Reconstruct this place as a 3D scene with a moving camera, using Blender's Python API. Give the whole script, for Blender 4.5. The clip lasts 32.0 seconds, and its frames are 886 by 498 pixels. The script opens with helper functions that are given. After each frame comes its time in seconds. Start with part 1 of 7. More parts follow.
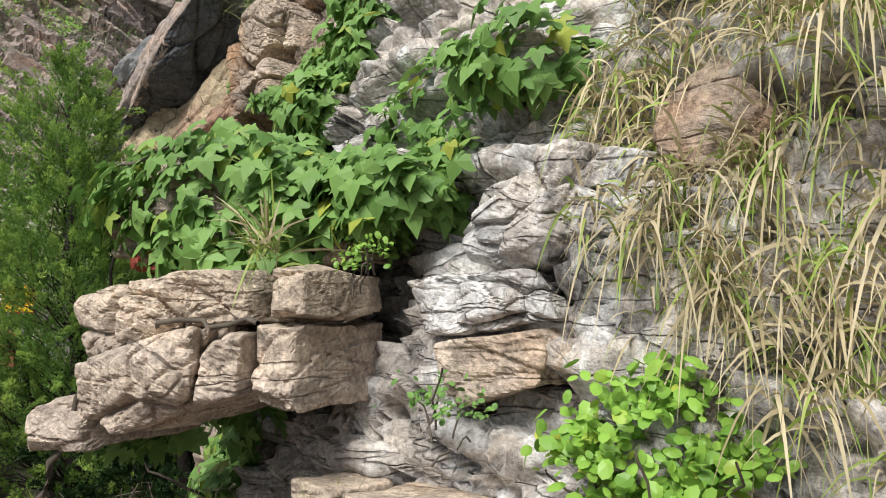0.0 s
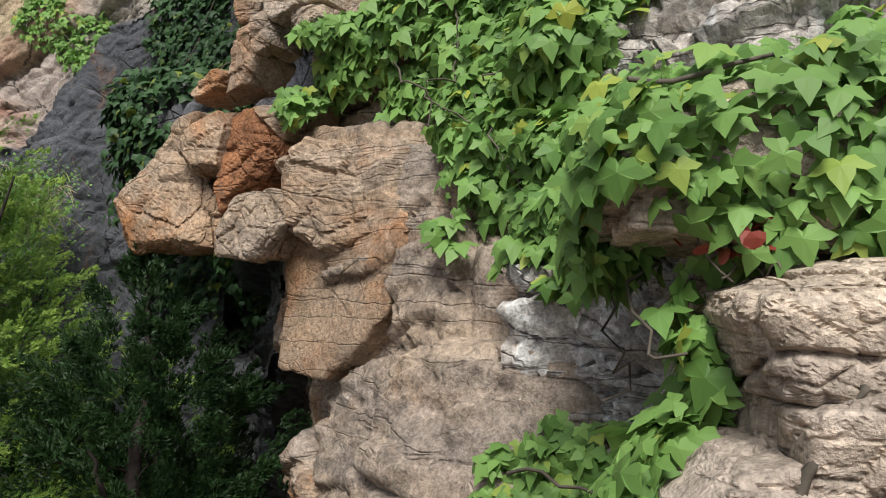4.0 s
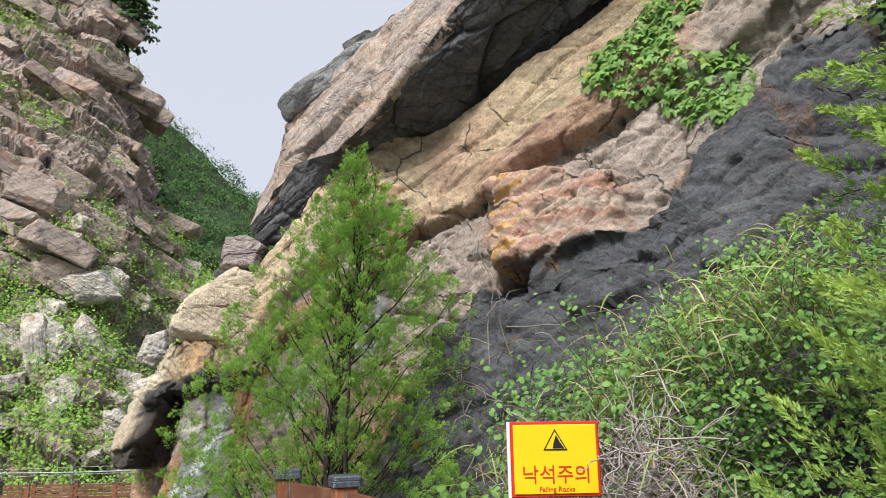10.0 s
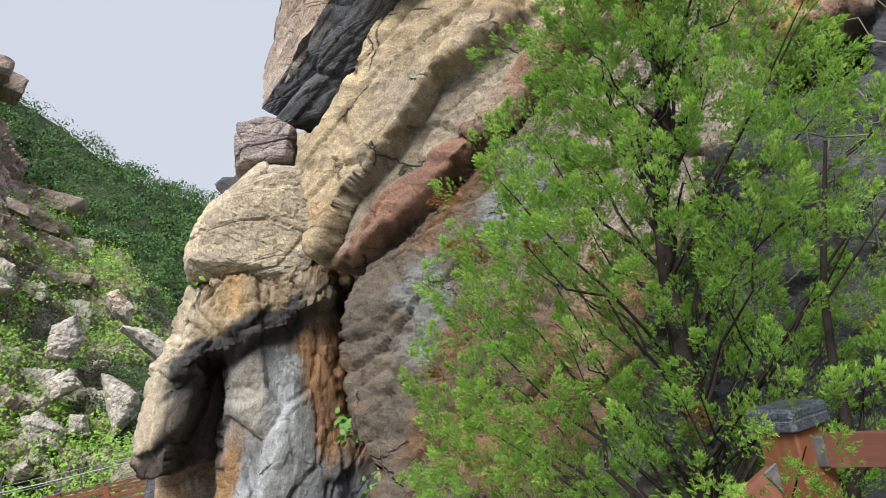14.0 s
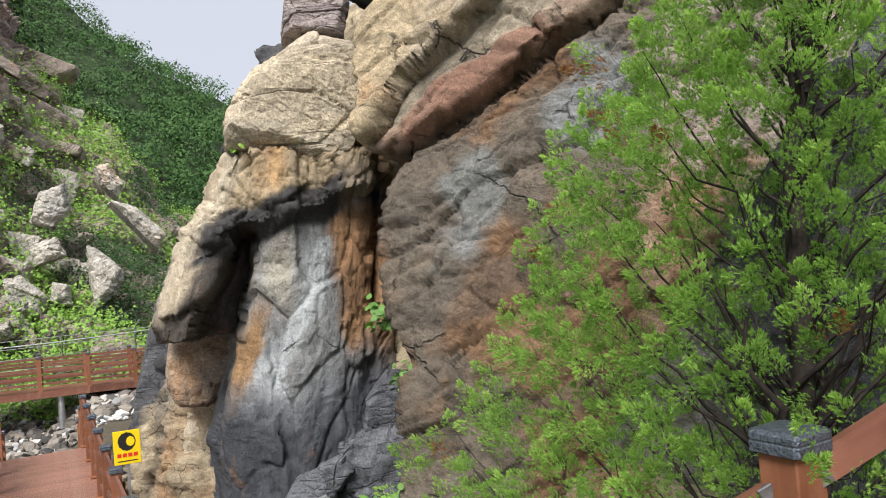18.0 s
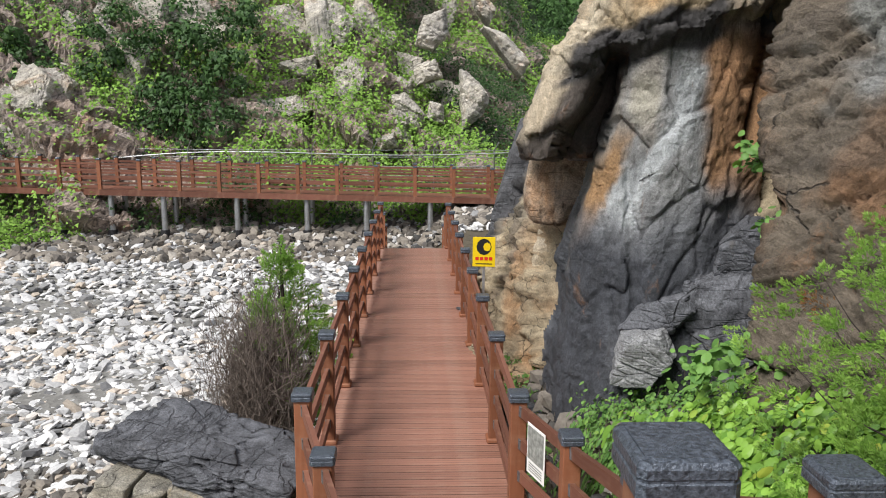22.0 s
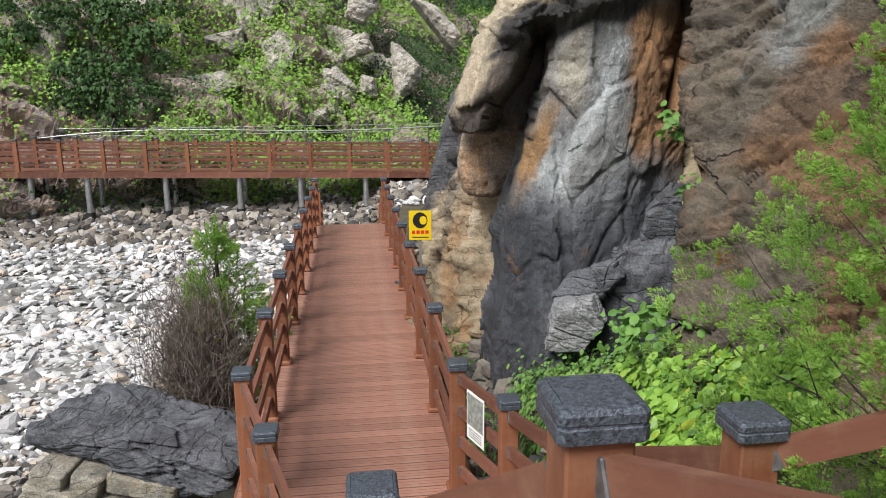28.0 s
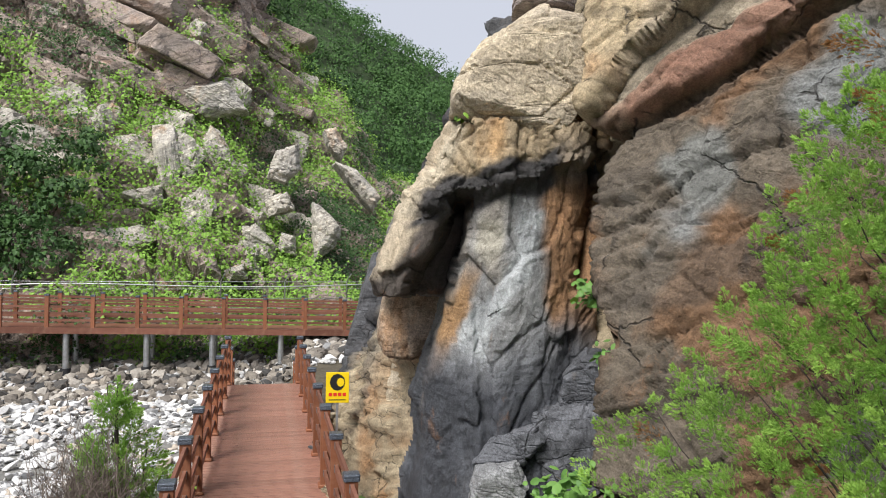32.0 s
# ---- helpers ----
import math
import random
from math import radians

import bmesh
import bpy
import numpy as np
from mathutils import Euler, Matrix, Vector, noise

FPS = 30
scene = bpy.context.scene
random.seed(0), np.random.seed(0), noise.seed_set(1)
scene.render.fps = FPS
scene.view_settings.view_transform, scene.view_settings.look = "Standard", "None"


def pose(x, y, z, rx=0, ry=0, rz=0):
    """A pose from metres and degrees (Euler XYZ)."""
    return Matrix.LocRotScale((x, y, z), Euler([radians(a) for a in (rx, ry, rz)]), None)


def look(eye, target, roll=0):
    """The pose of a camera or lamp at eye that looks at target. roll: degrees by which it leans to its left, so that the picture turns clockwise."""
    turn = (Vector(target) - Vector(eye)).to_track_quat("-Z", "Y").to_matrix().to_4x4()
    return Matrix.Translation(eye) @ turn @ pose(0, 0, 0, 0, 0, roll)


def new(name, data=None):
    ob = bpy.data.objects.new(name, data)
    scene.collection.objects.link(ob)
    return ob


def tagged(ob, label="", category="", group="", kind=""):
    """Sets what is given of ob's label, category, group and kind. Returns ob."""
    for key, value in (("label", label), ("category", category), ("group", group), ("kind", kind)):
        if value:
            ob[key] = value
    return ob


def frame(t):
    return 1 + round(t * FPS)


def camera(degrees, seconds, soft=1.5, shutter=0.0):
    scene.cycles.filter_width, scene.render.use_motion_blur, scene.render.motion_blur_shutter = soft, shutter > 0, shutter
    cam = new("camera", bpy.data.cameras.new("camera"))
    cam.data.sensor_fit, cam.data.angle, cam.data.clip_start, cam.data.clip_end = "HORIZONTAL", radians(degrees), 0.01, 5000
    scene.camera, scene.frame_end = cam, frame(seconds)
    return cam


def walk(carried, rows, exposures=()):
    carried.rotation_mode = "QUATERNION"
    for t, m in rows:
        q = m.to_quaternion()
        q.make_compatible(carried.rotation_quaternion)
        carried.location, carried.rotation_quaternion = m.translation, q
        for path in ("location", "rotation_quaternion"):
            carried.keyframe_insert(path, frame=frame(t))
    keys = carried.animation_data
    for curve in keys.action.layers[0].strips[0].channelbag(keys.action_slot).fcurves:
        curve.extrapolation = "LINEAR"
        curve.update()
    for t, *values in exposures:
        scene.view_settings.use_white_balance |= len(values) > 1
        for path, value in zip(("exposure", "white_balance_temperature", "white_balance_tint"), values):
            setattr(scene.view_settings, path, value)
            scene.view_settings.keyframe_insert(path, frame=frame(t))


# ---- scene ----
cam = camera(62.4, 32.0, soft=1.0)
walk(cam, [
    (0, look((5.338, -10.651, 3.169), (5.885, -8.734, 3.320), -0.12)),
    (0.5, look((5.167, -10.471, 3.176), (5.879, -8.602, 3.131), -2.30)),
    (1, look((5.016, -10.254, 3.191), (5.855, -8.446, 3.031), -3.80)),
    (1.5, look((4.843, -10.098, 3.193), (5.766, -8.336, 2.987), -5.04)),
    (2, look((4.681, -9.905, 3.200), (5.684, -8.189, 2.985), -5.69)),
    (2.5, look((4.505, -9.723, 3.201), (5.580, -8.046, 3.023), -5.45)),
    (3, look((4.272, -9.506, 3.207), (5.453, -7.901, 3.036), -2.77)),
    (3.5, look((4.050, -9.300, 3.211), (5.266, -7.713, 3.151), -1.15)),
    (5.5, look((3.245, -8.322, 3.361), (4.486, -6.889, 3.998), -5.27)),
    (6, look((2.958, -7.956, 3.416), (4.177, -6.568, 4.183), -4.51)),
    (6.5, look((2.639, -7.582, 3.399), (3.765, -6.140, 4.208), -2.78)),
    (7, look((2.416, -7.167, 3.422), (3.420, -5.617, 4.190), -1.97)),
    (7.5, look((2.160, -6.803, 3.418), (3.046, -5.141, 4.091), -1.41)),
    (8, look((1.923, -6.496, 3.399), (2.705, -4.745, 3.967), -1.92)),
    (8.5, look((1.766, -6.070, 3.416), (2.444, -4.245, 3.874), -2.31)),
    (9, look((1.710, -5.559, 3.396), (2.329, -3.697, 3.781), -2.34)),
    (9.5, look((1.621, -5.002, 3.389), (2.246, -3.139, 3.761), -2.19)),
    (10, look((1.564, -4.508, 3.382), (2.252, -2.688, 3.847), -0.86)),
    (10.5, look((1.406, -3.958, 3.446), (2.134, -2.185, 4.017), 0.61)),
    (11, look((1.241, -3.479, 3.424), (1.903, -1.665, 3.945), 0.35)),
    (11.5, look((1.055, -2.951, 3.396), (1.622, -1.080, 3.818), -0.85)),
    (12, look((0.884, -2.490, 3.379), (1.419, -0.596, 3.731), -2.76)),
    (12.5, look((0.789, -2.064, 3.394), (1.394, -0.183, 3.701), -5.84)),
    (13, look((0.663, -1.646, 3.460), (1.401, 0.186, 3.772), -8.70)),
    (13.5, look((0.605, -1.218, 3.465), (1.456, 0.566, 3.769), -10.53)),
    (14, look((0.498, -0.861, 3.453), (1.450, 0.876, 3.729), -11.22)),
    (14.5, look((0.411, -0.624, 3.413), (1.419, 1.087, 3.654), -10.36)),
    (15, look((0.349, -0.470, 3.384), (1.364, 1.242, 3.586), -8.98)),
    (15.5, look((0.207, -0.418, 3.377), (1.231, 1.291, 3.543), -7.28)),
    (17.5, look((0.114, -0.428, 3.361), (1.107, 1.306, 3.440), -4.89)),
    (18, look((0.114, -0.422, 3.356), (1.087, 1.325, 3.402), -4.53)),
    (18.5, look((0.107, -0.427, 3.349), (1.067, 1.328, 3.380), -4.25)),
    (19, look((0.101, -0.428, 3.361), (1.046, 1.333, 3.409), -4.21)),
    (19.5, look((0.093, -0.423, 3.389), (1.036, 1.339, 3.486), -4.21)),
    (20, look((0.090, -0.407, 3.412), (1.030, 1.352, 3.565), -4.10)),
    (20.5, look((0.084, -0.404, 3.418), (0.953, 1.389, 3.579), -3.69)),
    (21, look((0.054, -0.397, 3.389), (0.707, 1.492, 3.456), -2.47)),
    (21.5, look((0.046, -0.363, 3.319), (0.399, 1.601, 3.184), -0.89)),
    (22, look((0.036, -0.336, 3.260), (0.110, 1.631, 2.903), 0.41)),
    (22.5, look((0.003, -0.326, 3.214), (-0.090, 1.593, 2.659), 0.81)),
    (23, look((-0.010, -0.328, 3.202), (-0.182, 1.540, 2.508), 0.95)),
    (23.5, look((-0.017, -0.345, 3.208), (-0.245, 1.473, 2.406), 0.67)),
    (24, look((-0.015, -0.342, 3.204), (-0.273, 1.444, 2.344), 0.79)),
    (24.5, look((-0.015, -0.339, 3.202), (-0.274, 1.456, 2.358), 0.83)),
    (25, look((-0.019, -0.345, 3.208), (-0.197, 1.498, 2.451), 0.70)),
    (25.5, look((0.017, -0.359, 3.239), (-0.030, 1.523, 2.565), 0.18)),
    (26, look((0.036, -0.394, 3.254), (0.113, 1.509, 2.644), -0.09)),
    (26.5, look((0.045, -0.407, 3.262), (0.187, 1.510, 2.711), -0.33)),
    (28.5, look((0.048, -0.413, 3.268), (0.327, 1.530, 2.886), -0.35)),
    (29, look((0.067, -0.420, 3.271), (0.397, 1.526, 2.949), -0.34)),
    (29.5, look((0.049, -0.422, 3.305), (0.440, 1.525, 3.067), -0.20)),
    (30, look((0.030, -0.431, 3.307), (0.460, 1.516, 3.145), 0.02)),
    (30.5, look((0.021, -0.431, 3.297), (0.466, 1.516, 3.200), 0.57)),
    (31, look((0.012, -0.443, 3.306), (0.467, 1.504, 3.263), 0.80)),
    (31.5, look((0.008, -0.440, 3.336), (0.473, 1.505, 3.323), 0.71)),
    (32, look((0.005, -0.430, 3.326), (0.475, 1.515, 3.326), 0.92)),
], exposures=[(0.0, 0.08), (3.0, 0.0), (5.0, 0.02), (7.0, 0.1), (9.0, 0.32), (12.0, 0.28), (14.0, 0.23), (18.0, 0.3), (21.0, 0.2), (23.0, -0.02), (26.0, 0.05), (29.0, 0.05), (32.0, 0.2)])

# ---- world and light: bright overcast ----
world = bpy.data.worlds.new("world")
scene.world = world
world.use_nodes = True
wn = world.node_tree
sky = wn.nodes.new("ShaderNodeTexSky")
sky.sky_type = 'NISHITA'
sky.sun_disc = False
sky.sun_elevation = radians(52)
sky.sun_rotation = radians(215)
sky.air_density, sky.dust_density = 1.0, 4.0
grey = wn.nodes.new("ShaderNodeMix")
grey.data_type = 'RGBA'
grey.inputs[0].default_value = 0.86
grey.inputs[7].default_value = (6.25, 6.5, 7.35, 1)
wn.links.new(sky.outputs[0], grey.inputs[6])
wn.links.new(grey.outputs[2], wn.nodes["Background"].inputs[0])
wn.nodes["Background"].inputs[1].default_value = 0.1
sun_data = bpy.data.lights.new("sun", 'SUN')
sun_data.energy, sun_data.angle, sun_data.color = 4.6, radians(24), (1.0, 0.97, 0.93)
sun = new("sun", sun_data)
sun.matrix_world = look((-14, -16, 26), (2, 2, 0))

# ---- tools ----
def part(name, me, mat, parent=None, label="", loc=None):
    if isinstance(me, bmesh.types.BMesh):
        bm, me = me, bpy.data.meshes.new(name)
        bm.to_mesh(me)
        bm.free()
    if mat and not me.materials:
        me.materials.append(mat)
    ob = new(name, me)
    ob.parent = parent
    if loc is not None:
        ob.matrix_basis = loc if isinstance(loc, Matrix) else Matrix.Translation(loc)
    if label:
        ob["label"] = label
    return ob


def empty(name, m=None):
    ob = new(name)
    ob.empty_display_size = 0.2
    if m is not None:
        ob.matrix_basis = m
    return ob


def mesh_np(name, verts, faces, smooth=True):
    me = bpy.data.meshes.new(name)
    verts, faces = np.asarray(verts, np.float32), np.asarray(faces, np.int32)
    k = faces.shape[1]
    me.vertices.add(len(verts))
    me.vertices.foreach_set("co", verts.ravel())
    me.loops.add(faces.size)
    me.loops.foreach_set("vertex_index", faces.ravel())
    me.polygons.add(len(faces))
    me.polygons.foreach_set("loop_start", np.arange(0, faces.size, k, dtype=np.int32))
    me.polygons.foreach_set("loop_total", np.full(len(faces), k, np.int32))
    me.polygons.foreach_set("use_smooth", np.full(len(faces), smooth, bool))
    me.update(calc_edges=True)
    return me


def hash3(i, seed=0):
    """Pseudo-random numbers 0..1 for rows of whole numbers."""
    i = i.astype(np.int64)
    h = (i[..., 0] * 374761393 + i[..., 1] * 668265263 + i[..., 2] * 2147483647 + seed * 1274126177) & 0xFFFFFFFF
    h = ((h ^ (h >> 13)) * 1274126177) & 0xFFFFFFFF
    h = ((h ^ (h >> 16)) * 2246822519) & 0xFFFFFFFF
    return ((h ^ (h >> 15)) & 0xFFFFFF) / float(0xFFFFFF)


def vnoise(p, seed=0):
    """Smooth value noise, -1..1."""
    i = np.floor(p)
    fr = p - i
    w = fr * fr * (3 - 2 * fr)
    out = 0
    for dx in (0, 1):
        for dy in (0, 1):
            for dz in (0, 1):
                k = (w[..., 0] if dx else 1 - w[..., 0]) * (w[..., 1] if dy else 1 - w[..., 1]) * (w[..., 2] if dz else 1 - w[..., 2])
                out = out + k * hash3(i + (dx, dy, dz), seed)
    return out * 2 - 1


def fbm(p, octaves=4, seed=0):
    return sum(vnoise(p * 2.0 ** o + 7.3 * o, seed + o) * 0.5 ** o for o in range(octaves))


def cells(p, seed=0):
    """Nearest two feature distances and a random number of the nearest cell."""
    i = np.floor(p)
    f1 = np.full(p.shape[:-1], 9.0)
    f2 = f1.copy()
    rid = np.zeros(p.shape[:-1])
    for dx in (-1, 0, 1):
        for dy in (-1, 0, 1):
            for dz in (-1, 0, 1):
                c = i + (dx, dy, dz)
                q = c + np.stack([hash3(c, seed + n) for n in (1, 2, 3)], -1)
                d = np.sqrt(((q - p) ** 2).sum(-1))
                near = d < f1
                f2 = np.where(near, f1, np.minimum(f2, d))
                rid = np.where(near, hash3(c, seed + 9), rid)
                f1 = np.where(near, d, f1)
    return f1, f2, rid


def bed_axes(dip_axis, normal):
    n = np.array(normal, float)
    n /= np.linalg.norm(n)
    a = np.array(dip_axis, float)
    a -= n * (a @ n)
    a /= np.linalg.norm(a)
    return np.stack([a, np.cross(n, a), n], 0)


def rock_relief(p, beds, size=(1.0, 1.0, 0.4), blocky=0.12, crack=0.06, grain=0.03, seed=0, layer=0.45):
    """How far rock stands proud: jointed blocks along the beds, cracks between them, thin strata and grain."""
    q = p @ beds.T
    q = q + 0.18 * np.stack([vnoise(p * 0.9 + k * 11, seed + k) for k in range(3)], -1)
    f1, f2, rid = cells(q / np.array(size), seed)
    gap = np.clip((f2 - f1) / 0.10, 0, 1)
    f1b, f2b, ridb = cells(q / np.array(size) * 2.7 + 4, seed + 20)
    gapb = np.clip((f2b - f1b) / 0.12, 0, 1)
    f1c, f2c, ridc = cells(q / np.array(size) * 6.5 + 9, seed + 60)
    strata = q[..., 2] / (size[2] * 0.37)
    lay = np.floor(strata + 0.3 * vnoise(p * 1.1, seed + 31))
    step = hash3(np.stack([lay, lay * 0, np.floor(q[..., 0] / (size[0] * 1.9) + 0.4 * hash3(np.stack([lay, lay, lay], -1), 3))], -1), seed + 5)
    d = blocky * (rid - 0.5) * 2 + blocky * 0.35 * (ridb - 0.5) + blocky * layer * (step - 0.5)
    d += blocky * 0.22 * (ridc - 0.5) - crack * 0.2 * (1 - np.clip((f2c - f1c) / 0.14, 0, 1)) ** 2
    d -= crack * (1 - gap) ** 2 + crack * 0.4 * (1 - gapb) ** 2
    return d + grain * fbm(p * 3.1, 4, seed + 40) + grain * 2.0 * vnoise(p * 0.8, seed + 50)


def grid_faces(nu, nv, wrap=False):
    i = np.arange(nu * nv).reshape(nu, nv)
    if wrap:
        i = np.concatenate([i, i[:1]], 0)
    return np.stack([i[:-1, :-1], i[1:, :-1], i[1:, 1:], i[:-1, 1:]], -1).reshape(-1, 4)


def grid_normals(P):
    du, dv = np.gradient(P, axis=0), np.gradient(P, axis=1)
    n = np.cross(du, dv)
    return n / (np.linalg.norm(n, axis=-1, keepdims=True) + 1e-9)


ROCKS = {}


def rock_sheet(name, P, disp, mat, flip=False):
    """A grid of places P, pushed along its normals by disp(P)."""
    n = grid_normals(P) * (-1 if flip else 1)
    Q = P + n * disp(P)[..., None]
    F = grid_faces(*P.shape[:2])
    if flip:
        F = F[:, ::-1]
    ob = part(name, mesh_np(name, Q.reshape(-1, 3), F), mat)
    ROCKS[name] = (Q.reshape(-1, 3), (grid_normals(Q) * (-1 if flip else 1)).reshape(-1, 3))
    return ob


def cube_dirs(n):
    t = np.linspace(-1, 1, n)
    a, b = np.meshgrid(t, t, indexing="ij")
    o = np.ones_like(a)
    V, F, base = [], [], 0
    for ax in range(3):
        for s in (1, -1):
            g = [None] * 3
            g[ax], g[(ax + 1) % 3], g[(ax + 2) % 3] = o * s, a, b
            V.append(np.stack(g, -1).reshape(-1, 3))
            f = grid_faces(n, n) + base
            F.append(f if s > 0 else f[:, ::-1])
            base += n * n
    V, F = np.concatenate(V), np.concatenate(F)
    _, first, back = np.unique(np.round(V * 1e5).astype(np.int64), axis=0, return_index=True, return_inverse=True)
    return V[first], back.ravel()[F]


CUBES = {}


def rock_block(name, mat, size, m, seed=0, cuts=9, n=26, sharp=26.0, beds=None, relief=None, rough=0.03, parent=None):
    """A broken block of rock: a box of half-sizes size with its corners struck off, grain on its faces. m: its pose."""
    if n not in CUBES:
        CUBES[n] = cube_dirs(n)
    V, F = CUBES[n]
    size = np.array(size, float)
    dirs = V * size
    r = np.linalg.norm(dirs, axis=1, keepdims=True)
    dirs = dirs / r
    rng = np.random.RandomState(seed)
    planes = [(np.eye(3)[k] * s, size[k] * rng.uniform(0.9, 1.05)) for k in range(3) for s in (1, -1)]
    for _ in range(cuts):
        v = rng.normal(size=3)
        v /= np.linalg.norm(v)
        reach = np.abs(v * size).sum()
        planes.append((v, reach * rng.uniform(0.62, 0.86)))
    inv = np.stack([np.clip(dirs @ v, 1e-4, None) / d for v, d in planes], 0)
    rad = 1.0 / ((inv ** sharp).sum(0) ** (1 / sharp))
    p = dirs * rad[:, None]
    w = np.array((m @ Matrix.Identity(4)).to_3x3())
    world_p = p @ w.T + np.array(m.translation)
    d = rough * fbm(world_p * 2.2, 4, seed) + rough * 0.6 * fbm(world_p * 9, 2, seed + 8)
    if beds is not None:
        d = d + rock_relief(world_p, beds, seed=seed, **(relief or {}))
    p = p + dirs * d[:, None]
    ob = part(name, mesh_np(name, p, F), mat, parent, loc=m)
    nn = p / (np.linalg.norm(p, axis=1, keepdims=True) + 1e-9)
    ROCKS[ob.name] = (p @ w.T + np.array(m.translation), nn @ w.T)
    return ob


def hull(pts):
    """Corners of the convex outline of pts, anticlockwise."""
    pts = sorted(set(map(tuple, pts)))
    half = []
    for seq in (pts, pts[::-1]):
        h = []
        for p in seq:
            while len(h) > 1 and (h[-1][0] - h[-2][0]) * (p[1] - h[-2][1]) - (h[-1][1] - h[-2][1]) * (p[0] - h[-2][0]) <= 0:
                h.pop()
            h.append(p)
        half += h[:-1]
    return half


def outline_block(name, mat, origin, along, outline, face, thick, seed=0, bevel=0.88, n=30, sharp=80.0, rough=0.02, beds=None, relief=None):
    """A block whose outline, in metres along a wall and up, is given; face: how far it stands out; its front edges are struck off."""
    if n not in CUBES:
        CUBES[n] = cube_dirs(n)
    V, F = CUBES[n]
    rng = np.random.RandomState(seed)
    u = np.array(along, float)
    u /= np.linalg.norm(u)
    out = np.array((u[1], -u[0], 0))
    c = np.array(hull(outline))
    mid = c.mean(0)
    half = np.array((np.ptp(c[:, 0]) / 2, thick / 2, np.ptp(c[:, 1]) / 2))
    dirs = V * half
    dirs = dirs / np.linalg.norm(dirs, axis=1, keepdims=True)
    planes = [(np.array((0, 1.0, 0)), thick / 2), (np.array((0, -1.0, 0)), thick / 2)]
    for p, q in zip(c, np.roll(c, -1, 0)):
        e = np.array((q[1] - p[1], p[0] - q[0]))
        e /= np.linalg.norm(e) + 1e-9
        d = float((p - mid) @ e)
        planes.append((np.array((e[0], 0, e[1])), d))
        v = np.array((e[0], rng.uniform(0.5, 1.1), e[1]))
        ln = np.linalg.norm(v)
        planes.append((v / ln, (d + v[1] * thick / 2) / ln * (1 - (1 - bevel) * rng.uniform(0.5, 1.5))))
    v = unit3(np.array((rng.uniform(-.35, .35), 1.0, rng.uniform(-.25, .35))))
    planes.append((v, thick / 2 * rng.uniform(0.86, 0.97)))
    inv = np.stack([np.clip(dirs @ v, 1e-4, None) / max(d, 1e-3) for v, d in planes], 0)
    p = dirs / ((inv ** sharp).sum(0) ** (1 / sharp))[:, None]
    at = np.array(origin, float) + u * mid[0] + out * (face - thick / 2) + np.array((0, 0, mid[1]))
    w = np.stack([u, out, np.array((0, 0, 1.0))], 0)
    q = p @ w + at
    push = rough * fbm(q * 2.6, 4, seed) + rough * 0.5 * fbm(q * 11, 2, seed + 8)
    if beds is not None:
        push = push + rock_relief(q, beds, seed=seed, **(relief or {}))
    dw = dirs @ w
    q = q + dw * push[:, None]
    ob = part(name, mesh_np(name, q - at, F[:, ::-1], False), mat, None, loc=tuple(at))
    ROCKS[ob.name] = (q, dw)
    return ob


def unit3(v):
    return v / np.linalg.norm(v)


def blend(c, w, color):
    """Lay a rock colour or a painted shade over c where w is 1."""
    w = np.clip(w, 0, 1)[..., None]
    return c * (1 - w) + np.array(color, float) * w


def paint_mineral_and_shade(ob, c):
    c = c.reshape(-1, 3)
    at = ob.data.attributes.new("mineral_and_shade", 'FLOAT_COLOR', 'POINT')
    at.data.foreach_set("color", np.concatenate([c, np.ones((len(c), 1))], 1).astype(np.float32).ravel())


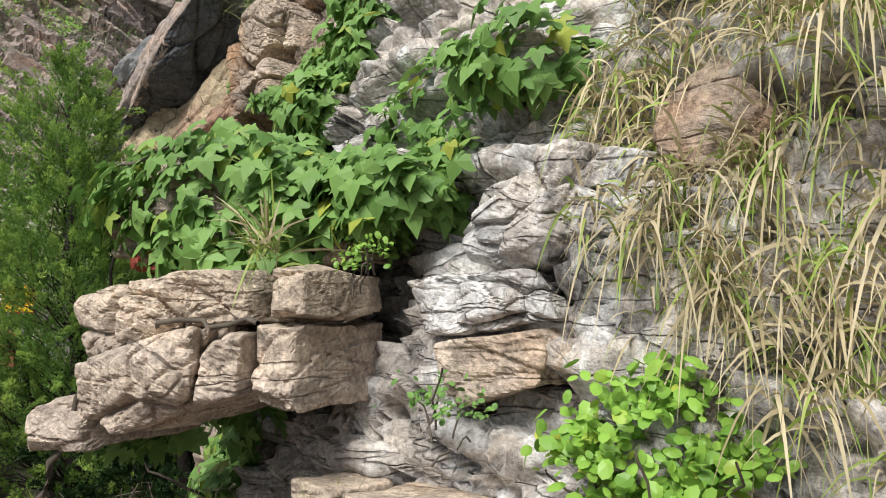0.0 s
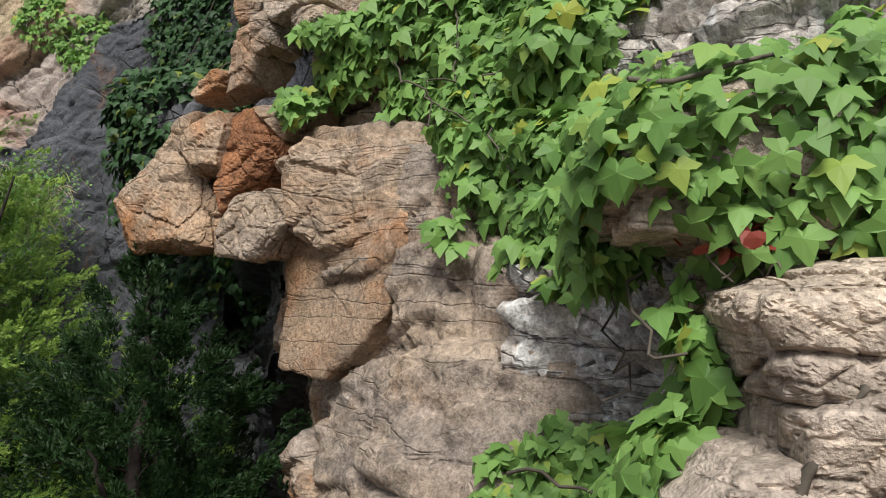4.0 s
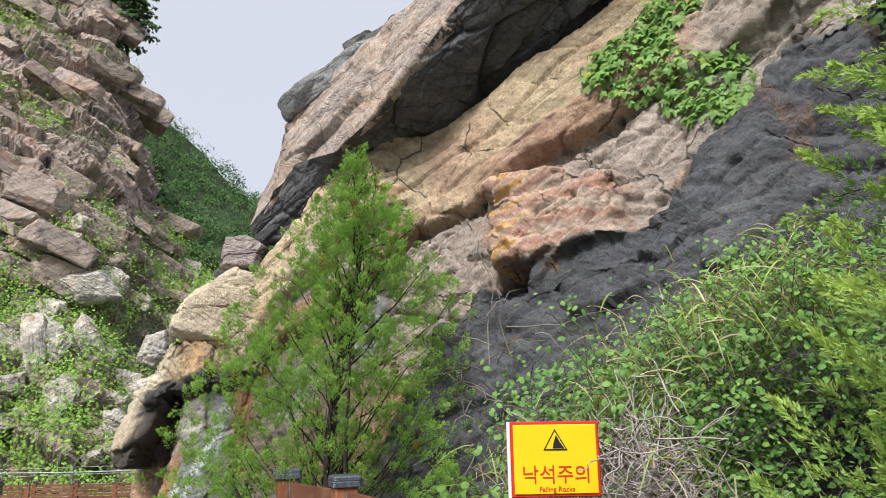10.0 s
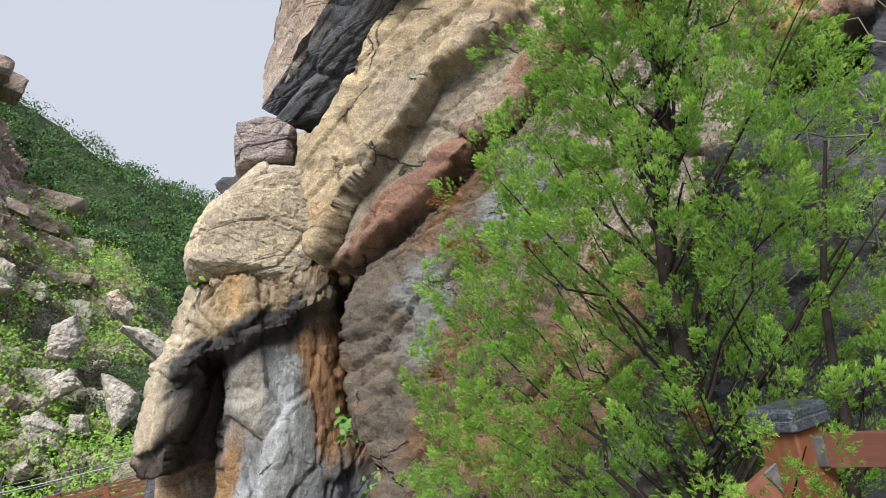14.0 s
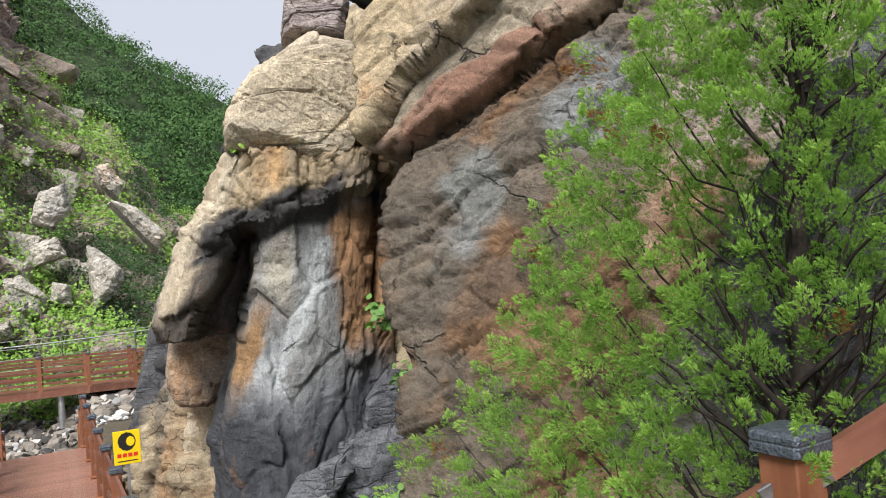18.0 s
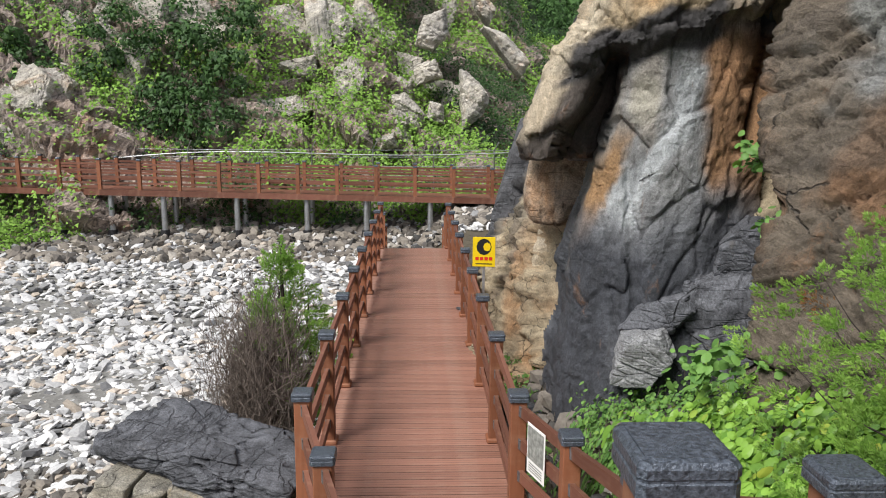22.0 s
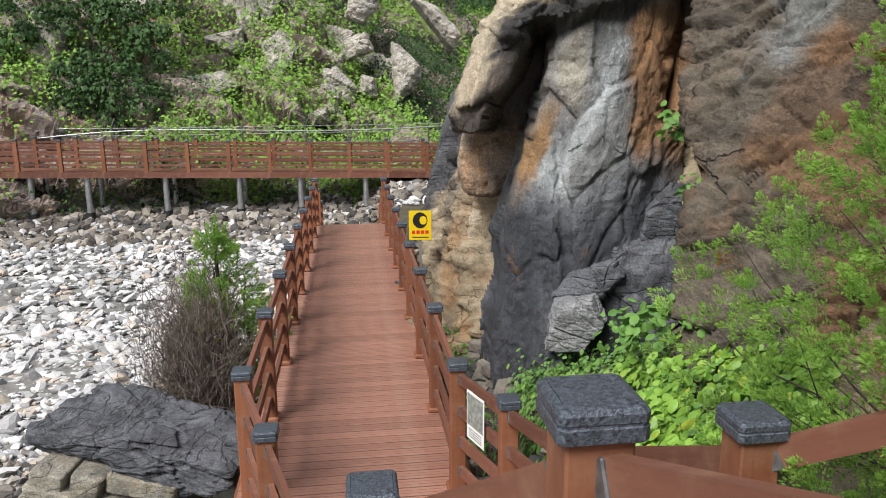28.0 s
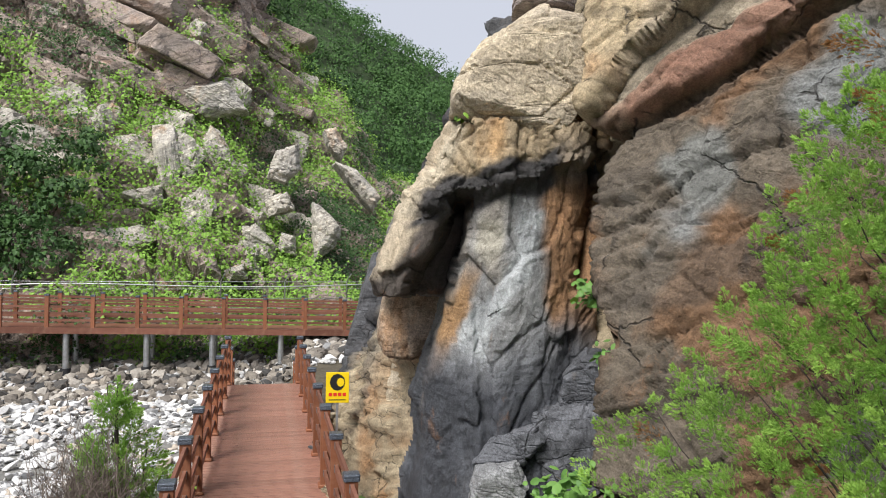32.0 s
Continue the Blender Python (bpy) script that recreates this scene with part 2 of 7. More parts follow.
# ---- materials ----
class Nodes:
    """Short hand for building a node material."""

    def __init__(self, name):
        self.mat = bpy.data.materials.new(name)
        self.mat.use_nodes = True
        self.t = self.mat.node_tree
        self.bsdf = self.t.nodes["Principled BSDF"]
        self.geo = self.t.nodes.new("ShaderNodeNewGeometry")

    def put(self, kind, **inputs):
        n = self.t.nodes.new(kind)
        for k, v in inputs.items():
            key = int(k[1:]) if k[0] == "i" and k[1:].isdigit() else k
            self.set(n.inputs[key], v)
        return n

    def set(self, socket, v):
        if isinstance(v, bpy.types.NodeSocket):
            self.t.links.new(v, socket)
        elif isinstance(v, bpy.types.Node):
            self.t.links.new(v.outputs[0], socket)
        else:
            socket.default_value = v

    def pos(self, scale=(1, 1, 1), rot=(0, 0, 0), local=False):
        src = self.put("ShaderNodeTexCoord").outputs["Object"] if local else self.geo.outputs["Position"]
        return self.put("ShaderNodeMapping", Vector=src, Rotation=[radians(a) for a in rot], Scale=scale).outputs[0]

    def noise(self, vec, scale, detail=5, rough=0.6, dist=0.0):
        return self.put("ShaderNodeTexNoise", Vector=vec, Scale=scale, Detail=detail, Roughness=rough, Distortion=dist).outputs[0]

    def ramp(self, fac, *stops):
        n = self.put("ShaderNodeValToRGB", Fac=fac)
        while len(n.color_ramp.elements) < len(stops):
            n.color_ramp.elements.new(0.5)
        for e, (at, c) in zip(n.color_ramp.elements, stops):
            e.position = at
            e.color = (*c, 1) if isinstance(c, tuple) else (c, c, c, 1)
        return n.outputs[0]

    def mix(self, fac, a, b, mode='MIX'):
        n = self.put("ShaderNodeMix")
        n.data_type, n.blend_type = 'RGBA', mode
        self.set(n.inputs[0], fac)
        for s, v in ((n.inputs[6], a), (n.inputs[7], b)):
            self.set(s, (*v, 1) if isinstance(v, tuple) and len(v) == 3 else v)
        return n.outputs[2]

    def math(self, op, a, b=0.0):
        n = self.put("ShaderNodeMath", i0=a, i1=b)
        n.operation = op
        return n.outputs[0]

    def done(self, color, rough=0.8, bump=None, strength=0.3, dist=0.02, metal=0.0, spec=0.3):
        self.set(self.bsdf.inputs["Base Color"], (*color, 1) if isinstance(color, tuple) and len(color) == 3 else color)
        self.set(self.bsdf.inputs["Roughness"], rough)
        self.set(self.bsdf.inputs["Metallic"], metal)
        self.set(self.bsdf.inputs["Specular IOR Level"], spec)
        if bump is not None:
            self.set(self.bsdf.inputs["Normal"], self.put("ShaderNodeBump", Height=bump, Strength=strength, Distance=dist).outputs[0])
        return self.mat


def rock_material(name, base, second, stain, dark, bed_rot=(0, 0, 0), stain_at=0.56, dark_at=0.62, fine=1.0, lines=0.75, tall=2.3, streak=0.0):
    """Bedded, jointed rock: two stone colours in bands, rusty stains, dark lichen, open joints and pits."""
    k = Nodes(name)
    w = k.pos()
    bed = k.pos(rot=bed_rot)
    warp = k.put("ShaderNodeTexNoise", Vector=w, Scale=1.1 * fine, Detail=5, Roughness=0.6).outputs[1]
    warp = k.put("ShaderNodeVectorMath", i0=warp, i1=(0.5, 0.5, 0.5))
    warp.operation = 'SUBTRACT'
    push = k.put("ShaderNodeVectorMath", i0=warp, i1=(0.26 / fine, 0.26 / fine, 0.15 / fine))
    push.operation = 'MULTIPLY'
    q = k.put("ShaderNodeVectorMath", i0=bed, i1=push.outputs[0]).outputs[0]

    def joint(scale, stretch, width, shown):
        v = k.put("ShaderNodeMapping", Vector=q, Scale=(1, 1, stretch)).outputs[0]
        e = k.put("ShaderNodeTexVoronoi", Vector=v, Scale=scale * fine)
        e.feature = 'DISTANCE_TO_EDGE'
        gap = k.ramp(e.outputs["Distance"], (0.0, 0.0), (width * 0.35, 0.25), (width, 1.0))
        lost = k.ramp(k.noise(w, 0.9 * scale * fine, 3, 0.6), (shown, 0.0), (shown + 0.1, 1.0))
        return k.math('MAXIMUM', gap, lost)

    band = k.noise(k.put("ShaderNodeMapping", Vector=q, Scale=(0.5, 0.5, 2.4)).outputs[0], 1.7 * fine, 6, 0.65)
    c = k.mix(k.ramp(band, (0.36, 0.0), (0.62, 1.0)), base, second)
    c = k.mix(k.ramp(k.noise(w, 0.85 * fine, 6, 0.66, 0.6), (stain_at, 0.0), (stain_at + 0.13, 1.0)), c, stain)
    block = k.put("ShaderNodeTexVoronoi", Vector=k.put("ShaderNodeMapping", Vector=q, Scale=(1, 1, tall)).outputs[0], Scale=3.6 * fine)
    tone = k.put("ShaderNodeSeparateXYZ", Vector=block.outputs["Color"]).outputs[0]
    c = k.mix(1.0, c, k.ramp(tone, (0.0, 0.78), (1.0, 1.18)), 'MULTIPLY')
    c = k.mix(k.ramp(k.noise(k.pos((1, 1, 0.55)), 1.6 * fine, 8, 0.74, 0.5), (dark_at, 0.0), (dark_at + 0.1, 1.0)), c, dark)
    if streak:
        c = k.mix(k.ramp(k.noise(k.pos((3.2, 3.2, 0.5)), 2.2, 7, 0.7, 0.4), (0.48, 0.0), (0.60, streak)), c, (0.62, 0.62, 0.60))
    small = k.noise(w, 14, 6, 0.72)
    c = k.mix(0.75, c, k.mix(1.0, c, k.ramp(small, (0.25, 0.42), (0.5, 1.0), (0.75, 1.5)), 'MULTIPLY'))
    seam = k.math('ABSOLUTE', k.math('SUBTRACT', k.noise(k.put("ShaderNodeMapping", Vector=q, Scale=(0.22, 0.22, 2.6)).outputs[0], 1.5 * fine, 4, 0.55), 0.5))
    seam = k.ramp(seam, (0.0, 0.0), (0.004, 0.3), (0.012, 1.0))
    j1 = joint(1.2, tall, 0.016, 0.43)
    j2 = joint(4.0, tall * 0.8, 0.03, 0.37)
    line = k.math('MULTIPLY', j1, k.math('MULTIPLY', k.math('ADD', 0.25, k.math('MULTIPLY', seam, 0.75)), k.math('ADD', 0.45, k.math('MULTIPLY', j2, 0.55))))
    deep = tuple(0.3 * x for x in dark)
    c = k.mix(k.math('MULTIPLY', k.math('SUBTRACT', 1.0, line), lines), c, deep)
    fleck = k.noise(w, 55, 4, 0.75)
    c = k.mix(1.0, c, k.ramp(fleck, (0.3, 0.5), (0.5, 1.0), (0.7, 1.5)), 'MULTIPLY')
    facet = k.put("ShaderNodeTexVoronoi", Vector=q, Scale=9.5 * fine)
    chip = k.put("ShaderNodeSeparateXYZ", Vector=facet.outputs["Color"]).outputs[0]
    h = k.math('ADD', k.math('MULTIPLY', tone, 0.55), k.math('ADD', k.math('MULTIPLY', chip, 0.22), k.math('MULTIPLY', line, 0.15 + 0.8 * lines)))
    h = k.math('ADD', h, k.math('ADD', k.math('MULTIPLY', small, 0.75), k.math('MULTIPLY', fleck, 0.22)))
    return k.done(c, k.ramp(small, (0.3, 0.72), (0.7, 0.95)), h, 1.0, 0.028 / max(fine, 0.4))


def mineral_material(name, bed_rot=(0, 0, 0), crack_scale=1.5, crack_show=0.5, depth=0.035, rough=0.78, stripe=0.25):
    """Rock whose stone colours and painted shade lie on the mesh; grain, thin strata, hair cracks and stains on top."""
    k = Nodes(name)
    w = k.pos()
    bed = k.pos(rot=bed_rot)
    c = k.put("ShaderNodeAttribute")
    c.attribute_name = "mineral_and_shade"
    c = c.outputs["Color"]
    warp = k.put("ShaderNodeTexNoise", Vector=w, Scale=1.4, Detail=6, Roughness=0.62).outputs[1]
    push = k.put("ShaderNodeVectorMath", i0=warp, i1=(0.4, 0.4, 0.25))
    push.operation = 'MULTIPLY'
    q = k.put("ShaderNodeVectorMath", i0=bed, i1=push.outputs[0]).outputs[0]
    strata = k.noise(k.put("ShaderNodeMapping", Vector=q, Scale=(0.5, 0.5, 5.0)).outputs[0], 2.2, 6, 0.68)
    c = k.mix(1.0, c, k.ramp(strata, (0.3, 1 - stripe), (0.7, 1 + stripe)), 'MULTIPLY')
    big = k.noise(w, 1.7, 7, 0.68, 0.8)
    c = k.mix(1.0, c, k.ramp(big, (0.28, 0.62), (0.5, 1.0), (0.72, 1.28)), 'MULTIPLY')
    c = k.mix(k.ramp(k.noise(k.pos((1, 1, 0.45)), 2.3, 7, 0.72, 0.7), (0.60, 0.0), (0.70, 0.6)), c, (0.27, 0.14, 0.07))
    c = k.mix(k.ramp(k.noise(k.pos((1, 1, 0.5)), 3.1, 8, 0.75, 0.6), (0.60, 0.0), (0.72, 0.65)), c, (0.05, 0.048, 0.047))
    small = k.noise(w, 13, 7, 0.74)
    c = k.mix(1.0, c, k.ramp(small, (0.25, 0.58), (0.5, 1.0), (0.75, 1.4)), 'MULTIPLY')
    fleck = k.noise(w, 60, 4, 0.75)
    c = k.mix(1.0, c, k.ramp(fleck, (0.3, 0.68), (0.7, 1.32)), 'MULTIPLY')
    edge = k.put("ShaderNodeTexVoronoi", Vector=k.put("ShaderNodeMapping", Vector=q, Scale=(1, 1, 1.6)).outputs[0], Scale=crack_scale)
    edge.feature = 'DISTANCE_TO_EDGE'
    line = k.ramp(edge.outputs["Distance"], (0.0, 0.0), (0.006, 0.25), (0.018, 1.0))
    line = k.math('MAXIMUM', line, k.ramp(k.noise(w, 1.6, 3, 0.6), (crack_show - 0.06, 0.0), (crack_show, 1.0)))
    c = k.mix(k.math('MULTIPLY', k.math('SUBTRACT', 1.0, line), 0.85), c, (0.03, 0.027, 0.025))
    facet = k.put("ShaderNodeTexVoronoi", Vector=q, Scale=6.0)
    chip = k.put("ShaderNodeSeparateXYZ", Vector=facet.outputs["Color"]).outputs[0]
    h = k.math('ADD', k.math('MULTIPLY', big, 1.4), k.math('ADD', k.math('MULTIPLY', small, 0.75), k.math('MULTIPLY', fleck, 0.16)))
    h = k.math('ADD', h, k.math('ADD', k.math('MULTIPLY', chip, 0.28), k.math('ADD', k.math('MULTIPLY', line, 0.5), k.math('MULTIPLY', strata, 0.8))))
    return k.done(c, k.ramp(small, (0.3, rough - 0.12), (0.7, rough + 0.12)), h, 1.0, depth)


def plain(name, color, rough=0.6, metal=0.0, var=0.25, scale=8.0, bump=0.15, local=True):
    k = Nodes(name)
    nz = k.noise(k.pos(local=local), scale, 5, 0.65)
    c = k.mix(1.0, color, k.ramp(nz, (0.3, 1 - var), (0.7, 1 + var)), 'MULTIPLY')
    return k.done(c, rough, nz, bump, 0.01, metal)


def leaf_material(name, a, b, c3, rough=0.55, trans=0.25, island=1.0, patch=2.2, tip=None):
    """Leaves: a colour of its own for each leaf, or patches of colour where the leaves are tiny."""
    k = Nodes(name)
    rnd = k.geo.outputs["Random Per Island"]
    if island < 1:
        clump = k.ramp(k.noise(k.pos(), patch * 3, 4, 0.65), (0.32, 0.0), (0.70, 0.96))
        rnd = k.math('ADD', k.math('MULTIPLY', rnd, island), k.math('MULTIPLY', clump, 1 - island))
    c = k.ramp(rnd, (0.0, a), (0.5, b), (0.92, b), (1.0, c3))
    c = k.mix(0.5, c, k.mix(1.0, c, k.ramp(k.noise(k.pos(), 2.2, 4, 0.6), (0.3, 0.55), (0.7, 1.4)), 'MULTIPLY'))
    if tip:
        # pale new tips, plus shading painted from the crown's inside outwards
        age_and_shade = k.put("ShaderNodeAttribute")
        age_and_shade.attribute_name = "growth_and_shade"
        c = k.mix(k.ramp(age_and_shade.outputs["Fac"], (0.25, 0.0), (0.9, 0.85)), c, tip)
        c = k.mix(k.math('GREATER_THAN', age_and_shade.outputs["Fac"], 1.5), c, (0.30, 0.15, 0.06))
    mat = k.done(c, rough, spec=0.35)
    tr = k.put("ShaderNodeBsdfTranslucent", Color=c)
    mx = k.put("ShaderNodeMixShader", i0=trans)
    k.t.links.new(k.bsdf.outputs[0], mx.inputs[1])
    k.t.links.new(tr.outputs[0], mx.inputs[2])
    k.t.links.new(mx.outputs[0], k.t.nodes["Material Output"].inputs[0])
    return mat


def wood_material(name, dark, light, axis=0, rough=0.5, wear=(0.33, 0.2, 0.13), vary=0.25, grooves=0):
    k = Nodes(name)
    s = [14, 14, 14]
    s[axis] = 0.9
    v = k.pos(tuple(s), local=True)
    rnd = k.put("ShaderNodeObjectInfo").outputs["Random"]
    vv = k.put("ShaderNodeVectorMath", i0=v, i1=k.put("ShaderNodeCombineXYZ", i0=k.math('MULTIPLY', rnd, 40), i1=k.math('MULTIPLY', rnd, 23)).outputs[0]).outputs[0]
    g = k.noise(vv, 2.0, 6, 0.6, 0.5)
    c = k.mix(g, dark, light)
    c = k.mix(1.0, c, k.ramp(rnd, (0.0, 1 - vary), (1.0, 1 + vary)), 'MULTIPLY')
    c = k.mix(k.ramp(k.noise(k.pos(local=True), 3.0, 5, 0.7), (0.5, 0.0), (0.75, 0.5)), c, wear)
    h = g
    if grooves:
        along = k.put("ShaderNodeSeparateXYZ", Vector=k.pos(local=True)).outputs[1]
        cut = k.math('FRACT', k.math('MULTIPLY', along, grooves))
        cut = k.ramp(k.math('ABSOLUTE', k.math('SUBTRACT', cut, 0.5)), (0.0, 0.0), (0.05, 0.0), (0.10, 1.0))
        c = k.mix(1.0, c, k.ramp(cut, (0.0, 0.45), (1.0, 1.0)), 'MULTIPLY')
        h = k.math('ADD', k.math('MULTIPLY', g, 0.5), cut)
    return k.done(c, k.ramp(g, (0.3, rough - 0.1), (0.7, rough + 0.15)), h, 0.3, 0.006)


M_TAN = rock_material("tan_sandstone", (0.37, 0.285, 0.205), (0.30, 0.25, 0.205), (0.37, 0.215, 0.115), (0.09, 0.08, 0.07), stain_at=0.52, dark_at=0.58, lines=0.2)
M_PALE = rock_material("pale_rock", (0.50, 0.41, 0.315), (0.43, 0.36, 0.295), (0.46, 0.32, 0.21), (0.10, 0.09, 0.08), stain_at=0.52, dark_at=0.60, lines=0.22)
M_RUST = rock_material("rusty_rock", (0.37, 0.25, 0.155), (0.32, 0.25, 0.185), (0.33, 0.16, 0.07), (0.09, 0.08, 0.07), stain_at=0.48, lines=0.15)
M_GREY = rock_material("grey_rock", (0.30, 0.305, 0.31), (0.22, 0.225, 0.235), (0.42, 0.26, 0.13), (0.07, 0.07, 0.075), stain_at=0.6, dark_at=0.57, lines=0.4)
# charcoal stone; also stands in for the shade under the overhang
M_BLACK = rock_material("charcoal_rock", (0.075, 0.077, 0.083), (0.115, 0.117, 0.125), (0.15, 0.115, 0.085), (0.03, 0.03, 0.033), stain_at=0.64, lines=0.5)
M_NEAR = rock_material("seeping_pale_rock", (0.47, 0.42, 0.36), (0.37, 0.345, 0.32), (0.44, 0.33, 0.22), (0.07, 0.065, 0.06), stain_at=0.57, dark_at=0.56, fine=1.6, lines=0.5, streak=0.75)
M_SCREE = rock_material("hillside_rock", (0.52, 0.48, 0.41), (0.43, 0.405, 0.365), (0.42, 0.29, 0.19), (0.08, 0.08, 0.07), (0, 28, 0), dark_at=0.60, fine=0.6, lines=0.45, tall=5.0)
M_PINK = rock_material("pinkish_cliff_rock", (0.42, 0.335, 0.28), (0.33, 0.28, 0.25), (0.38, 0.22, 0.14), (0.07, 0.06, 0.06), (0, 24, 0), dark_at=0.54, fine=0.45, lines=0.6, tall=4.0)
M_FACE = mineral_material("face_rock", (0, -38, 40), 1.1, 0.50, 0.05, stripe=0.32)
M_PILLAR = mineral_material("pillar_rock", (0, 78, 0), 1.5, 0.40, 0.05, 0.72)
M_END = mineral_material("end_rock", (0, 10, 0), 2.2, 0.56, 0.05)
M_BLOCK = rock_material("perched_yellow_rock", (0.50, 0.42, 0.30), (0.43, 0.37, 0.285), (0.46, 0.34, 0.20), (0.16, 0.14, 0.12), (0, 8, 0), 0.60, 0.66, 0.8, 0.12)
M_SLAB = rock_material("striped_slab_rock", (0.24, 0.20, 0.20), (0.36, 0.31, 0.28), (0.27, 0.19, 0.17), (0.08, 0.07, 0.075), (0, 6, 0), 0.6, 0.6, 1.3, 0.4, 6.0)
M_FIN = rock_material("deep_rust_rock", (0.30, 0.135, 0.06), (0.24, 0.11, 0.055), (0.40, 0.20, 0.09), (0.09, 0.06, 0.045), stain_at=0.52, lines=0.25)
M_OVER = rock_material("pinkish_overhang_rock", (0.42, 0.32, 0.25), (0.34, 0.29, 0.26), (0.38, 0.22, 0.15), (0.10, 0.095, 0.095), (0, -38, 40), 0.6, 0.62, 0.8, 0.4)
M_CHAR = rock_material("blue_black_rock", (0.13, 0.135, 0.15), (0.085, 0.088, 0.098), (0.17, 0.15, 0.13), (0.03, 0.03, 0.033), (0, 12, 0), stain_at=0.64, fine=1.4, lines=0.6)
M_SOIL = plain("soil", (0.13, 0.10, 0.075), 0.95, var=0.5, scale=3, bump=0.6, local=False)
M_POST = wood_material("post_wood", (0.145, 0.052, 0.028), (0.29, 0.115, 0.058), 2)
M_RAIL = wood_material("rail_wood", (0.115, 0.046, 0.032), (0.215, 0.092, 0.06), 0)
M_DECK = wood_material("deck_wood", (0.25, 0.115, 0.08), (0.37, 0.19, 0.14), 0, 0.42, (0.40, 0.27, 0.21), 0.14, 23.4)
M_CAP = plain("cap_iron", (0.085, 0.10, 0.125), 0.30, 0.3, 0.8, 110, 0.6)
M_STEEL = plain("galvanised_steel", (0.45, 0.46, 0.47), 0.4, 0.8, 0.25, 6)
M_BRACKET = plain("bracket_iron", (0.20, 0.20, 0.21), 0.45, 0.7, 0.4, 30)
M_PLASTIC = plain("black_rubber", (0.02, 0.02, 0.022), 0.6)
M_YELLOWP = plain("yellow_paint", (0.72, 0.52, 0.01), 0.4, var=0.06)
M_REDP = plain("red_paint", (0.55, 0.03, 0.02), 0.4, var=0.06)
M_BLACKP = plain("black_paint", (0.015, 0.015, 0.015), 0.5)
M_WHITEP = plain("white_paper", (0.78, 0.78, 0.76), 0.6, var=0.04)
M_GREYP = plain("grey_print", (0.25, 0.26, 0.24), 0.6, var=0.6, scale=25)

# ---- ground, beach and sea ----
def smooth(a, b, x):
    t = np.clip((x - a) / (b - a), 0, 1)
    return t * t * (3 - 2 * t)


def ground_z(x, y):
    shore = np.interp(y, [-40, 2, 6, 9, 12, 24, 27, 29.5, 31.5, 60], [-3.2, -2.9, -2.55, -2.02, -1.75, -1.75, -1.65, -1.3, -0.5, 4.0])
    bank = np.interp(y, [-40, 0, 4, 7, 10, 14, 30], [1.35, 1.3, 0.75, 0.25, -0.2, -0.6, -0.5])
    edge = np.interp(y, [-40, -6, 0, 3, 8, 30], [2.6, 1.4, 0.7, 1.0, 1.0, 1.1])
    k = smooth(edge - 0.9, edge + 0.5, x)
    rise = np.clip(x - edge - 0.3, 0, 4) * np.interp(y, [0, 3, 7, 10], [0.05, 0.42, 0.25, 0.1])
    return shore * (1 - k) + (bank + rise) * k


gx = np.concatenate([np.linspace(-400, -32, 14), np.linspace(-30, 9, 120), np.linspace(12, 400, 14)])
gy = np.concatenate([np.linspace(-400, -20, 14), np.linspace(-18, 34, 150), np.linspace(40, 500, 14)])
GX, GY = np.meshgrid(gx, gy, indexing="ij")
GZ = ground_z(GX, GY) + 0.05 * fbm(np.stack([GX, GY, GX * 0], -1) * 0.9, 4, 5)
kg = Nodes("shingle_and_soil")
gn = kg.noise(kg.pos(), 5, 6, 0.7)
gvor = kg.put("ShaderNodeTexVoronoi", Vector=kg.pos(), Scale=6.5)
gcol = kg.mix(kg.ramp(gvor.outputs["Color"], (0.2, 0.6), (0.8, 1.2)), (0.13, 0.125, 0.115), (0.24, 0.235, 0.22))
gcol = kg.mix(kg.ramp(kg.put("ShaderNodeSeparateXYZ", Vector=kg.geo.outputs["Position"]).outputs[0], (0.49, 0.0), (0.51, 1.0)), gcol, (0.10, 0.085, 0.06))
gcol = kg.mix(1.0, gcol, kg.ramp(gn, (0.3, 0.6), (0.7, 1.2)), 'MULTIPLY')
M_GROUND = kg.done(gcol, 0.9, kg.math('ADD', gvor.outputs["Distance"], gn), 0.7, 0.05)
ground = part("ground", mesh_np("ground", np.stack([GX, GY, GZ], -1).reshape(-1, 3), grid_faces(len(gx), len(gy))), M_GROUND)
tagged(ground, "shingle beach and earth bank under the walkways", "ground", kind="structure")

ks = Nodes("sea_water")
sw = ks.noise(ks.pos((1, 1.6, 1)), 1.4, 6, 0.6, 1.0)
sdist = ks.put("ShaderNodeSeparateXYZ", Vector=ks.geo.outputs["Position"])
foam = ks.ramp(ks.noise(ks.pos((0.8, 1.6, 1)), 1.3, 9, 0.72, 1.5), (0.53, 0.0), (0.60, 1.0))
near = ks.ramp(ks.math('DIVIDE', ks.math('ADD', sdist.outputs[1], 10.0), 20.0), (0.76, 0.10), (0.86, 1.0))
near = ks.math('MULTIPLY', near, foam)
ks.set(ks.bsdf.inputs["Transmission Weight"], ks.math('SUBTRACT', 0.8, ks.math('MULTIPLY', near, 0.8)))
ks.set(ks.bsdf.inputs["IOR"], 1.33)
M_SEA = ks.done(ks.mix(near, (0.17, 0.25, 0.19), (0.85, 0.88, 0.88)), ks.math('ADD', 0.06, ks.math('MULTIPLY', near, 0.6)), sw, 0.8, 0.12)
wx, wy = np.meshgrid(np.concatenate([np.linspace(-400, -20, 10), np.linspace(-18, 2, 90)]), np.concatenate([np.linspace(-400, -12, 10), np.linspace(-10, 9.6, 90)]), indexing="ij")
wz = -2.1 + 0.06 * fbm(np.stack([wx * 0.7, wy * 1.2, wx * 0], -1), 4, 9)
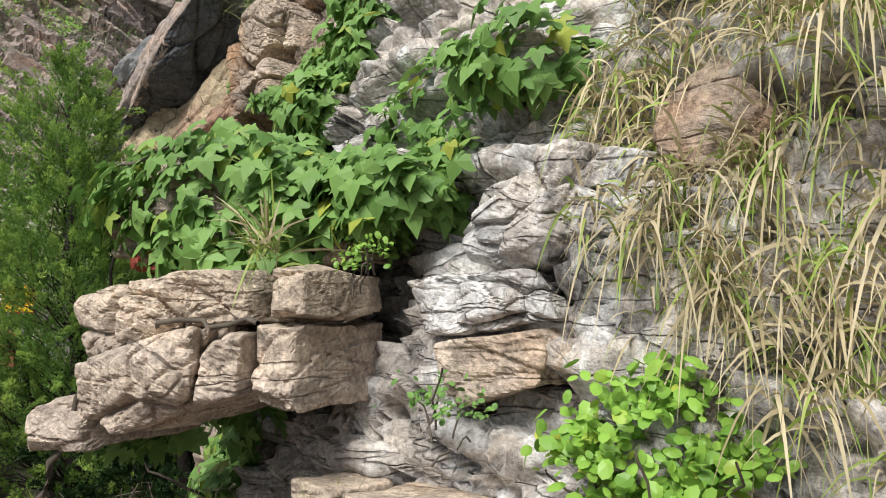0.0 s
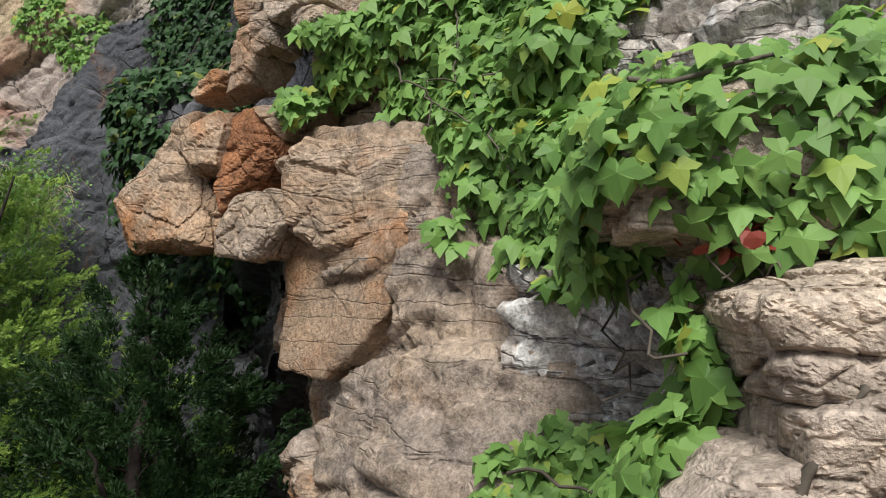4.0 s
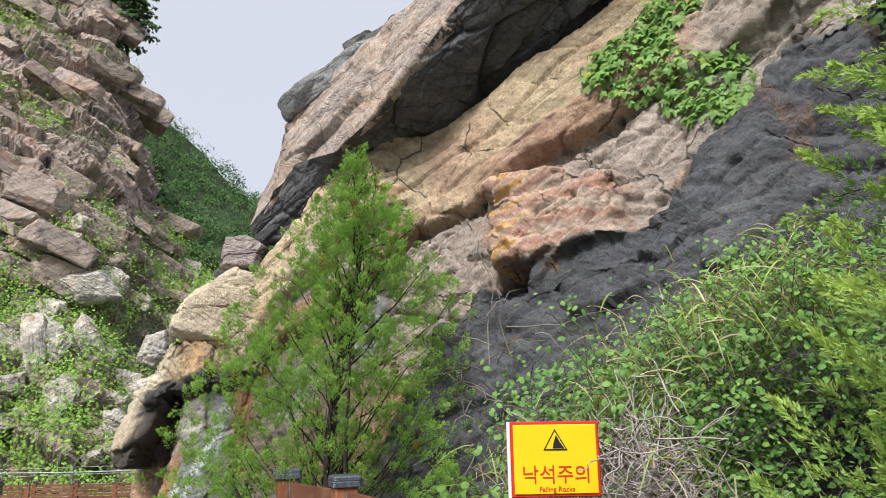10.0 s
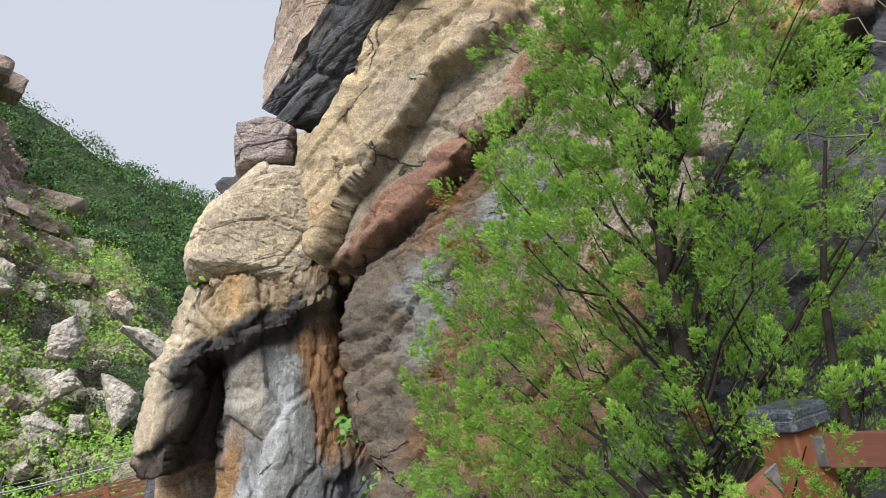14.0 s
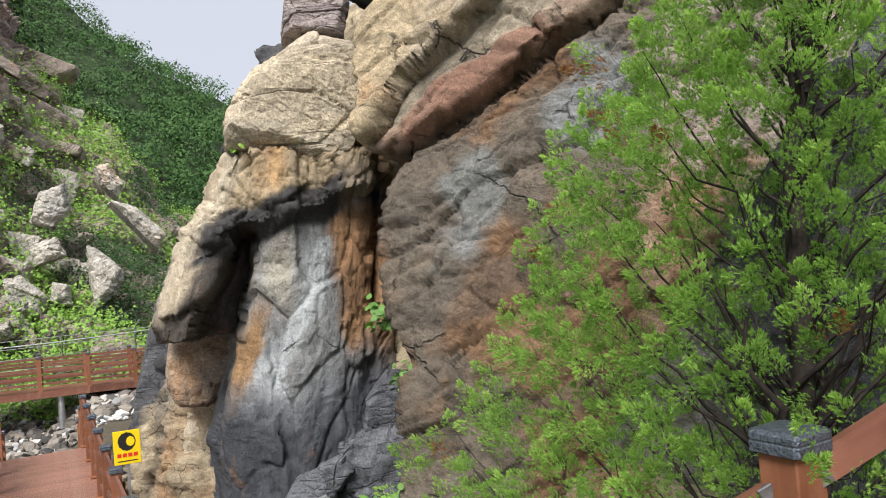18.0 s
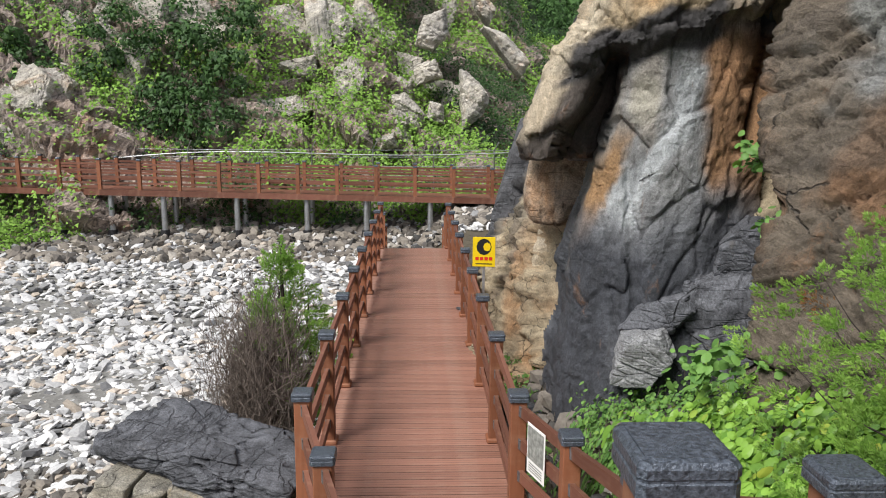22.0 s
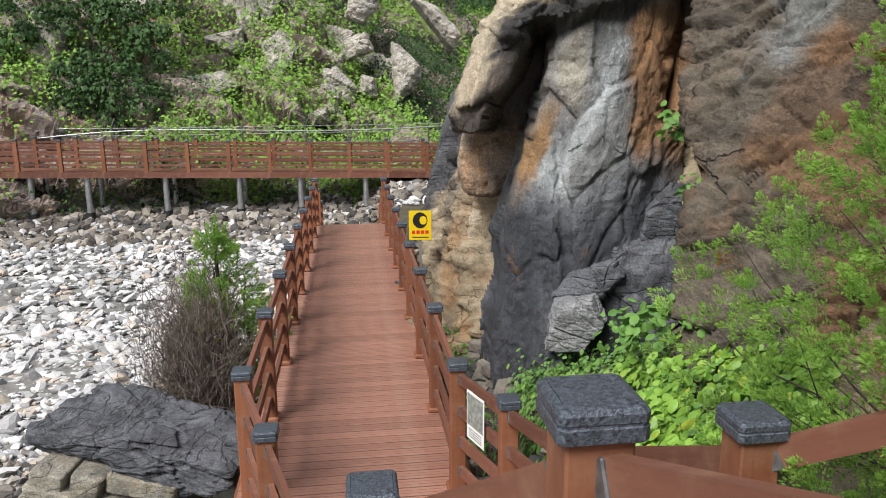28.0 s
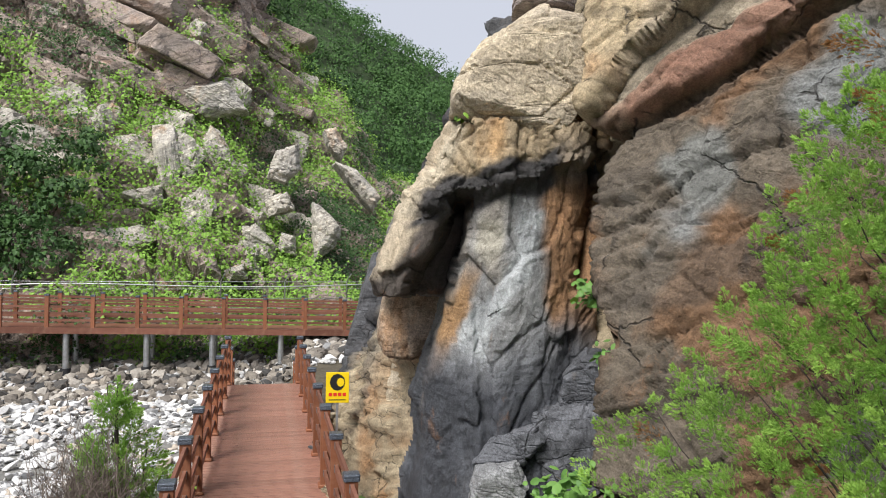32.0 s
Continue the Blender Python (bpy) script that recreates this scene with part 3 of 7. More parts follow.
sea = part("water", mesh_np("water", np.stack([wx, wy, wz], -1).reshape(-1, 3), grid_faces(100, 100)), M_SEA)
sea.visible_shadow = False
tagged(sea, "clear shallow sea water with white foam at the shingle", "sea", kind="structure")


# ---- the cliff beside the walkway ----
def wall_sheet(name, nodes, mat, beds, label, nu=240, nv=150, flip=False, rag=0.5, **relief):
    """nodes: rows of x, y, foot, top, lean (metres back per metre up, from 3 m)."""
    nd = np.array(nodes, float)
    s = np.r_[0, np.cumsum(np.hypot(*np.diff(nd[:, :2], axis=0).T))]
    u = np.linspace(0, s[-1], nu)
    c = np.stack([np.interp(u, s, nd[:, k]) for k in range(5)], 1)
    ker = np.hanning(13) / np.hanning(13).sum()
    for k in range(5):
        c[:, k] = np.convolve(np.pad(c[:, k], 6, mode="edge"), ker, "valid")
    tx, ty = np.gradient(c[:, 0]), np.gradient(c[:, 1])
    ln = np.hypot(tx, ty)
    ox, oy = -ty / ln, tx / ln
    v = np.linspace(0, 1, nv)
    top = c[:, 3] + rag * fbm(np.stack([u * 0.8, u * 0, u * 0], -1), 3, 77)
    z = c[:, 2:3] + (top - c[:, 2])[:, None] * v
    back = c[:, 4:5] * (z - 3.0) + 0.8 * np.clip(v - 0.93, 0, 1) * (top - c[:, 2])[:, None]
    P = np.stack([c[:, 0:1] - ox[:, None] * back, c[:, 1:2] - oy[:, None] * back, z], -1)
    ob = rock_sheet(name, P, lambda p: rock_relief(p, beds, **relief), mat, flip=True)
    return tagged(ob, label, "cliff", kind="structure")


BEDS_FLAT = bed_axes((0.2, -0.95, 0.12), (0.25, 0.15, 0.95))
BEDS_MAIN = bed_axes((0.45, -0.85, 0.42), (-0.25, 0.35, 0.9))
wall_sheet("cliff_near", [(9.84, -14.89, .6, 7, .3), (7.35, -11.08, .6, 7, .3), (6.25, -9.50, .6, 6.6, .3), (5.84, -8.92, .6, 6.4, .3), (5.58, -8.27, .6, 6.2, .3), (5.39, -7.36, .6, 6.2, .3)],
           M_NEAR, BEDS_FLAT, "pale bedded rock face with dark seeping streaks", size=(0.34, 0.28, 0.12), blocky=0.085, crack=0.08, grain=0.04, seed=3, nu=420, nv=300)
wall_sheet("cliff_middle", [(5.75, -8.2, .6, 5.5, .38), (5.6, -7.6, .6, 5.5, .38), (5.46, -7.0, .6, 5.6, .36), (5.55, -6.0, .6, 5.75, .14), (5.68, -5.5, .6, 5.8, .02), (6.0, -4.8, .6, 6.4, .08), (6.4, -4.2, .6, 7.0, .12)],
           M_TAN, BEDS_FLAT, "tan and rusty broken rock face hung with ivy", size=(0.8, 0.6, 0.45), blocky=0.13, crack=0.07, grain=0.025, seed=11, nu=260, nv=220)
RECESS = wall_sheet("cliff_recess", [(5.8, -4.7, .6, 8.2, .1), (6.3, -3.4, .6, 8.8, .1), (6.45, -2.4, .6, 9.6, .14), (6.55, -1.6, .6, 9.8, .18)],
           M_FACE, BEDS_MAIN, "grey recessed rock face hung with ivy", size=(1.1, 0.8, 0.5), blocky=0.16, crack=0.08, grain=0.03, seed=21, nu=200, nv=230)
rq = ROCKS["cliff_recess"][0]
rj = .4 * fbm(rq * .9, 4, 17)
mc = np.tile(np.array((.13, .132, .14)), (len(rq), 1))
mc = blend(mc, smooth(4.9, 5.6, rq[:, 2] + rj), (.25, .245, .235))
mc = blend(mc, smooth(6.3, 7.2, rq[:, 2] + rj + .3 * (rq[:, 1] + 3)), (.42, .34, .24))
mc = blend(mc, smooth(.1, .4, rj), (.20, .13, .09))
paint_mineral_and_shade(RECESS, mc)
END = wall_sheet("cliff_end", [(3.3, 5.8, -.4, 7.0, .2), (2.5, 7.2, -.6, 6.8, .2), (1.95, 8.6, -1, 5.6, .25), (1.75, 10.2, -1, 4.8, .35), (2.3, 12.5, -1.2, 5.2, .5), (4.2, 17, -1.2, 7, .6), (8, 26, -1.2, 8, .6), (14, 34, -1, 8, .6)],
           M_END, BEDS_FLAT, "weathered tan and black rock at the foot of the cliff", size=(0.7, 0.6, 0.3), blocky=0.13, crack=0.07, seed=41, nu=300, nv=150)
eq = ROCKS["cliff_end"][0]
ej = .5 * fbm(eq * 1.1, 4, 18)
mc = np.tile(np.array((.40, .33, .225)), (len(eq), 1))
mc = blend(mc, smooth(.05, .4, ej), (.38, .22, .11))
mc = blend(mc, smooth(9.4, 10.2, eq[:, 1] + 1.2 * ej + .35 * np.clip(eq[:, 2] - 1, 0, 3)), (.075, .075, .08))
paint_mineral_and_shade(END, mc)


# the main face: beds that climb from the fissure towards the recess
FACE_O, FACE_S, FACE_H, FACE_OUT = np.array((3.53, 4.33, 5.67)), np.array((.4456, -.8952, 0)), np.array((.1639, .0816, .9831)), np.array((-.88, -.438, .183))
FS, FH = np.meshgrid(np.linspace(-1.75, 7.9, 420), np.linspace(-5.6, 3.7, 400), indexing="ij")
fp = FACE_O + FS[..., None] * FACE_S + FH[..., None] * FACE_H
jag = .07 * fbm(fp * 1.7, 5, 23)
jag2 = .10 * fbm(fp * 1.1, 5, 29)
step_line = np.interp(FS, [-1.4, -1.18, -.87, -.51, -.04, .2, .8, 1.2], [-1.27, -1.19, -.74, -.53, -.2, .03, .09, .25]) + .6 * jag
red_top = np.interp(FS, [-1.4, -.97, -.6, .41, 1.28, 2.2, 3.0, 3.6, 5, 8], [-1.3, -1.19, -.82, -.44, .12, .35, .7, .9, 1.5, 2.6]) + jag
red_low = np.interp(FS, [-1.4, -.96, -.23, .32, .79, 1.28, 1.72, 2.24, 2.9, 3.6, 5, 8], [-1.4, -1.28, -1.0, -.75, -.56, -.22, -.15, -.04, .3, .42, .9, 2.0]) + .7 * jag
dark_top = np.interp(FS, [-1.8, .4, 1.2, 2.03, 2.3, 2.42, 2.97, 3.99, 4.51, 4.76, 5.15, 5.47, 5.8, 7, 8], [-5.2, -4.6, -3.0, -1.6, -1.4, -.97, -.8, -.8, -.6, -.09, .16, .58, .7, 1.0, 1.2]) + .8 * jag2
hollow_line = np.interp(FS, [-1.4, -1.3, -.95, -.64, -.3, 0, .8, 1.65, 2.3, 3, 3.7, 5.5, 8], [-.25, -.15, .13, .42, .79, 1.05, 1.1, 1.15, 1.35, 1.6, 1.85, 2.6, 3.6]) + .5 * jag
edge_s = np.interp(FH, [-5.6, -3.1, -2.35, -1.75, -1.36, -1.26, 0, 1.5], [-.55, -.85, -1.2, -1.16, -.98, -1.4, -1.42, -1.3])


def inside(d, soft=0.05):
    return smooth(-soft, soft, d)


w_step = inside(FH - step_line, .03) * (1 - inside(FS - 1.0, .35))
w_red = inside(red_top - FH, .05) * inside(FH - red_low, .03)
w_low = inside(red_low - FH, .03)
w_dark = inside(dark_top - FH, .05)
w_fold = inside(FS - 2.55 + .3 * (FH + .4), .14) * inside(4.1 - FS + jag, .10) * inside(FH + .86 + jag - .1 * (FS - 3.4), .06) * inside(.1 - .38 * np.clip(FS - 3.3, 0, 2) + .6 * jag - FH, .06)
w_ledge = inside(FS - 2.15 - jag, .1) * inside(-1.42 + .17 * (FS - 2.2) + jag2 - FH, .05)
crag = inside(FS - 4.7 - jag2, .2) * (1 - w_dark)
D = .26 * w_step + .07 * w_red - .05 * w_low * (1 - w_dark) + .12 * np.clip(-FH - 1.4, 0, 3) * w_low
D = D + .16 * w_dark + .24 * w_ledge + .30 * w_fold - .16 * np.exp(-((FH - red_low) / .05) ** 2) * (FS < 4.5)
D = D - .7 * inside(-FH - .86, .05) * inside(FH + 1.12, .05) * inside(FS - 2.62, .1) * inside(3.1 - FS, .1)
D = D + .12 * crag * np.sin(FS * 3.1 + 2 * FH + 8 * jag) - .55 * inside(FH - hollow_line - .05, .06)
D = D - 1.6 * (1 - inside(FS - edge_s - .4 * jag, .07))
FP = fp + FACE_OUT * D[..., None]
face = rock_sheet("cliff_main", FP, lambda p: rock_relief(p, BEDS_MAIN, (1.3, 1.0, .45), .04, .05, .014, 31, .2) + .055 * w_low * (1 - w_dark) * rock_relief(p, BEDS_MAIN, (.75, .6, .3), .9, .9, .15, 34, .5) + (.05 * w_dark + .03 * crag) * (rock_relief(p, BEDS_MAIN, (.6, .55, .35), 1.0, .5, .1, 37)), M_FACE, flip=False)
fold_arc = np.sin(21 * np.hypot(FS - 3.5, (FH + 1.5) * 1.3) + 55 * jag)
mc = np.broadcast_to(np.array((.45, .36, .235)), FP.shape).copy()
mc = blend(mc, smooth(0, .12, jag2), (.39, .33, .26))
mc = blend(mc, smooth(.0, .10, -jag2) * inside(FS - .6, .4), (.43, .30, .21))
mc = blend(mc, smooth(.04, .10, jag) * .8, (.42, .25, .13))
# painted shade on the underside of the yellow step
mc = blend(mc, inside(1.0 - FS, .4) * inside(step_line - FH, .04), (.34, .29, .22))
mc = blend(mc, w_red * smooth(-.09, .02, jag2 + .5 * jag), (.31, .175, .125))
mc = blend(mc, w_red * smooth(.0, .06, jag), (.38, .26, .19))
mc = blend(mc, w_low, (.15, .124, .096))
mc = blend(mc, w_low * smooth(-.02, .03, jag + .4 * jag2) * .9, (.205, .118, .066))
mc = blend(mc, w_low * smooth(.35, .75, np.sin(FH * 7 - FS * 2.6 + 22 * jag2)) * .55, (.10, .085, .07))
mc = blend(mc, w_low * smooth(.03, .09, -jag2) * .9, (.215, .225, .225))
mc = blend(mc, .9 * inside(.42 - np.hypot((FS + .3) / .9, (FH + 1.7) * 1.3) + 2 * jag, .06), (.195, .20, .19))
flank = w_low * inside(FS - 1.15 - jag2, .2) * inside(FH - dark_top, .1)
mc = blend(mc, flank, (.36, .30, .26))
mc = blend(mc, flank * smooth(0, .05, jag), (.42, .26, .16))
mc = blend(mc, crag * .8, (.40, .36, .31))
mc = blend(mc, crag * smooth(.0, .06, jag2), (.46, .30, .17))
mc = blend(mc, w_fold, (.47, .36, .29))
mc = blend(mc, w_fold * smooth(.1, .7, fold_arc) * .65, (.42, .21, .15))
mc = blend(mc, w_fold * smooth(.2, .7, -fold_arc) * inside(3.1 - FS, .2), (.58, .34, .15))
mc = blend(mc, w_dark, (.085, .088, .097))
mc = blend(mc, w_dark * smooth(.03, .12, jag2), (.17, .172, .18))
mc = blend(mc, w_dark * inside(1.7 - FS, .4), (.22, .205, .185))
# shade of the overhang painted onto the top of the face
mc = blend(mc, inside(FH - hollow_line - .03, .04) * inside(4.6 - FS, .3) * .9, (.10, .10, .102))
paint_mineral_and_shade(face, mc)
tagged(face, "ochre sandstone face with a red seam, folded pink bed and charcoal foot", "cliff", kind="structure")


# the hilltop behind the faces
hx, hy = np.meshgrid(np.linspace(0, 1, 60), np.linspace(-18, 12, 90), indexing="ij")
rim_x = np.interp(hy, [-18, -9, -6, -4, -1, 1, 3, 6, 9, 12], [7.4, 6.5, 6.6, 7.2, 8.2, 7.0, 5.4, 3.6, 3.2, 3.8])
rim_z = np.interp(hy, [-18, -9, -6, -4, -1, 1, 3, 6, 9, 12], [5.4, 5.4, 5.6, 6.9, 9.0, 8.8, 7.6, 5.9, 4.6, 4.2])
HP = np.stack([rim_x - 0.05 + hx * 30, hy, rim_z - 0.62 + hx * 9 - 3 * hx ** 2], -1)
tagged(rock_sheet("hilltop", HP, lambda p: 0.25 * fbm(p * 0.6, 4, 4), M_SOIL), "grassy earth behind the rim of the cliff", "hillside", kind="structure")


def at_dir(center, yaw=0, tilt=0, lean=0):
    return Matrix.Translation(center) @ Euler((radians(tilt), radians(lean), radians(yaw)), 'ZYX').to_matrix().to_4x4()


def rock(name, label, mat, center, half, yaw=0, tilt=0, lean=0, seed=0, category="rock", **kw):
    ob = rock_block(name, mat, half, at_dir(center, yaw, tilt, lean), seed, **kw)
    return tagged(ob, label, category)


FINE = dict(size=(0.5, 0.45, 0.16), blocky=0.028, crack=0.026, grain=0.008)
MID = dict(size=(0.7, 0.6, 0.3), blocky=0.035, crack=0.03, grain=0.012)
# two overhanging slabs at the start
rock("rock_block", "tan rock behind the slabs, under the ivy", M_PALE, (5.36, -8.28, 3.42), (.24, .34, .17), 46, 0, 6, 19, n=34, beds=BEDS_FLAT, relief=FINE)
for i in range(16):
    k, tier = (i % 6) / 6 + .03 * i, i // 6
    rock("rock_ledge", "thin jointed bed at the foot of the seeping face", M_PALE, (5.60 + .62 * k + .02 * tier, -8.82 - 1.0 * k, 2.70 - .10 * tier), (.11, .08 + .05 * ((i * 7) % 3), .042), 30 + (i * 13) % 9, 0, 4, 130 + i, cuts=5, n=16, rough=.02)
# middle wall
rock("rock_plate", "flat rust-streaked brown rock plate", M_RUST, (5.68, -6.15, 3.38), (.16, .44, .62), 6, 4, 6, 23, cuts=4, n=44, beds=BEDS_MAIN, relief=MID)
rock("rock_block", "charcoal angular rock under the ivy", M_BLACK, (5.75, -3.55, 4.3), (.4, .45, .5), 20, 15, 0, 29, n=34, beds=BEDS_MAIN, relief=MID)
# main face: the great leaning overhang
def loft(corners, across, along):
    """A sheet through rows of corners: smooth from row to row, straight between corners."""
    c = np.array(corners, float)
    s = np.r_[0, np.cumsum(np.linalg.norm(np.diff(c.mean(1), axis=0), axis=1))]
    u = np.linspace(0, s[-1], along)
    rows = np.stack([[np.interp(u, s, c[:, k, a]) for a in range(3)] for k in range(c.shape[1])], 0)
    t = np.concatenate([np.linspace(k, k + 1, m, endpoint=False) for k, m in enumerate(across)] + [[len(across)]])
    k = np.minimum(t.astype(int), len(across) - 1)
    fr = (t - k)[:, None, None]
    P = rows[k] * (1 - fr) + rows[k + 1] * fr
    return P.transpose(2, 0, 1)


INNER = [(2.75, 5.85, 5.95), (3.15, 5.3, 5.95), (3.51, 4.76, 6.45), (4.06, 3.71, 6.75), (4.51, 2.9, 6.95), (5.29, 1.59, 7.5), (5.95, .45, 7.85), (6.5, -.6, 8.2), (7.2, -1.8, 9.0)]
LIP = [(2.54, 6.03, 6.2), (3.06, 4.85, 6.8), (3.37, 3.82, 6.69), (3.6, 3.08, 6.84), (3.9, 2.43, 7.28), (4.23, 1.96, 7.74), (5.05, .5, 8.3), (6.1, -1.2, 8.9), (7.0, -2.0, 9.6)]
BROW = [(2.85, 6.45, 6.95), (2.96, 5.87, 7.69), (3.3, 5.08, 8.03), (3.72, 4.1, 8.2), (4.16, 3.08, 8.45), (4.75, 1.9, 8.85), (5.4, .6, 9.3), (6.4, -.7, 10.1), (7.3, -1.6, 10.8)]
# underside in near-black, so the overhang's shade is in its colour
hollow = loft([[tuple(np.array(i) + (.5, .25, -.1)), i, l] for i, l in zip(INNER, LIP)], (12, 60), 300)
tagged(rock_sheet("rock_hollow", hollow, lambda p: rock_relief(p, BEDS_MAIN, (1.5, 1.0, .5), .09, .05, .015, 36), M_BLACK, flip=False), "underside of the leaning overhang, painted dark for its shade", "cliff", kind="structure")
brow = loft([[tuple(.86 * np.array(l) + .14 * np.array(n_) - (0, 0, .03)), l, w, tuple(np.array(w) + (1.6, .8, .35)), tuple(np.array(w) + (3.2, 1.6, -.6))] for l, w, n_ in zip(LIP, BROW, INNER)], (8, 60, 30, 10), 300)
tagged(rock_sheet("rock_overhang", brow, lambda p: rock_relief(p, BEDS_MAIN, (1.6, 1.2, .5), .07, .05, .015, 35), M_OVER, flip=False), "long leaning overhang of pinkish tan rock above a dark hollow", "cliff", kind="structure")
rock("rock_block", "blue-grey slab lying on the overhang", M_GREY, (3.55, 4.95, 8.15), (1.0, .3, .16), -55, 0, -22, 37, n=40, beds=BEDS_MAIN, relief=MID)
rock("rock_block", "tan fallen block at the foot of the face", M_TAN, (3.35, 2.9, 1.7), (.5, .7, .5), -60, 10, 0, 52, n=40, beds=BEDS_MAIN, relief=MID)
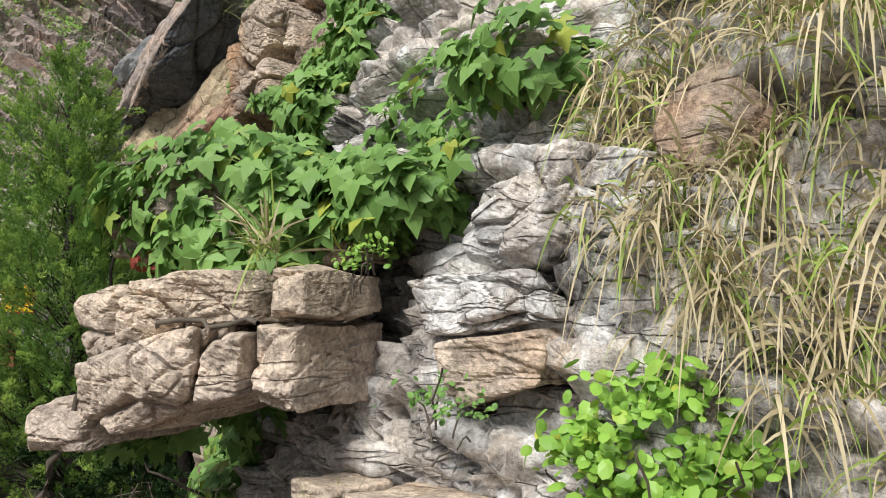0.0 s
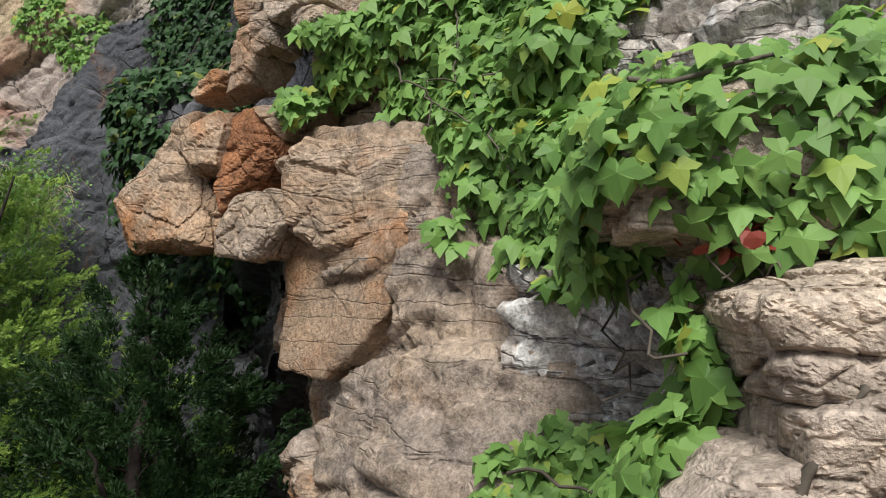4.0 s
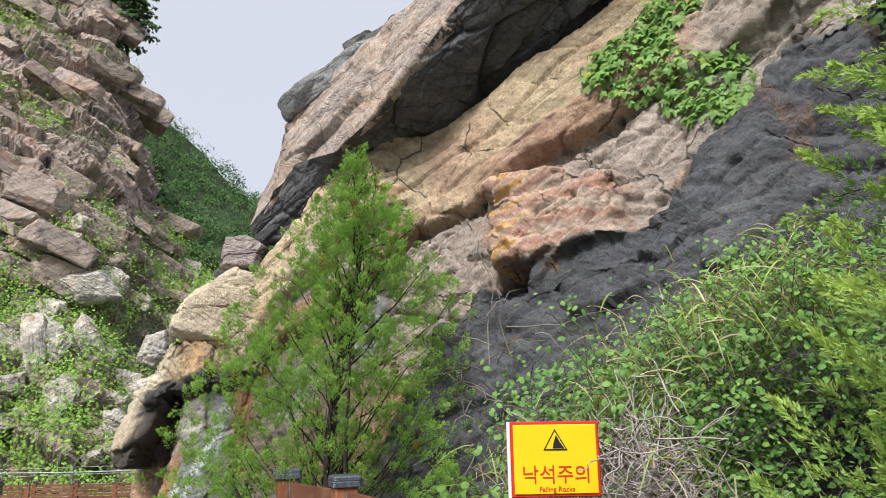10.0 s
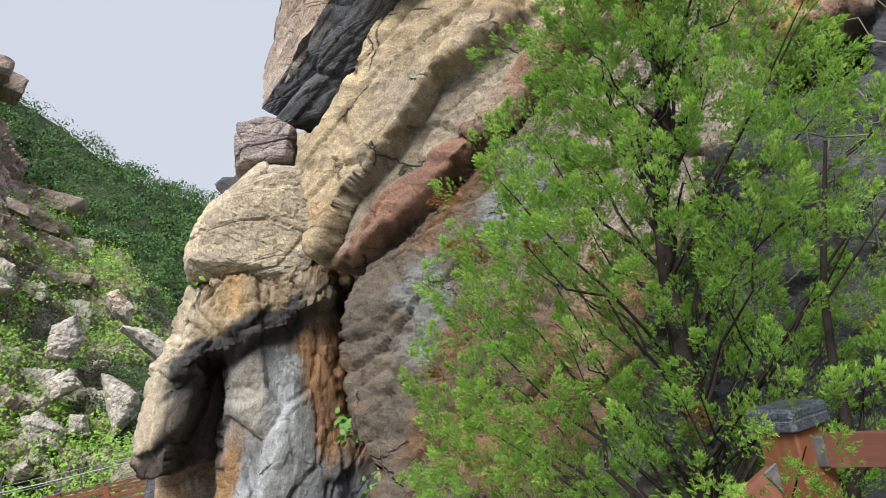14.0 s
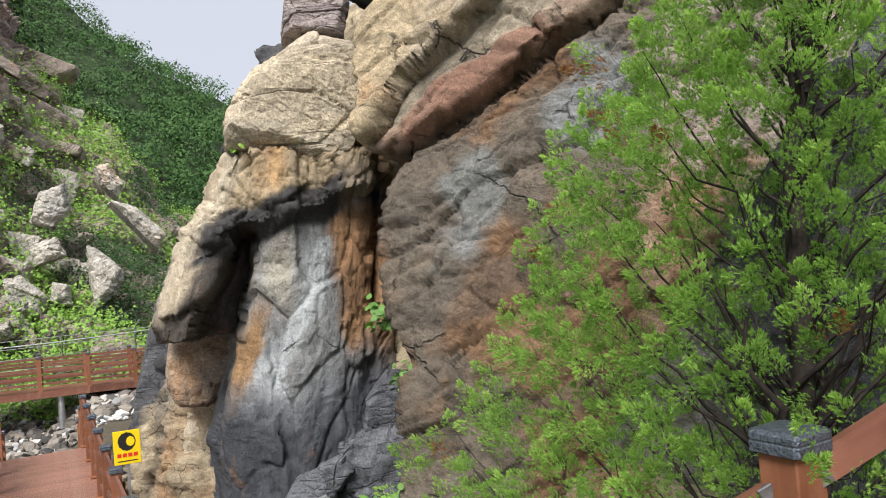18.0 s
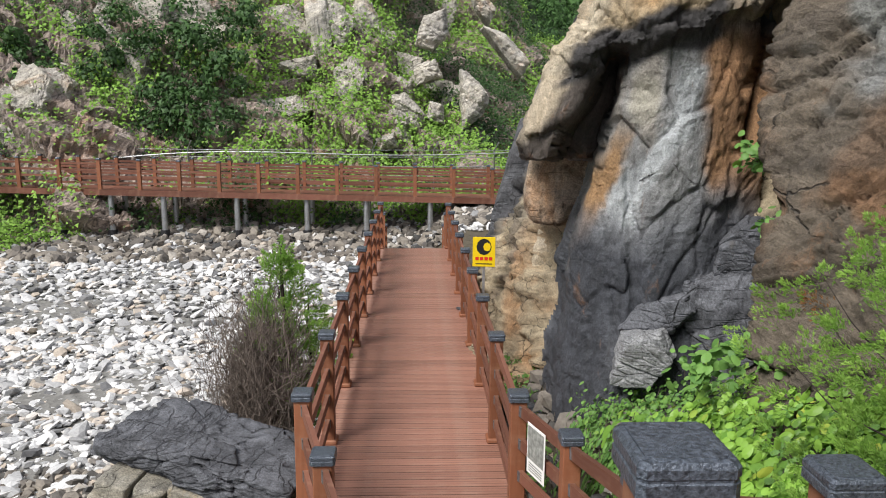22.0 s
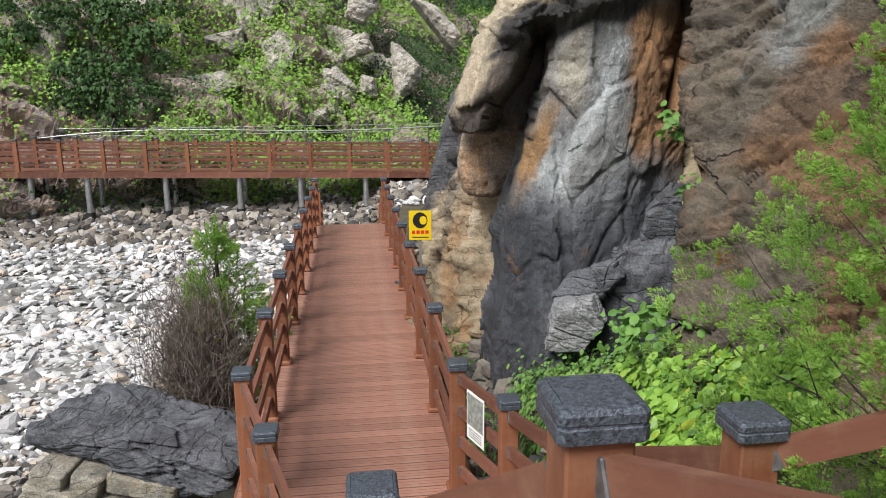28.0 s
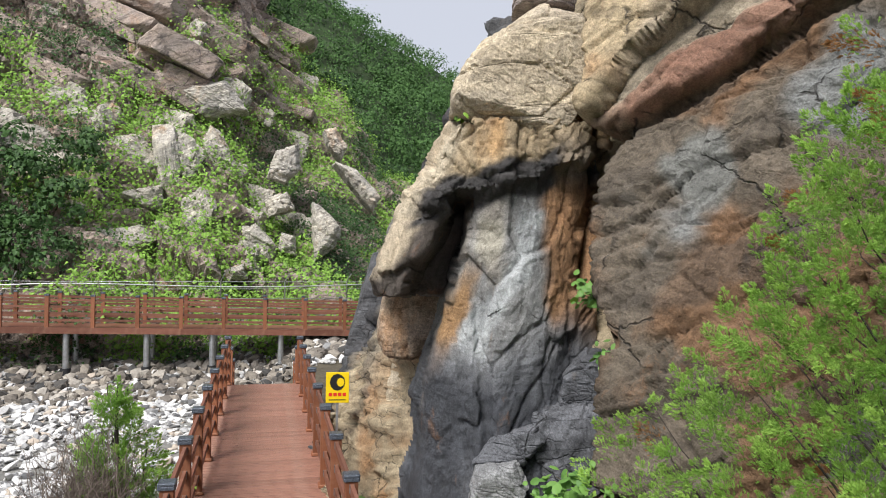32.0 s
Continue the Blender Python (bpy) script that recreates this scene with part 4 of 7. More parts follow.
# blocks that stand out of the walls: wall, rock, what it is, how far out, thickness, outline along the wall and up
START = ((5.0, -8.6, 0), (.735, -.678, 0))
SEEP = ((5.95, -9.14, 0), (.571, -.821, 0))
MID_FRAME = ((5.4, -5.6, 0), (.40, -.9165, 0))
PILLAR = ((2.0, 6.0, 0), (.962, -.272, 0))
BLOCKS = [
    (START, M_PALE, "rounded tan overhanging rock slab with cracked ledges", 0.02, 0.5, [(-0.1, 3.16), (-0.08, 3.19), (0.07, 3.21), (0.22, 3.25), (0.29, 3.25), (0.27, 3.13), (0.19, 3.09), (0.0, 3.02), (-0.06, 3.04)]),
    (START, M_PALE, "rounded yellowish end of the overhanging slab", 0.0, 0.5, [(0.29, 3.25), (0.4, 3.25), (0.45, 3.2), (0.46, 3.13), (0.27, 3.12)]),
    (START, M_PALE, "pale knob of rock beside the slab", -0.06, 0.35, [(0.51, 3.25), (0.59, 3.24), (0.6, 3.15), (0.51, 3.14)]),
    (START, M_PALE, "pale jutting rock slab with a shadowed underside", 0.06, 0.55, [(-0.04, 3.01), (0.12, 3.02), (0.27, 3.1), (0.39, 3.12), (0.34, 2.93), (0.09, 2.86), (-0.04, 2.89)]),
    (START, M_PALE, "pale jointed middle of the jutting slab", 0.04, 0.5, [(0.37, 3.08), (0.42, 3.11), (0.49, 3.11), (0.47, 2.96), (0.43, 2.96), (0.35, 2.93)]),
    (START, M_PALE, "squared pale end of the jutting slab", 0.0, 0.45, [(0.49, 3.13), (0.59, 3.12), (0.59, 2.93), (0.48, 2.95)]),
    (START, M_PALE, "split tan ledge under the slabs", 0.05, 0.45, [(-0.25, 2.85), (-0.15, 2.93), (-0.06, 2.94), (-0.03, 2.88), (-0.03, 2.8), (-0.25, 2.78)]),
    (SEEP, M_PALE, "yellowish jutting block in the seeping face", 0.1, 0.3, [(-0.2, 3.08), (0.07, 3.12), (0.11, 3.08), (0.09, 3.0), (-0.14, 2.93)]),
    (SEEP, M_NEAR, "pale worn block above the seeping ledge", 0.0, 0.3, [(-0.15, 3.38), (0.06, 3.51), (0.24, 3.48), (0.26, 3.34), (-0.02, 3.27), (-0.13, 3.29)]),
    (SEEP, M_NEAR, "pale ledge above the jutting block", 0.05, 0.3, [(-0.3, 3.22), (0.03, 3.25), (0.09, 3.14), (-0.23, 3.11)]),
    (SEEP, M_TAN, "rounded tan boulder wedged on the slab", 0.02, 0.2, [(-0.59, 3.48), (-0.53, 3.51), (-0.38, 3.47), (-0.39, 3.39), (-0.51, 3.38)]),
    (SEEP, M_TAN, "brown rounded boulder under the ivy", 0.06, 0.2, [(-0.74, 3.39), (-0.66, 3.41), (-0.53, 3.38), (-0.53, 3.28), (-0.61, 3.27)]),
    (SEEP, M_TAN, "grey jointed rock beside the hanging grass", -0.1, 0.3, [(0.26, 3.6), (0.39, 3.69), (0.51, 3.54), (0.5, 3.44), (0.37, 3.41), (0.26, 3.45)]),
    (SEEP, M_NEAR, "grey rock over the ivy", -0.1, 0.3, [(-0.24, 3.82), (-0.1, 3.89), (0.0, 3.81), (-0.05, 3.74), (-0.18, 3.77)]),
    (MID_FRAME, M_GREY, "blue-grey weathered cap rock with a rusty band", -0.05, 0.7, [(-0.17, 5.69), (0.08, 5.85), (0.35, 5.88), (0.99, 5.56), (0.9, 5.25), (0.57, 5.27), (0.27, 5.22), (-0.15, 5.25)]),
    (MID_FRAME, M_TAN, "rust-brown broken band under the grey cap", 0.0, 0.5, [(-0.14, 5.65), (0.3, 5.56), (0.37, 5.41), (0.3, 5.35), (-0.07, 5.44)]),
    (MID_FRAME, M_PALE, "pale angular jointed block", 0.12, 0.5, [(0.03, 5.09), (0.39, 5.13), (0.54, 5.0), (0.47, 4.81), (0.19, 4.7), (0.07, 4.77)]),
    (MID_FRAME, M_PALE, "pale upright block beside the crag", 0.0, 0.4, [(0.49, 4.99), (0.59, 4.97), (0.61, 4.77), (0.46, 4.79)]),
    (MID_FRAME, M_TAN, "tan split block on the crag edge", 0.14, 0.4, [(-0.04, 4.94), (0.03, 4.94), (0.13, 4.68), (0.08, 4.59), (-0.03, 4.57), (-0.07, 4.8)]),
    (MID_FRAME, M_PALE, "small pale cracked block", 0.16, 0.3, [(0.14, 4.65), (0.34, 4.66), (0.39, 4.58), (0.22, 4.52), (0.16, 4.56)]),
    (MID_FRAME, M_PALE, "small pale cracked block", 0.12, 0.3, [(0.32, 4.68), (0.47, 4.71), (0.5, 4.6), (0.35, 4.57)]),
    (MID_FRAME, M_TAN, "small brown wedge of rock", 0.18, 0.3, [(0.1, 4.57), (0.2, 4.58), (0.22, 4.41), (0.14, 4.38), (0.07, 4.49)]),
    (MID_FRAME, M_TAN, "small tan broken block", 0.12, 0.3, [(0.31, 4.57), (0.51, 4.57), (0.54, 4.49), (0.33, 4.43)]),
    (MID_FRAME, M_TAN, "small tan broken block", 0.14, 0.3, [(-0.04, 4.56), (0.08, 4.56), (0.13, 4.38), (0.04, 4.24), (-0.16, 4.22), (-0.08, 4.4)]),
    (MID_FRAME, M_RUST, "pale weathered block beside the rusty plate", 0.15, 0.4, [(-0.47, 3.96), (-0.41, 4.05), (-0.17, 4.15), (-0.13, 4.06), (-0.17, 3.84), (-0.37, 3.83)]),
    (MID_FRAME, M_FIN, "deep rust-red leaning rock plate", 0.12, 0.35, [(-0.16, 4.1), (-0.0, 4.16), (0.22, 3.93), (0.19, 3.86), (0.04, 3.73), (-0.17, 3.61), (-0.22, 3.83)]),
    (MID_FRAME, M_RUST, "tan and rust triangular block", 0.1, 0.4, [(0.0, 4.16), (0.32, 4.14), (0.28, 4.01), (0.22, 3.94)]),
    (MID_FRAME, M_RUST, "large rusty tan boulder below the ivy", 0.2, 0.7, [(0.21, 3.85), (0.36, 3.97), (0.63, 3.89), (0.93, 3.7), (1.06, 3.53), (0.99, 3.37), (0.53, 3.34), (0.25, 3.54)]),
    (MID_FRAME, M_TAN, "tan rock at the foot of the rusty plate", 0.25, 0.5, [(-0.07, 3.55), (0.02, 3.67), (0.27, 3.7), (0.34, 3.54), (0.17, 3.37), (-0.06, 3.4)]),
    (MID_FRAME, M_RUST, "tan jointed rock leaning under the ivy", 0.1, 0.5, [(-1.05, 3.74), (-0.71, 4.04), (-0.48, 3.91), (-0.28, 3.71), (-0.28, 3.46), (-0.92, 3.45)]),
    (MID_FRAME, M_RUST, "pale grey block in the ivy", -0.1, 0.3, [(-0.72, 4.22), (-0.57, 4.25), (-0.55, 4.11), (-0.7, 4.01), (-0.91, 3.93), (-0.97, 3.99)]),
    (MID_FRAME, M_RUST, "reddish brown flat rock", 0.0, 0.3, [(-0.54, 4.32), (-0.33, 4.42), (-0.2, 4.37), (-0.24, 4.31), (-0.48, 4.26)]),
    (MID_FRAME, M_TAN, "tan undercut boulder near the rim", -0.05, 0.6, [(1.18, 5.21), (1.3, 5.29), (1.56, 5.09), (1.56, 4.92), (1.46, 4.88), (1.25, 4.97)]),
    (MID_FRAME, M_TAN, "tan block under the boulder", -0.02, 0.4, [(1.02, 4.98), (1.13, 5.12), (1.24, 4.98), (1.19, 4.88)]),
    (MID_FRAME, M_PALE, "pale pink upright slab at the rim", -0.1, 0.4, [(0.95, 5.34), (1.09, 5.61), (1.23, 5.45), (1.1, 5.27)]),
    (MID_FRAME, M_PALE, "pale weathered slab at the rim", -0.2, 0.5, [(1.58, 5.14), (1.79, 4.96), (1.81, 4.86), (1.57, 4.98)]),
    (PILLAR, M_BLOCK, "large pale yellow block perched on the head", 0.4, 1.0, [(-0.4, 4.53), (-0.34, 4.82), (-0.1, 5.19), (0.42, 5.51), (0.85, 5.4), (0.83, 4.89), (0.73, 4.49), (0.56, 4.37), (-0.05, 4.54)]),
    (PILLAR, M_SLAB, "striped purple-grey slab balanced on the block", 0.2, 0.7, [(0.21, 5.84), (0.26, 5.99), (0.55, 6.01), (0.82, 5.85), (0.74, 5.51), (0.4, 5.58), (0.18, 5.54)]),
    (PILLAR, M_GREY, "rounded grey boulder at the foot of the column", 0.6, 0.6, [(-0.18, 1.0), (-0.1, 1.44), (0.25, 1.54), (0.37, 1.3), (0.15, 1.0)]),
    (PILLAR, M_CHAR, "charcoal ledge sloping to the foot of the column", 0.42, 0.6, [(-0.13, 1.45), (0.08, 1.72), (0.44, 1.81), (0.52, 1.68), (0.32, 1.45), (-0.04, 1.40)]),
    (PILLAR, M_CHAR, "dark squared block beside the fissure", 0.3, 0.6, [(0.65, 2.21), (0.9, 2.44), (1.06, 2.46), (1.16, 2.17), (1.12, 1.82), (0.73, 1.71), (0.63, 1.91)]),
    (MID_FRAME, M_CHAR, "dark rock behind the ivy curtain", -0.6, 0.5, [(-0.6, 3.6), (0.1, 3.6), (0.1, 5.6), (-0.2, 5.9), (-0.5, 5.6)]),
    (SEEP, M_PALE, "pale grey block at the foot of the face", 0.3, 0.4, [(0.27, 2.72), (0.28, 2.79), (0.31, 2.82), (0.4, 2.84), (0.42, 2.74)]),
]
for i, (wall, mt, lab, out, thick, corners) in enumerate(BLOCKS):
    big = max(abs(corners[0][0] - c[0]) for c in corners) > .35
    tagged(outline_block("rock_slab" if wall is START else "rock_block", mt, wall[0], wall[1], corners, out, thick, 820 + i, n=46 if big else 24, rough=.014,
                         beds=BEDS_FLAT, relief=dict(size=(.8, .7, .34), blocky=.012, crack=.03, grain=.012, layer=.3) if wall is PILLAR else dict(size=(.30, .34, .24), blocky=.016, crack=.03, grain=.014, layer=.2) if big else dict(size=(.3, .3, .15), blocky=.012, crack=.012, grain=.006)), lab, "rock")
# the pillar at the end of the cliff
PU, PZ = np.meshgrid(np.linspace(-1.7, 1.5, 190), np.linspace(-.3, 4.75, 270), indexing="ij")


jit = .06 * fbm(np.stack([PU * 2.2, PZ * 2.2, PU * 0], -1), 3, 15)
left_edge = np.interp(PZ, [-.3, 1.0, 2.14, 2.8, 3.47], [-.85, -.78, -.60, -.40, -.22])
lip = np.interp(PU, [-1.2, -.73, -.54, -.2, .14, .43, .75, 1.2], [3.5, 3.59, 3.66, 3.78, 3.9, 3.86, 4.1, 4.35]) + jit
outer = np.interp(PZ, [2.8, 3.03, 3.53, 3.86, 4.19, 4.57, 4.75], [-1.10, -1.13, -.93, -.78, -.63, -.43, -.36]) + .6 * jit
brow_right = -.38 - (3.72 - PZ) * .46 + jit
depth = np.full_like(PU, -1.0)
col = .26 - .5 * ((PU - .2) / .75) ** 2 + np.clip(2.5 - PZ, 0, 3) * .10 + .03 * np.cos((PU + .02) * 11 + .9 * np.sin(PZ * 2.3)) * inside(2.7 - PZ, .5) - .12 * np.exp(-((PU + .08 + .1 * (PZ - 2.5)) / .05) ** 2) * inside(3.0 - PZ, .3)
w_col = inside(PU - left_edge - jit, .10)
depth = depth * (1 - w_col) + col * w_col
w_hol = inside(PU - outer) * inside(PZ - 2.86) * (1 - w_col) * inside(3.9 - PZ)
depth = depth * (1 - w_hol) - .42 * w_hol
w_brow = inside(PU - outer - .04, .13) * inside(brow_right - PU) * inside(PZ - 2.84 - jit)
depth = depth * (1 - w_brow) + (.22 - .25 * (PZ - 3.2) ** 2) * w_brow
w_head = inside(PU - outer - .04, .13) * inside(PZ - lip)
depth = depth * (1 - w_head) + (.42 - .32 * ((PU - .1) / .95) ** 2 - .10 * (PZ - 3.9)) * w_head
crack = np.exp(-((PU - np.interp(PZ, [2.9, 3.24, 3.95, 4.5], [.82, .86, 1.0, .95])) / .05) ** 2) * inside(PZ - 2.95)
depth -= .5 * crack
depth -= .45 * inside(PZ - 4.5 - .05 * (PU - .2) - jit, .05)
depth -= inside(PU - 1.15, .15) * 1.2 * inside(PZ - 1.5, .8)
PP = np.stack([2.0 + .962 * PU - .272 * depth, 6.0 - .272 * PU - .962 * depth, PZ], -1)
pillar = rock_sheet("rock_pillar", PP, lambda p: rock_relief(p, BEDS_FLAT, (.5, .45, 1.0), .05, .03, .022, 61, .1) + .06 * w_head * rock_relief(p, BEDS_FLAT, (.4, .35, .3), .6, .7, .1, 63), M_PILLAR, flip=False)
pj = .10 * fbm(PP * 1.5, 5, 71)
pk = .10 * fbm(PP * np.array((2.6, 2.6, .9)), 5, 72)
mc = np.broadcast_to(np.array((.225, .228, .228)), PP.shape).copy()
mc = blend(mc, smooth(.0, .1, pk), (.31, .285, .25))
rusty = inside(PU - .48 + pj, .08) * inside(PZ - 2.45 + 2 * pj, .25) * inside(4.0 - PZ, .15)
mc = blend(mc, rusty, (.33, .19, .10))
mc = blend(mc, rusty * smooth(.02, .08, pk), (.17, .12, .09))
mc = blend(mc, .9 * inside(.10 - np.abs(PU - left_edge - .12) + pj, .05) * inside(PZ - 1.9, .2) * inside(3.1 - PZ, .2), (.36, .21, .095))
vein = np.interp(PZ, [2.3, 2.65, 3.0, 3.2, 3.65], [-.22, -.12, .18, .30, .38])
mc = blend(mc, inside(.13 - np.abs(PU - vein) + .9 * pj, .05) * inside(PZ - 2.35 + pj, .12) * inside(3.68 - PZ, .05), (.40, .42, .43))
mc = blend(mc, .8 * inside(.13 - np.hypot(PU - .02, (PZ - 3.4) * .6) + pj, .05), (.36, .34, .28))
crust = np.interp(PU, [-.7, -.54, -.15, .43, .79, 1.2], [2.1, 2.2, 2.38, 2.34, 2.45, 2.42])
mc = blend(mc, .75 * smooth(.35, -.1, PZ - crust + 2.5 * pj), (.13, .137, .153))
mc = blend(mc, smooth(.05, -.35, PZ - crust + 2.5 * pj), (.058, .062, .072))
# painted sheen: paler blue-grey patches on the black foot
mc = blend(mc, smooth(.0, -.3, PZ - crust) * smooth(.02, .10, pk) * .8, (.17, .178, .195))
# hollow beside the column: its shade is put into the colour
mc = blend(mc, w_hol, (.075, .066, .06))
# brow darker as well, with a paler left edge
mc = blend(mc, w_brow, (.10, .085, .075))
mc = blend(mc, w_brow * inside(outer + .24 + pj - PU, .05) * inside(PZ - 3.0 - .5 * (PU - outer), .08), (.50, .42, .31))
mc = blend(mc, w_head, (.40, .315, .205))
mc = blend(mc, w_head * smooth(.0, .08, pk) * .9, (.40, .25, .12))
mc = blend(mc, w_head * inside(outer + .22 + pj - PU, .08), (.52, .45, .34))
mc = blend(mc, w_head * inside(PU - .55, .1) * inside(4.35 - PZ, .2), (.27, .22, .165))
# darker strip along the lower lip of the head
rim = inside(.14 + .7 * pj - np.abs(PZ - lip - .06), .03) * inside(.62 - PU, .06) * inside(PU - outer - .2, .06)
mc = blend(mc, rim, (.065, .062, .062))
paint_mineral_and_shade(pillar, mc)
bare = (np.maximum(np.maximum(w_col, w_hol), np.maximum(w_brow, w_head)) < .02)
bm = bmesh.new()
bm.from_mesh(pillar.data)
bm.faces.ensure_lookup_table()
bmesh.ops.delete(bm, geom=[bm.faces[i] for i in np.where((bare[:-1, :-1] & bare[1:, 1:]).ravel())[0]], context='FACES')
bm.to_mesh(pillar.data)
bm.free()
tagged(pillar, "grey rock column under an overhanging tan head, its hollow painted dark for shade", "rock")
rock("rock_lobe", "rounded charcoal rock beside the fissure", M_CHAR, (2.82, 5.75, 1.35), (.36, .42, .95), -30, 0, -4, 65, cuts=12, n=50, sharp=12, beds=BEDS_FLAT, relief=dict(size=(.42, .4, .5), blocky=.075, crack=.06, grain=.02))
rock("rock_lobe", "charcoal ledge at the foot of the column", M_BLACK, (2.85, 4.85, .85), (.5, .36, .36), -30, 0, 10, 67, n=40, beds=BEDS_FLAT, relief=MID)
rock("rock_block", "black rock behind the balanced slab", M_BLACK, (2.75, 6.9, 5.3), (.45, .5, .45), -30, 0, 0, 77, n=34, beds=BEDS_FLAT, relief=MID)
rock("rock_tower", "yellow fissured rock at the foot of the pillar", M_BLOCK, (2.12, 9.1, 1.35), (.55, .75, 1.25), -12, 0, 6, 81, cuts=12, n=56, beds=BEDS_FLAT, relief=MID)
rock("rock_tower", "black jagged rock edge beside the walkway", M_BLACK, (2.0, 11.6, 1.9), (.6, .9, 1.6), -8, 0, 14, 82, cuts=12, n=50, beds=BEDS_FLAT, relief=MID)
rock("rock_tower", "tan leaning rock behind the pillar", M_TAN, (1.85, 8.3, 3.1), (.38, .9, 1.1), -10, 0, 10, 83, n=44, beds=BEDS_FLAT, relief=MID)
# layered stack beside the walkway
M_STACK = rock_material("stack_rock", (0.31, 0.28, 0.22), (0.23, 0.22, 0.19), (0.40, 0.29, 0.14), (0.09, 0.085, 0.08), (0, 9, 0), 0.57, 0.58, 1.4, 0.4)
BEDS_STACK = bed_axes((0.95, 0.25, -0.16), (0.15, -0.1, 0.97))
stack = tagged(empty("rock_stack"), "layered pale grey sea stack of jointed beds", "rock")
rb = np.random.RandomState(12)
core = rock_block("core", M_BLACK, (.80, .55, 1.3), at_dir((-2.05, 6.75, -1.85), -8, 16, 5), 91, cuts=4, n=24, parent=stack)
zb, row = -.22, 0
while zb > -2.9:
    th = rb.choice([.09, .12, .15, .19, .25])
    out = rb.uniform(-.06, .05)
    x0 = -2.92 - .18 * math.sin(row * .28) + rb.uniform(-.1, .1)
    while x0 < -1.2:
        w = rb.uniform(.2, .34) if rb.rand() < .45 else rb.uniform(.36, .72)
        yy = 6.48 + .28 * (zb + .2) + out + rb.uniform(-.06, .05)
        rock_block("bed", M_STACK, (w / 2, .46, th / 2), at_dir((x0 + w / 2, yy + .1 * (x0 + 2.1), zb - th / 2 - .24 * (x0 + 2.1)), -8 + rb.uniform(-1.5, 1.5), 4 + rb.uniform(-1, 1), 13.5), 400 + row * 17 + int(abs(x0) * 10), cuts=1, n=14, sharp=24, rough=.014, parent=stack)
        x0 += w + .004
    zb -= th + .004
    row += 1
rock("rock_layer", "charcoal cap rock on the layered stack", M_CHAR, (-2.02, 6.62, -.06), (.98, .62, .22), -10, 4, 13, 92, cuts=9, n=60, sharp=26, beds=BEDS_STACK, relief=dict(size=(.5, .45, .22), blocky=.06, crack=.07, grain=.016))
rock("rock_boulder", "dark angular boulder on the shingle", M_BLACK, (-14.3, 19.6, -1.15), (.85, .7, .7), 35, 0, 15, 93, n=34, beds=BEDS_FLAT, relief=MID)
M_WEED = rock_material("weedy_rock", (0.38, 0.29, 0.15), (0.26, 0.22, 0.14), (0.44, 0.30, 0.10), (0.06, 0.055, 0.04), (0, 9, 0), 0.54, 0.56, 1.6, 0.4)
for i, (bx, by, bz, bs, mt) in enumerate(((-4.4, 5.85, -2.02, .30, M_WEED), (-3.85, 5.75, -2.05, .26, M_WEED), (-3.65, 4.85, -1.98, .30, M_WEED), (-4.5, 5.4, -2.1, .28, M_WEED), (-3.5, 5.25, -2.0, .34, M_WEED), (-4.1, 4.95, -2.05, .2, M_BLACK), (-3.05, 4.85, -2.0, .4, M_STACK), (-2.6, 4.9, -2.2, .35, M_STACK), (-6.3, 6.5, -2.15, .3, M_BLACK), (-4.15, 5.2, -2.15, .2, M_PALE), (-6.5, 8.5, -2.05, .22, M_WEED), (-7.4, 8.8, -2.05, .25, M_WEED), (-5.6, 7.9, -2.1, .2, M_WEED), (-3.2, 5.6, -2.05, .3, M_STACK), (-1.5, 5.0, -2.3, .25, M_GREY), (-1.9, 4.9, -2.3, .22, M_PALE))):
    rock("rock_boulder", "ochre weed-stained boulder at the water's edge", mt, (bx, by, bz), (bs, bs * .8, bs * .65), i * 37, 0, 0, 200 + i, n=26, sharp=14, beds=BEDS_FLAT, relief=MID)

# ---- far hillside and forest ----
az, hv = np.meshgrid(np.radians(np.linspace(52, -28, 420)), np.linspace(0, 1, 300), indexing="ij")
top = np.interp(np.degrees(az), [-28, -14, -9, -6.9, -4.7, -3, -0.5, 1.2, 3, 5, 9, 16, 30, 52], [4.5, 5, 9.2, 12.6, 16.8, 18, 21, 26, 34, 39, 41, 40, 36, 30])
rr = np.interp(hv, [0, .1, .4, .55, 1], [30.5, 32, 43, 47, 62])
zz = np.interp(hv, [0, .1, .4, .55, 1], [-.06, .0, .30, .46, 1.0])
zz = -1.2 + (top + 1.2) * zz + 1.0 * np.clip(hv * 8, 0, 1) * fbm(np.stack([az * 14, hv * 5, az * 0], -1), 3, 61)
FP = np.stack([-np.sin(az) * rr, np.cos(az) * rr - 1.0, zz], -1)
BEDS_FAR = bed_axes((0.88, 0.0, -0.46), (0.46, 0.05, 0.88))
hillrock = rock_sheet("far_cliff", FP, lambda p: rock_relief(p, BEDS_FAR, (4.2, 3.0, 1.3), 0.75, 0.4, 0.06, 66, 1.3), M_PINK, flip=False)
hillrock.data.polygons.foreach_set("use_smooth", np.zeros(len(hillrock.data.polygons), bool))
tagged(hillrock, "far pinkish cliff and rocky slope above the beach", "cliff", kind="structure")
ha, hw = np.meshgrid(np.radians(np.linspace(70, -70, 160)), np.linspace(0, 1, 60), indexing="ij")
helev = 16.5 + np.clip(np.degrees(ha) + 9, -30, 20) * 0.62
hr = 75 + 75 * hw
hz = 2 + hw * (np.tan(np.radians(helev)) * 150) + 2.5 * fbm(np.stack([ha * 9, hw * 4, ha * 0], -1), 4, 71)
M_FORESTSOIL = plain("forest_floor", (0.03, 0.05, 0.02), 0.95, var=0.5, scale=0.5, local=False)
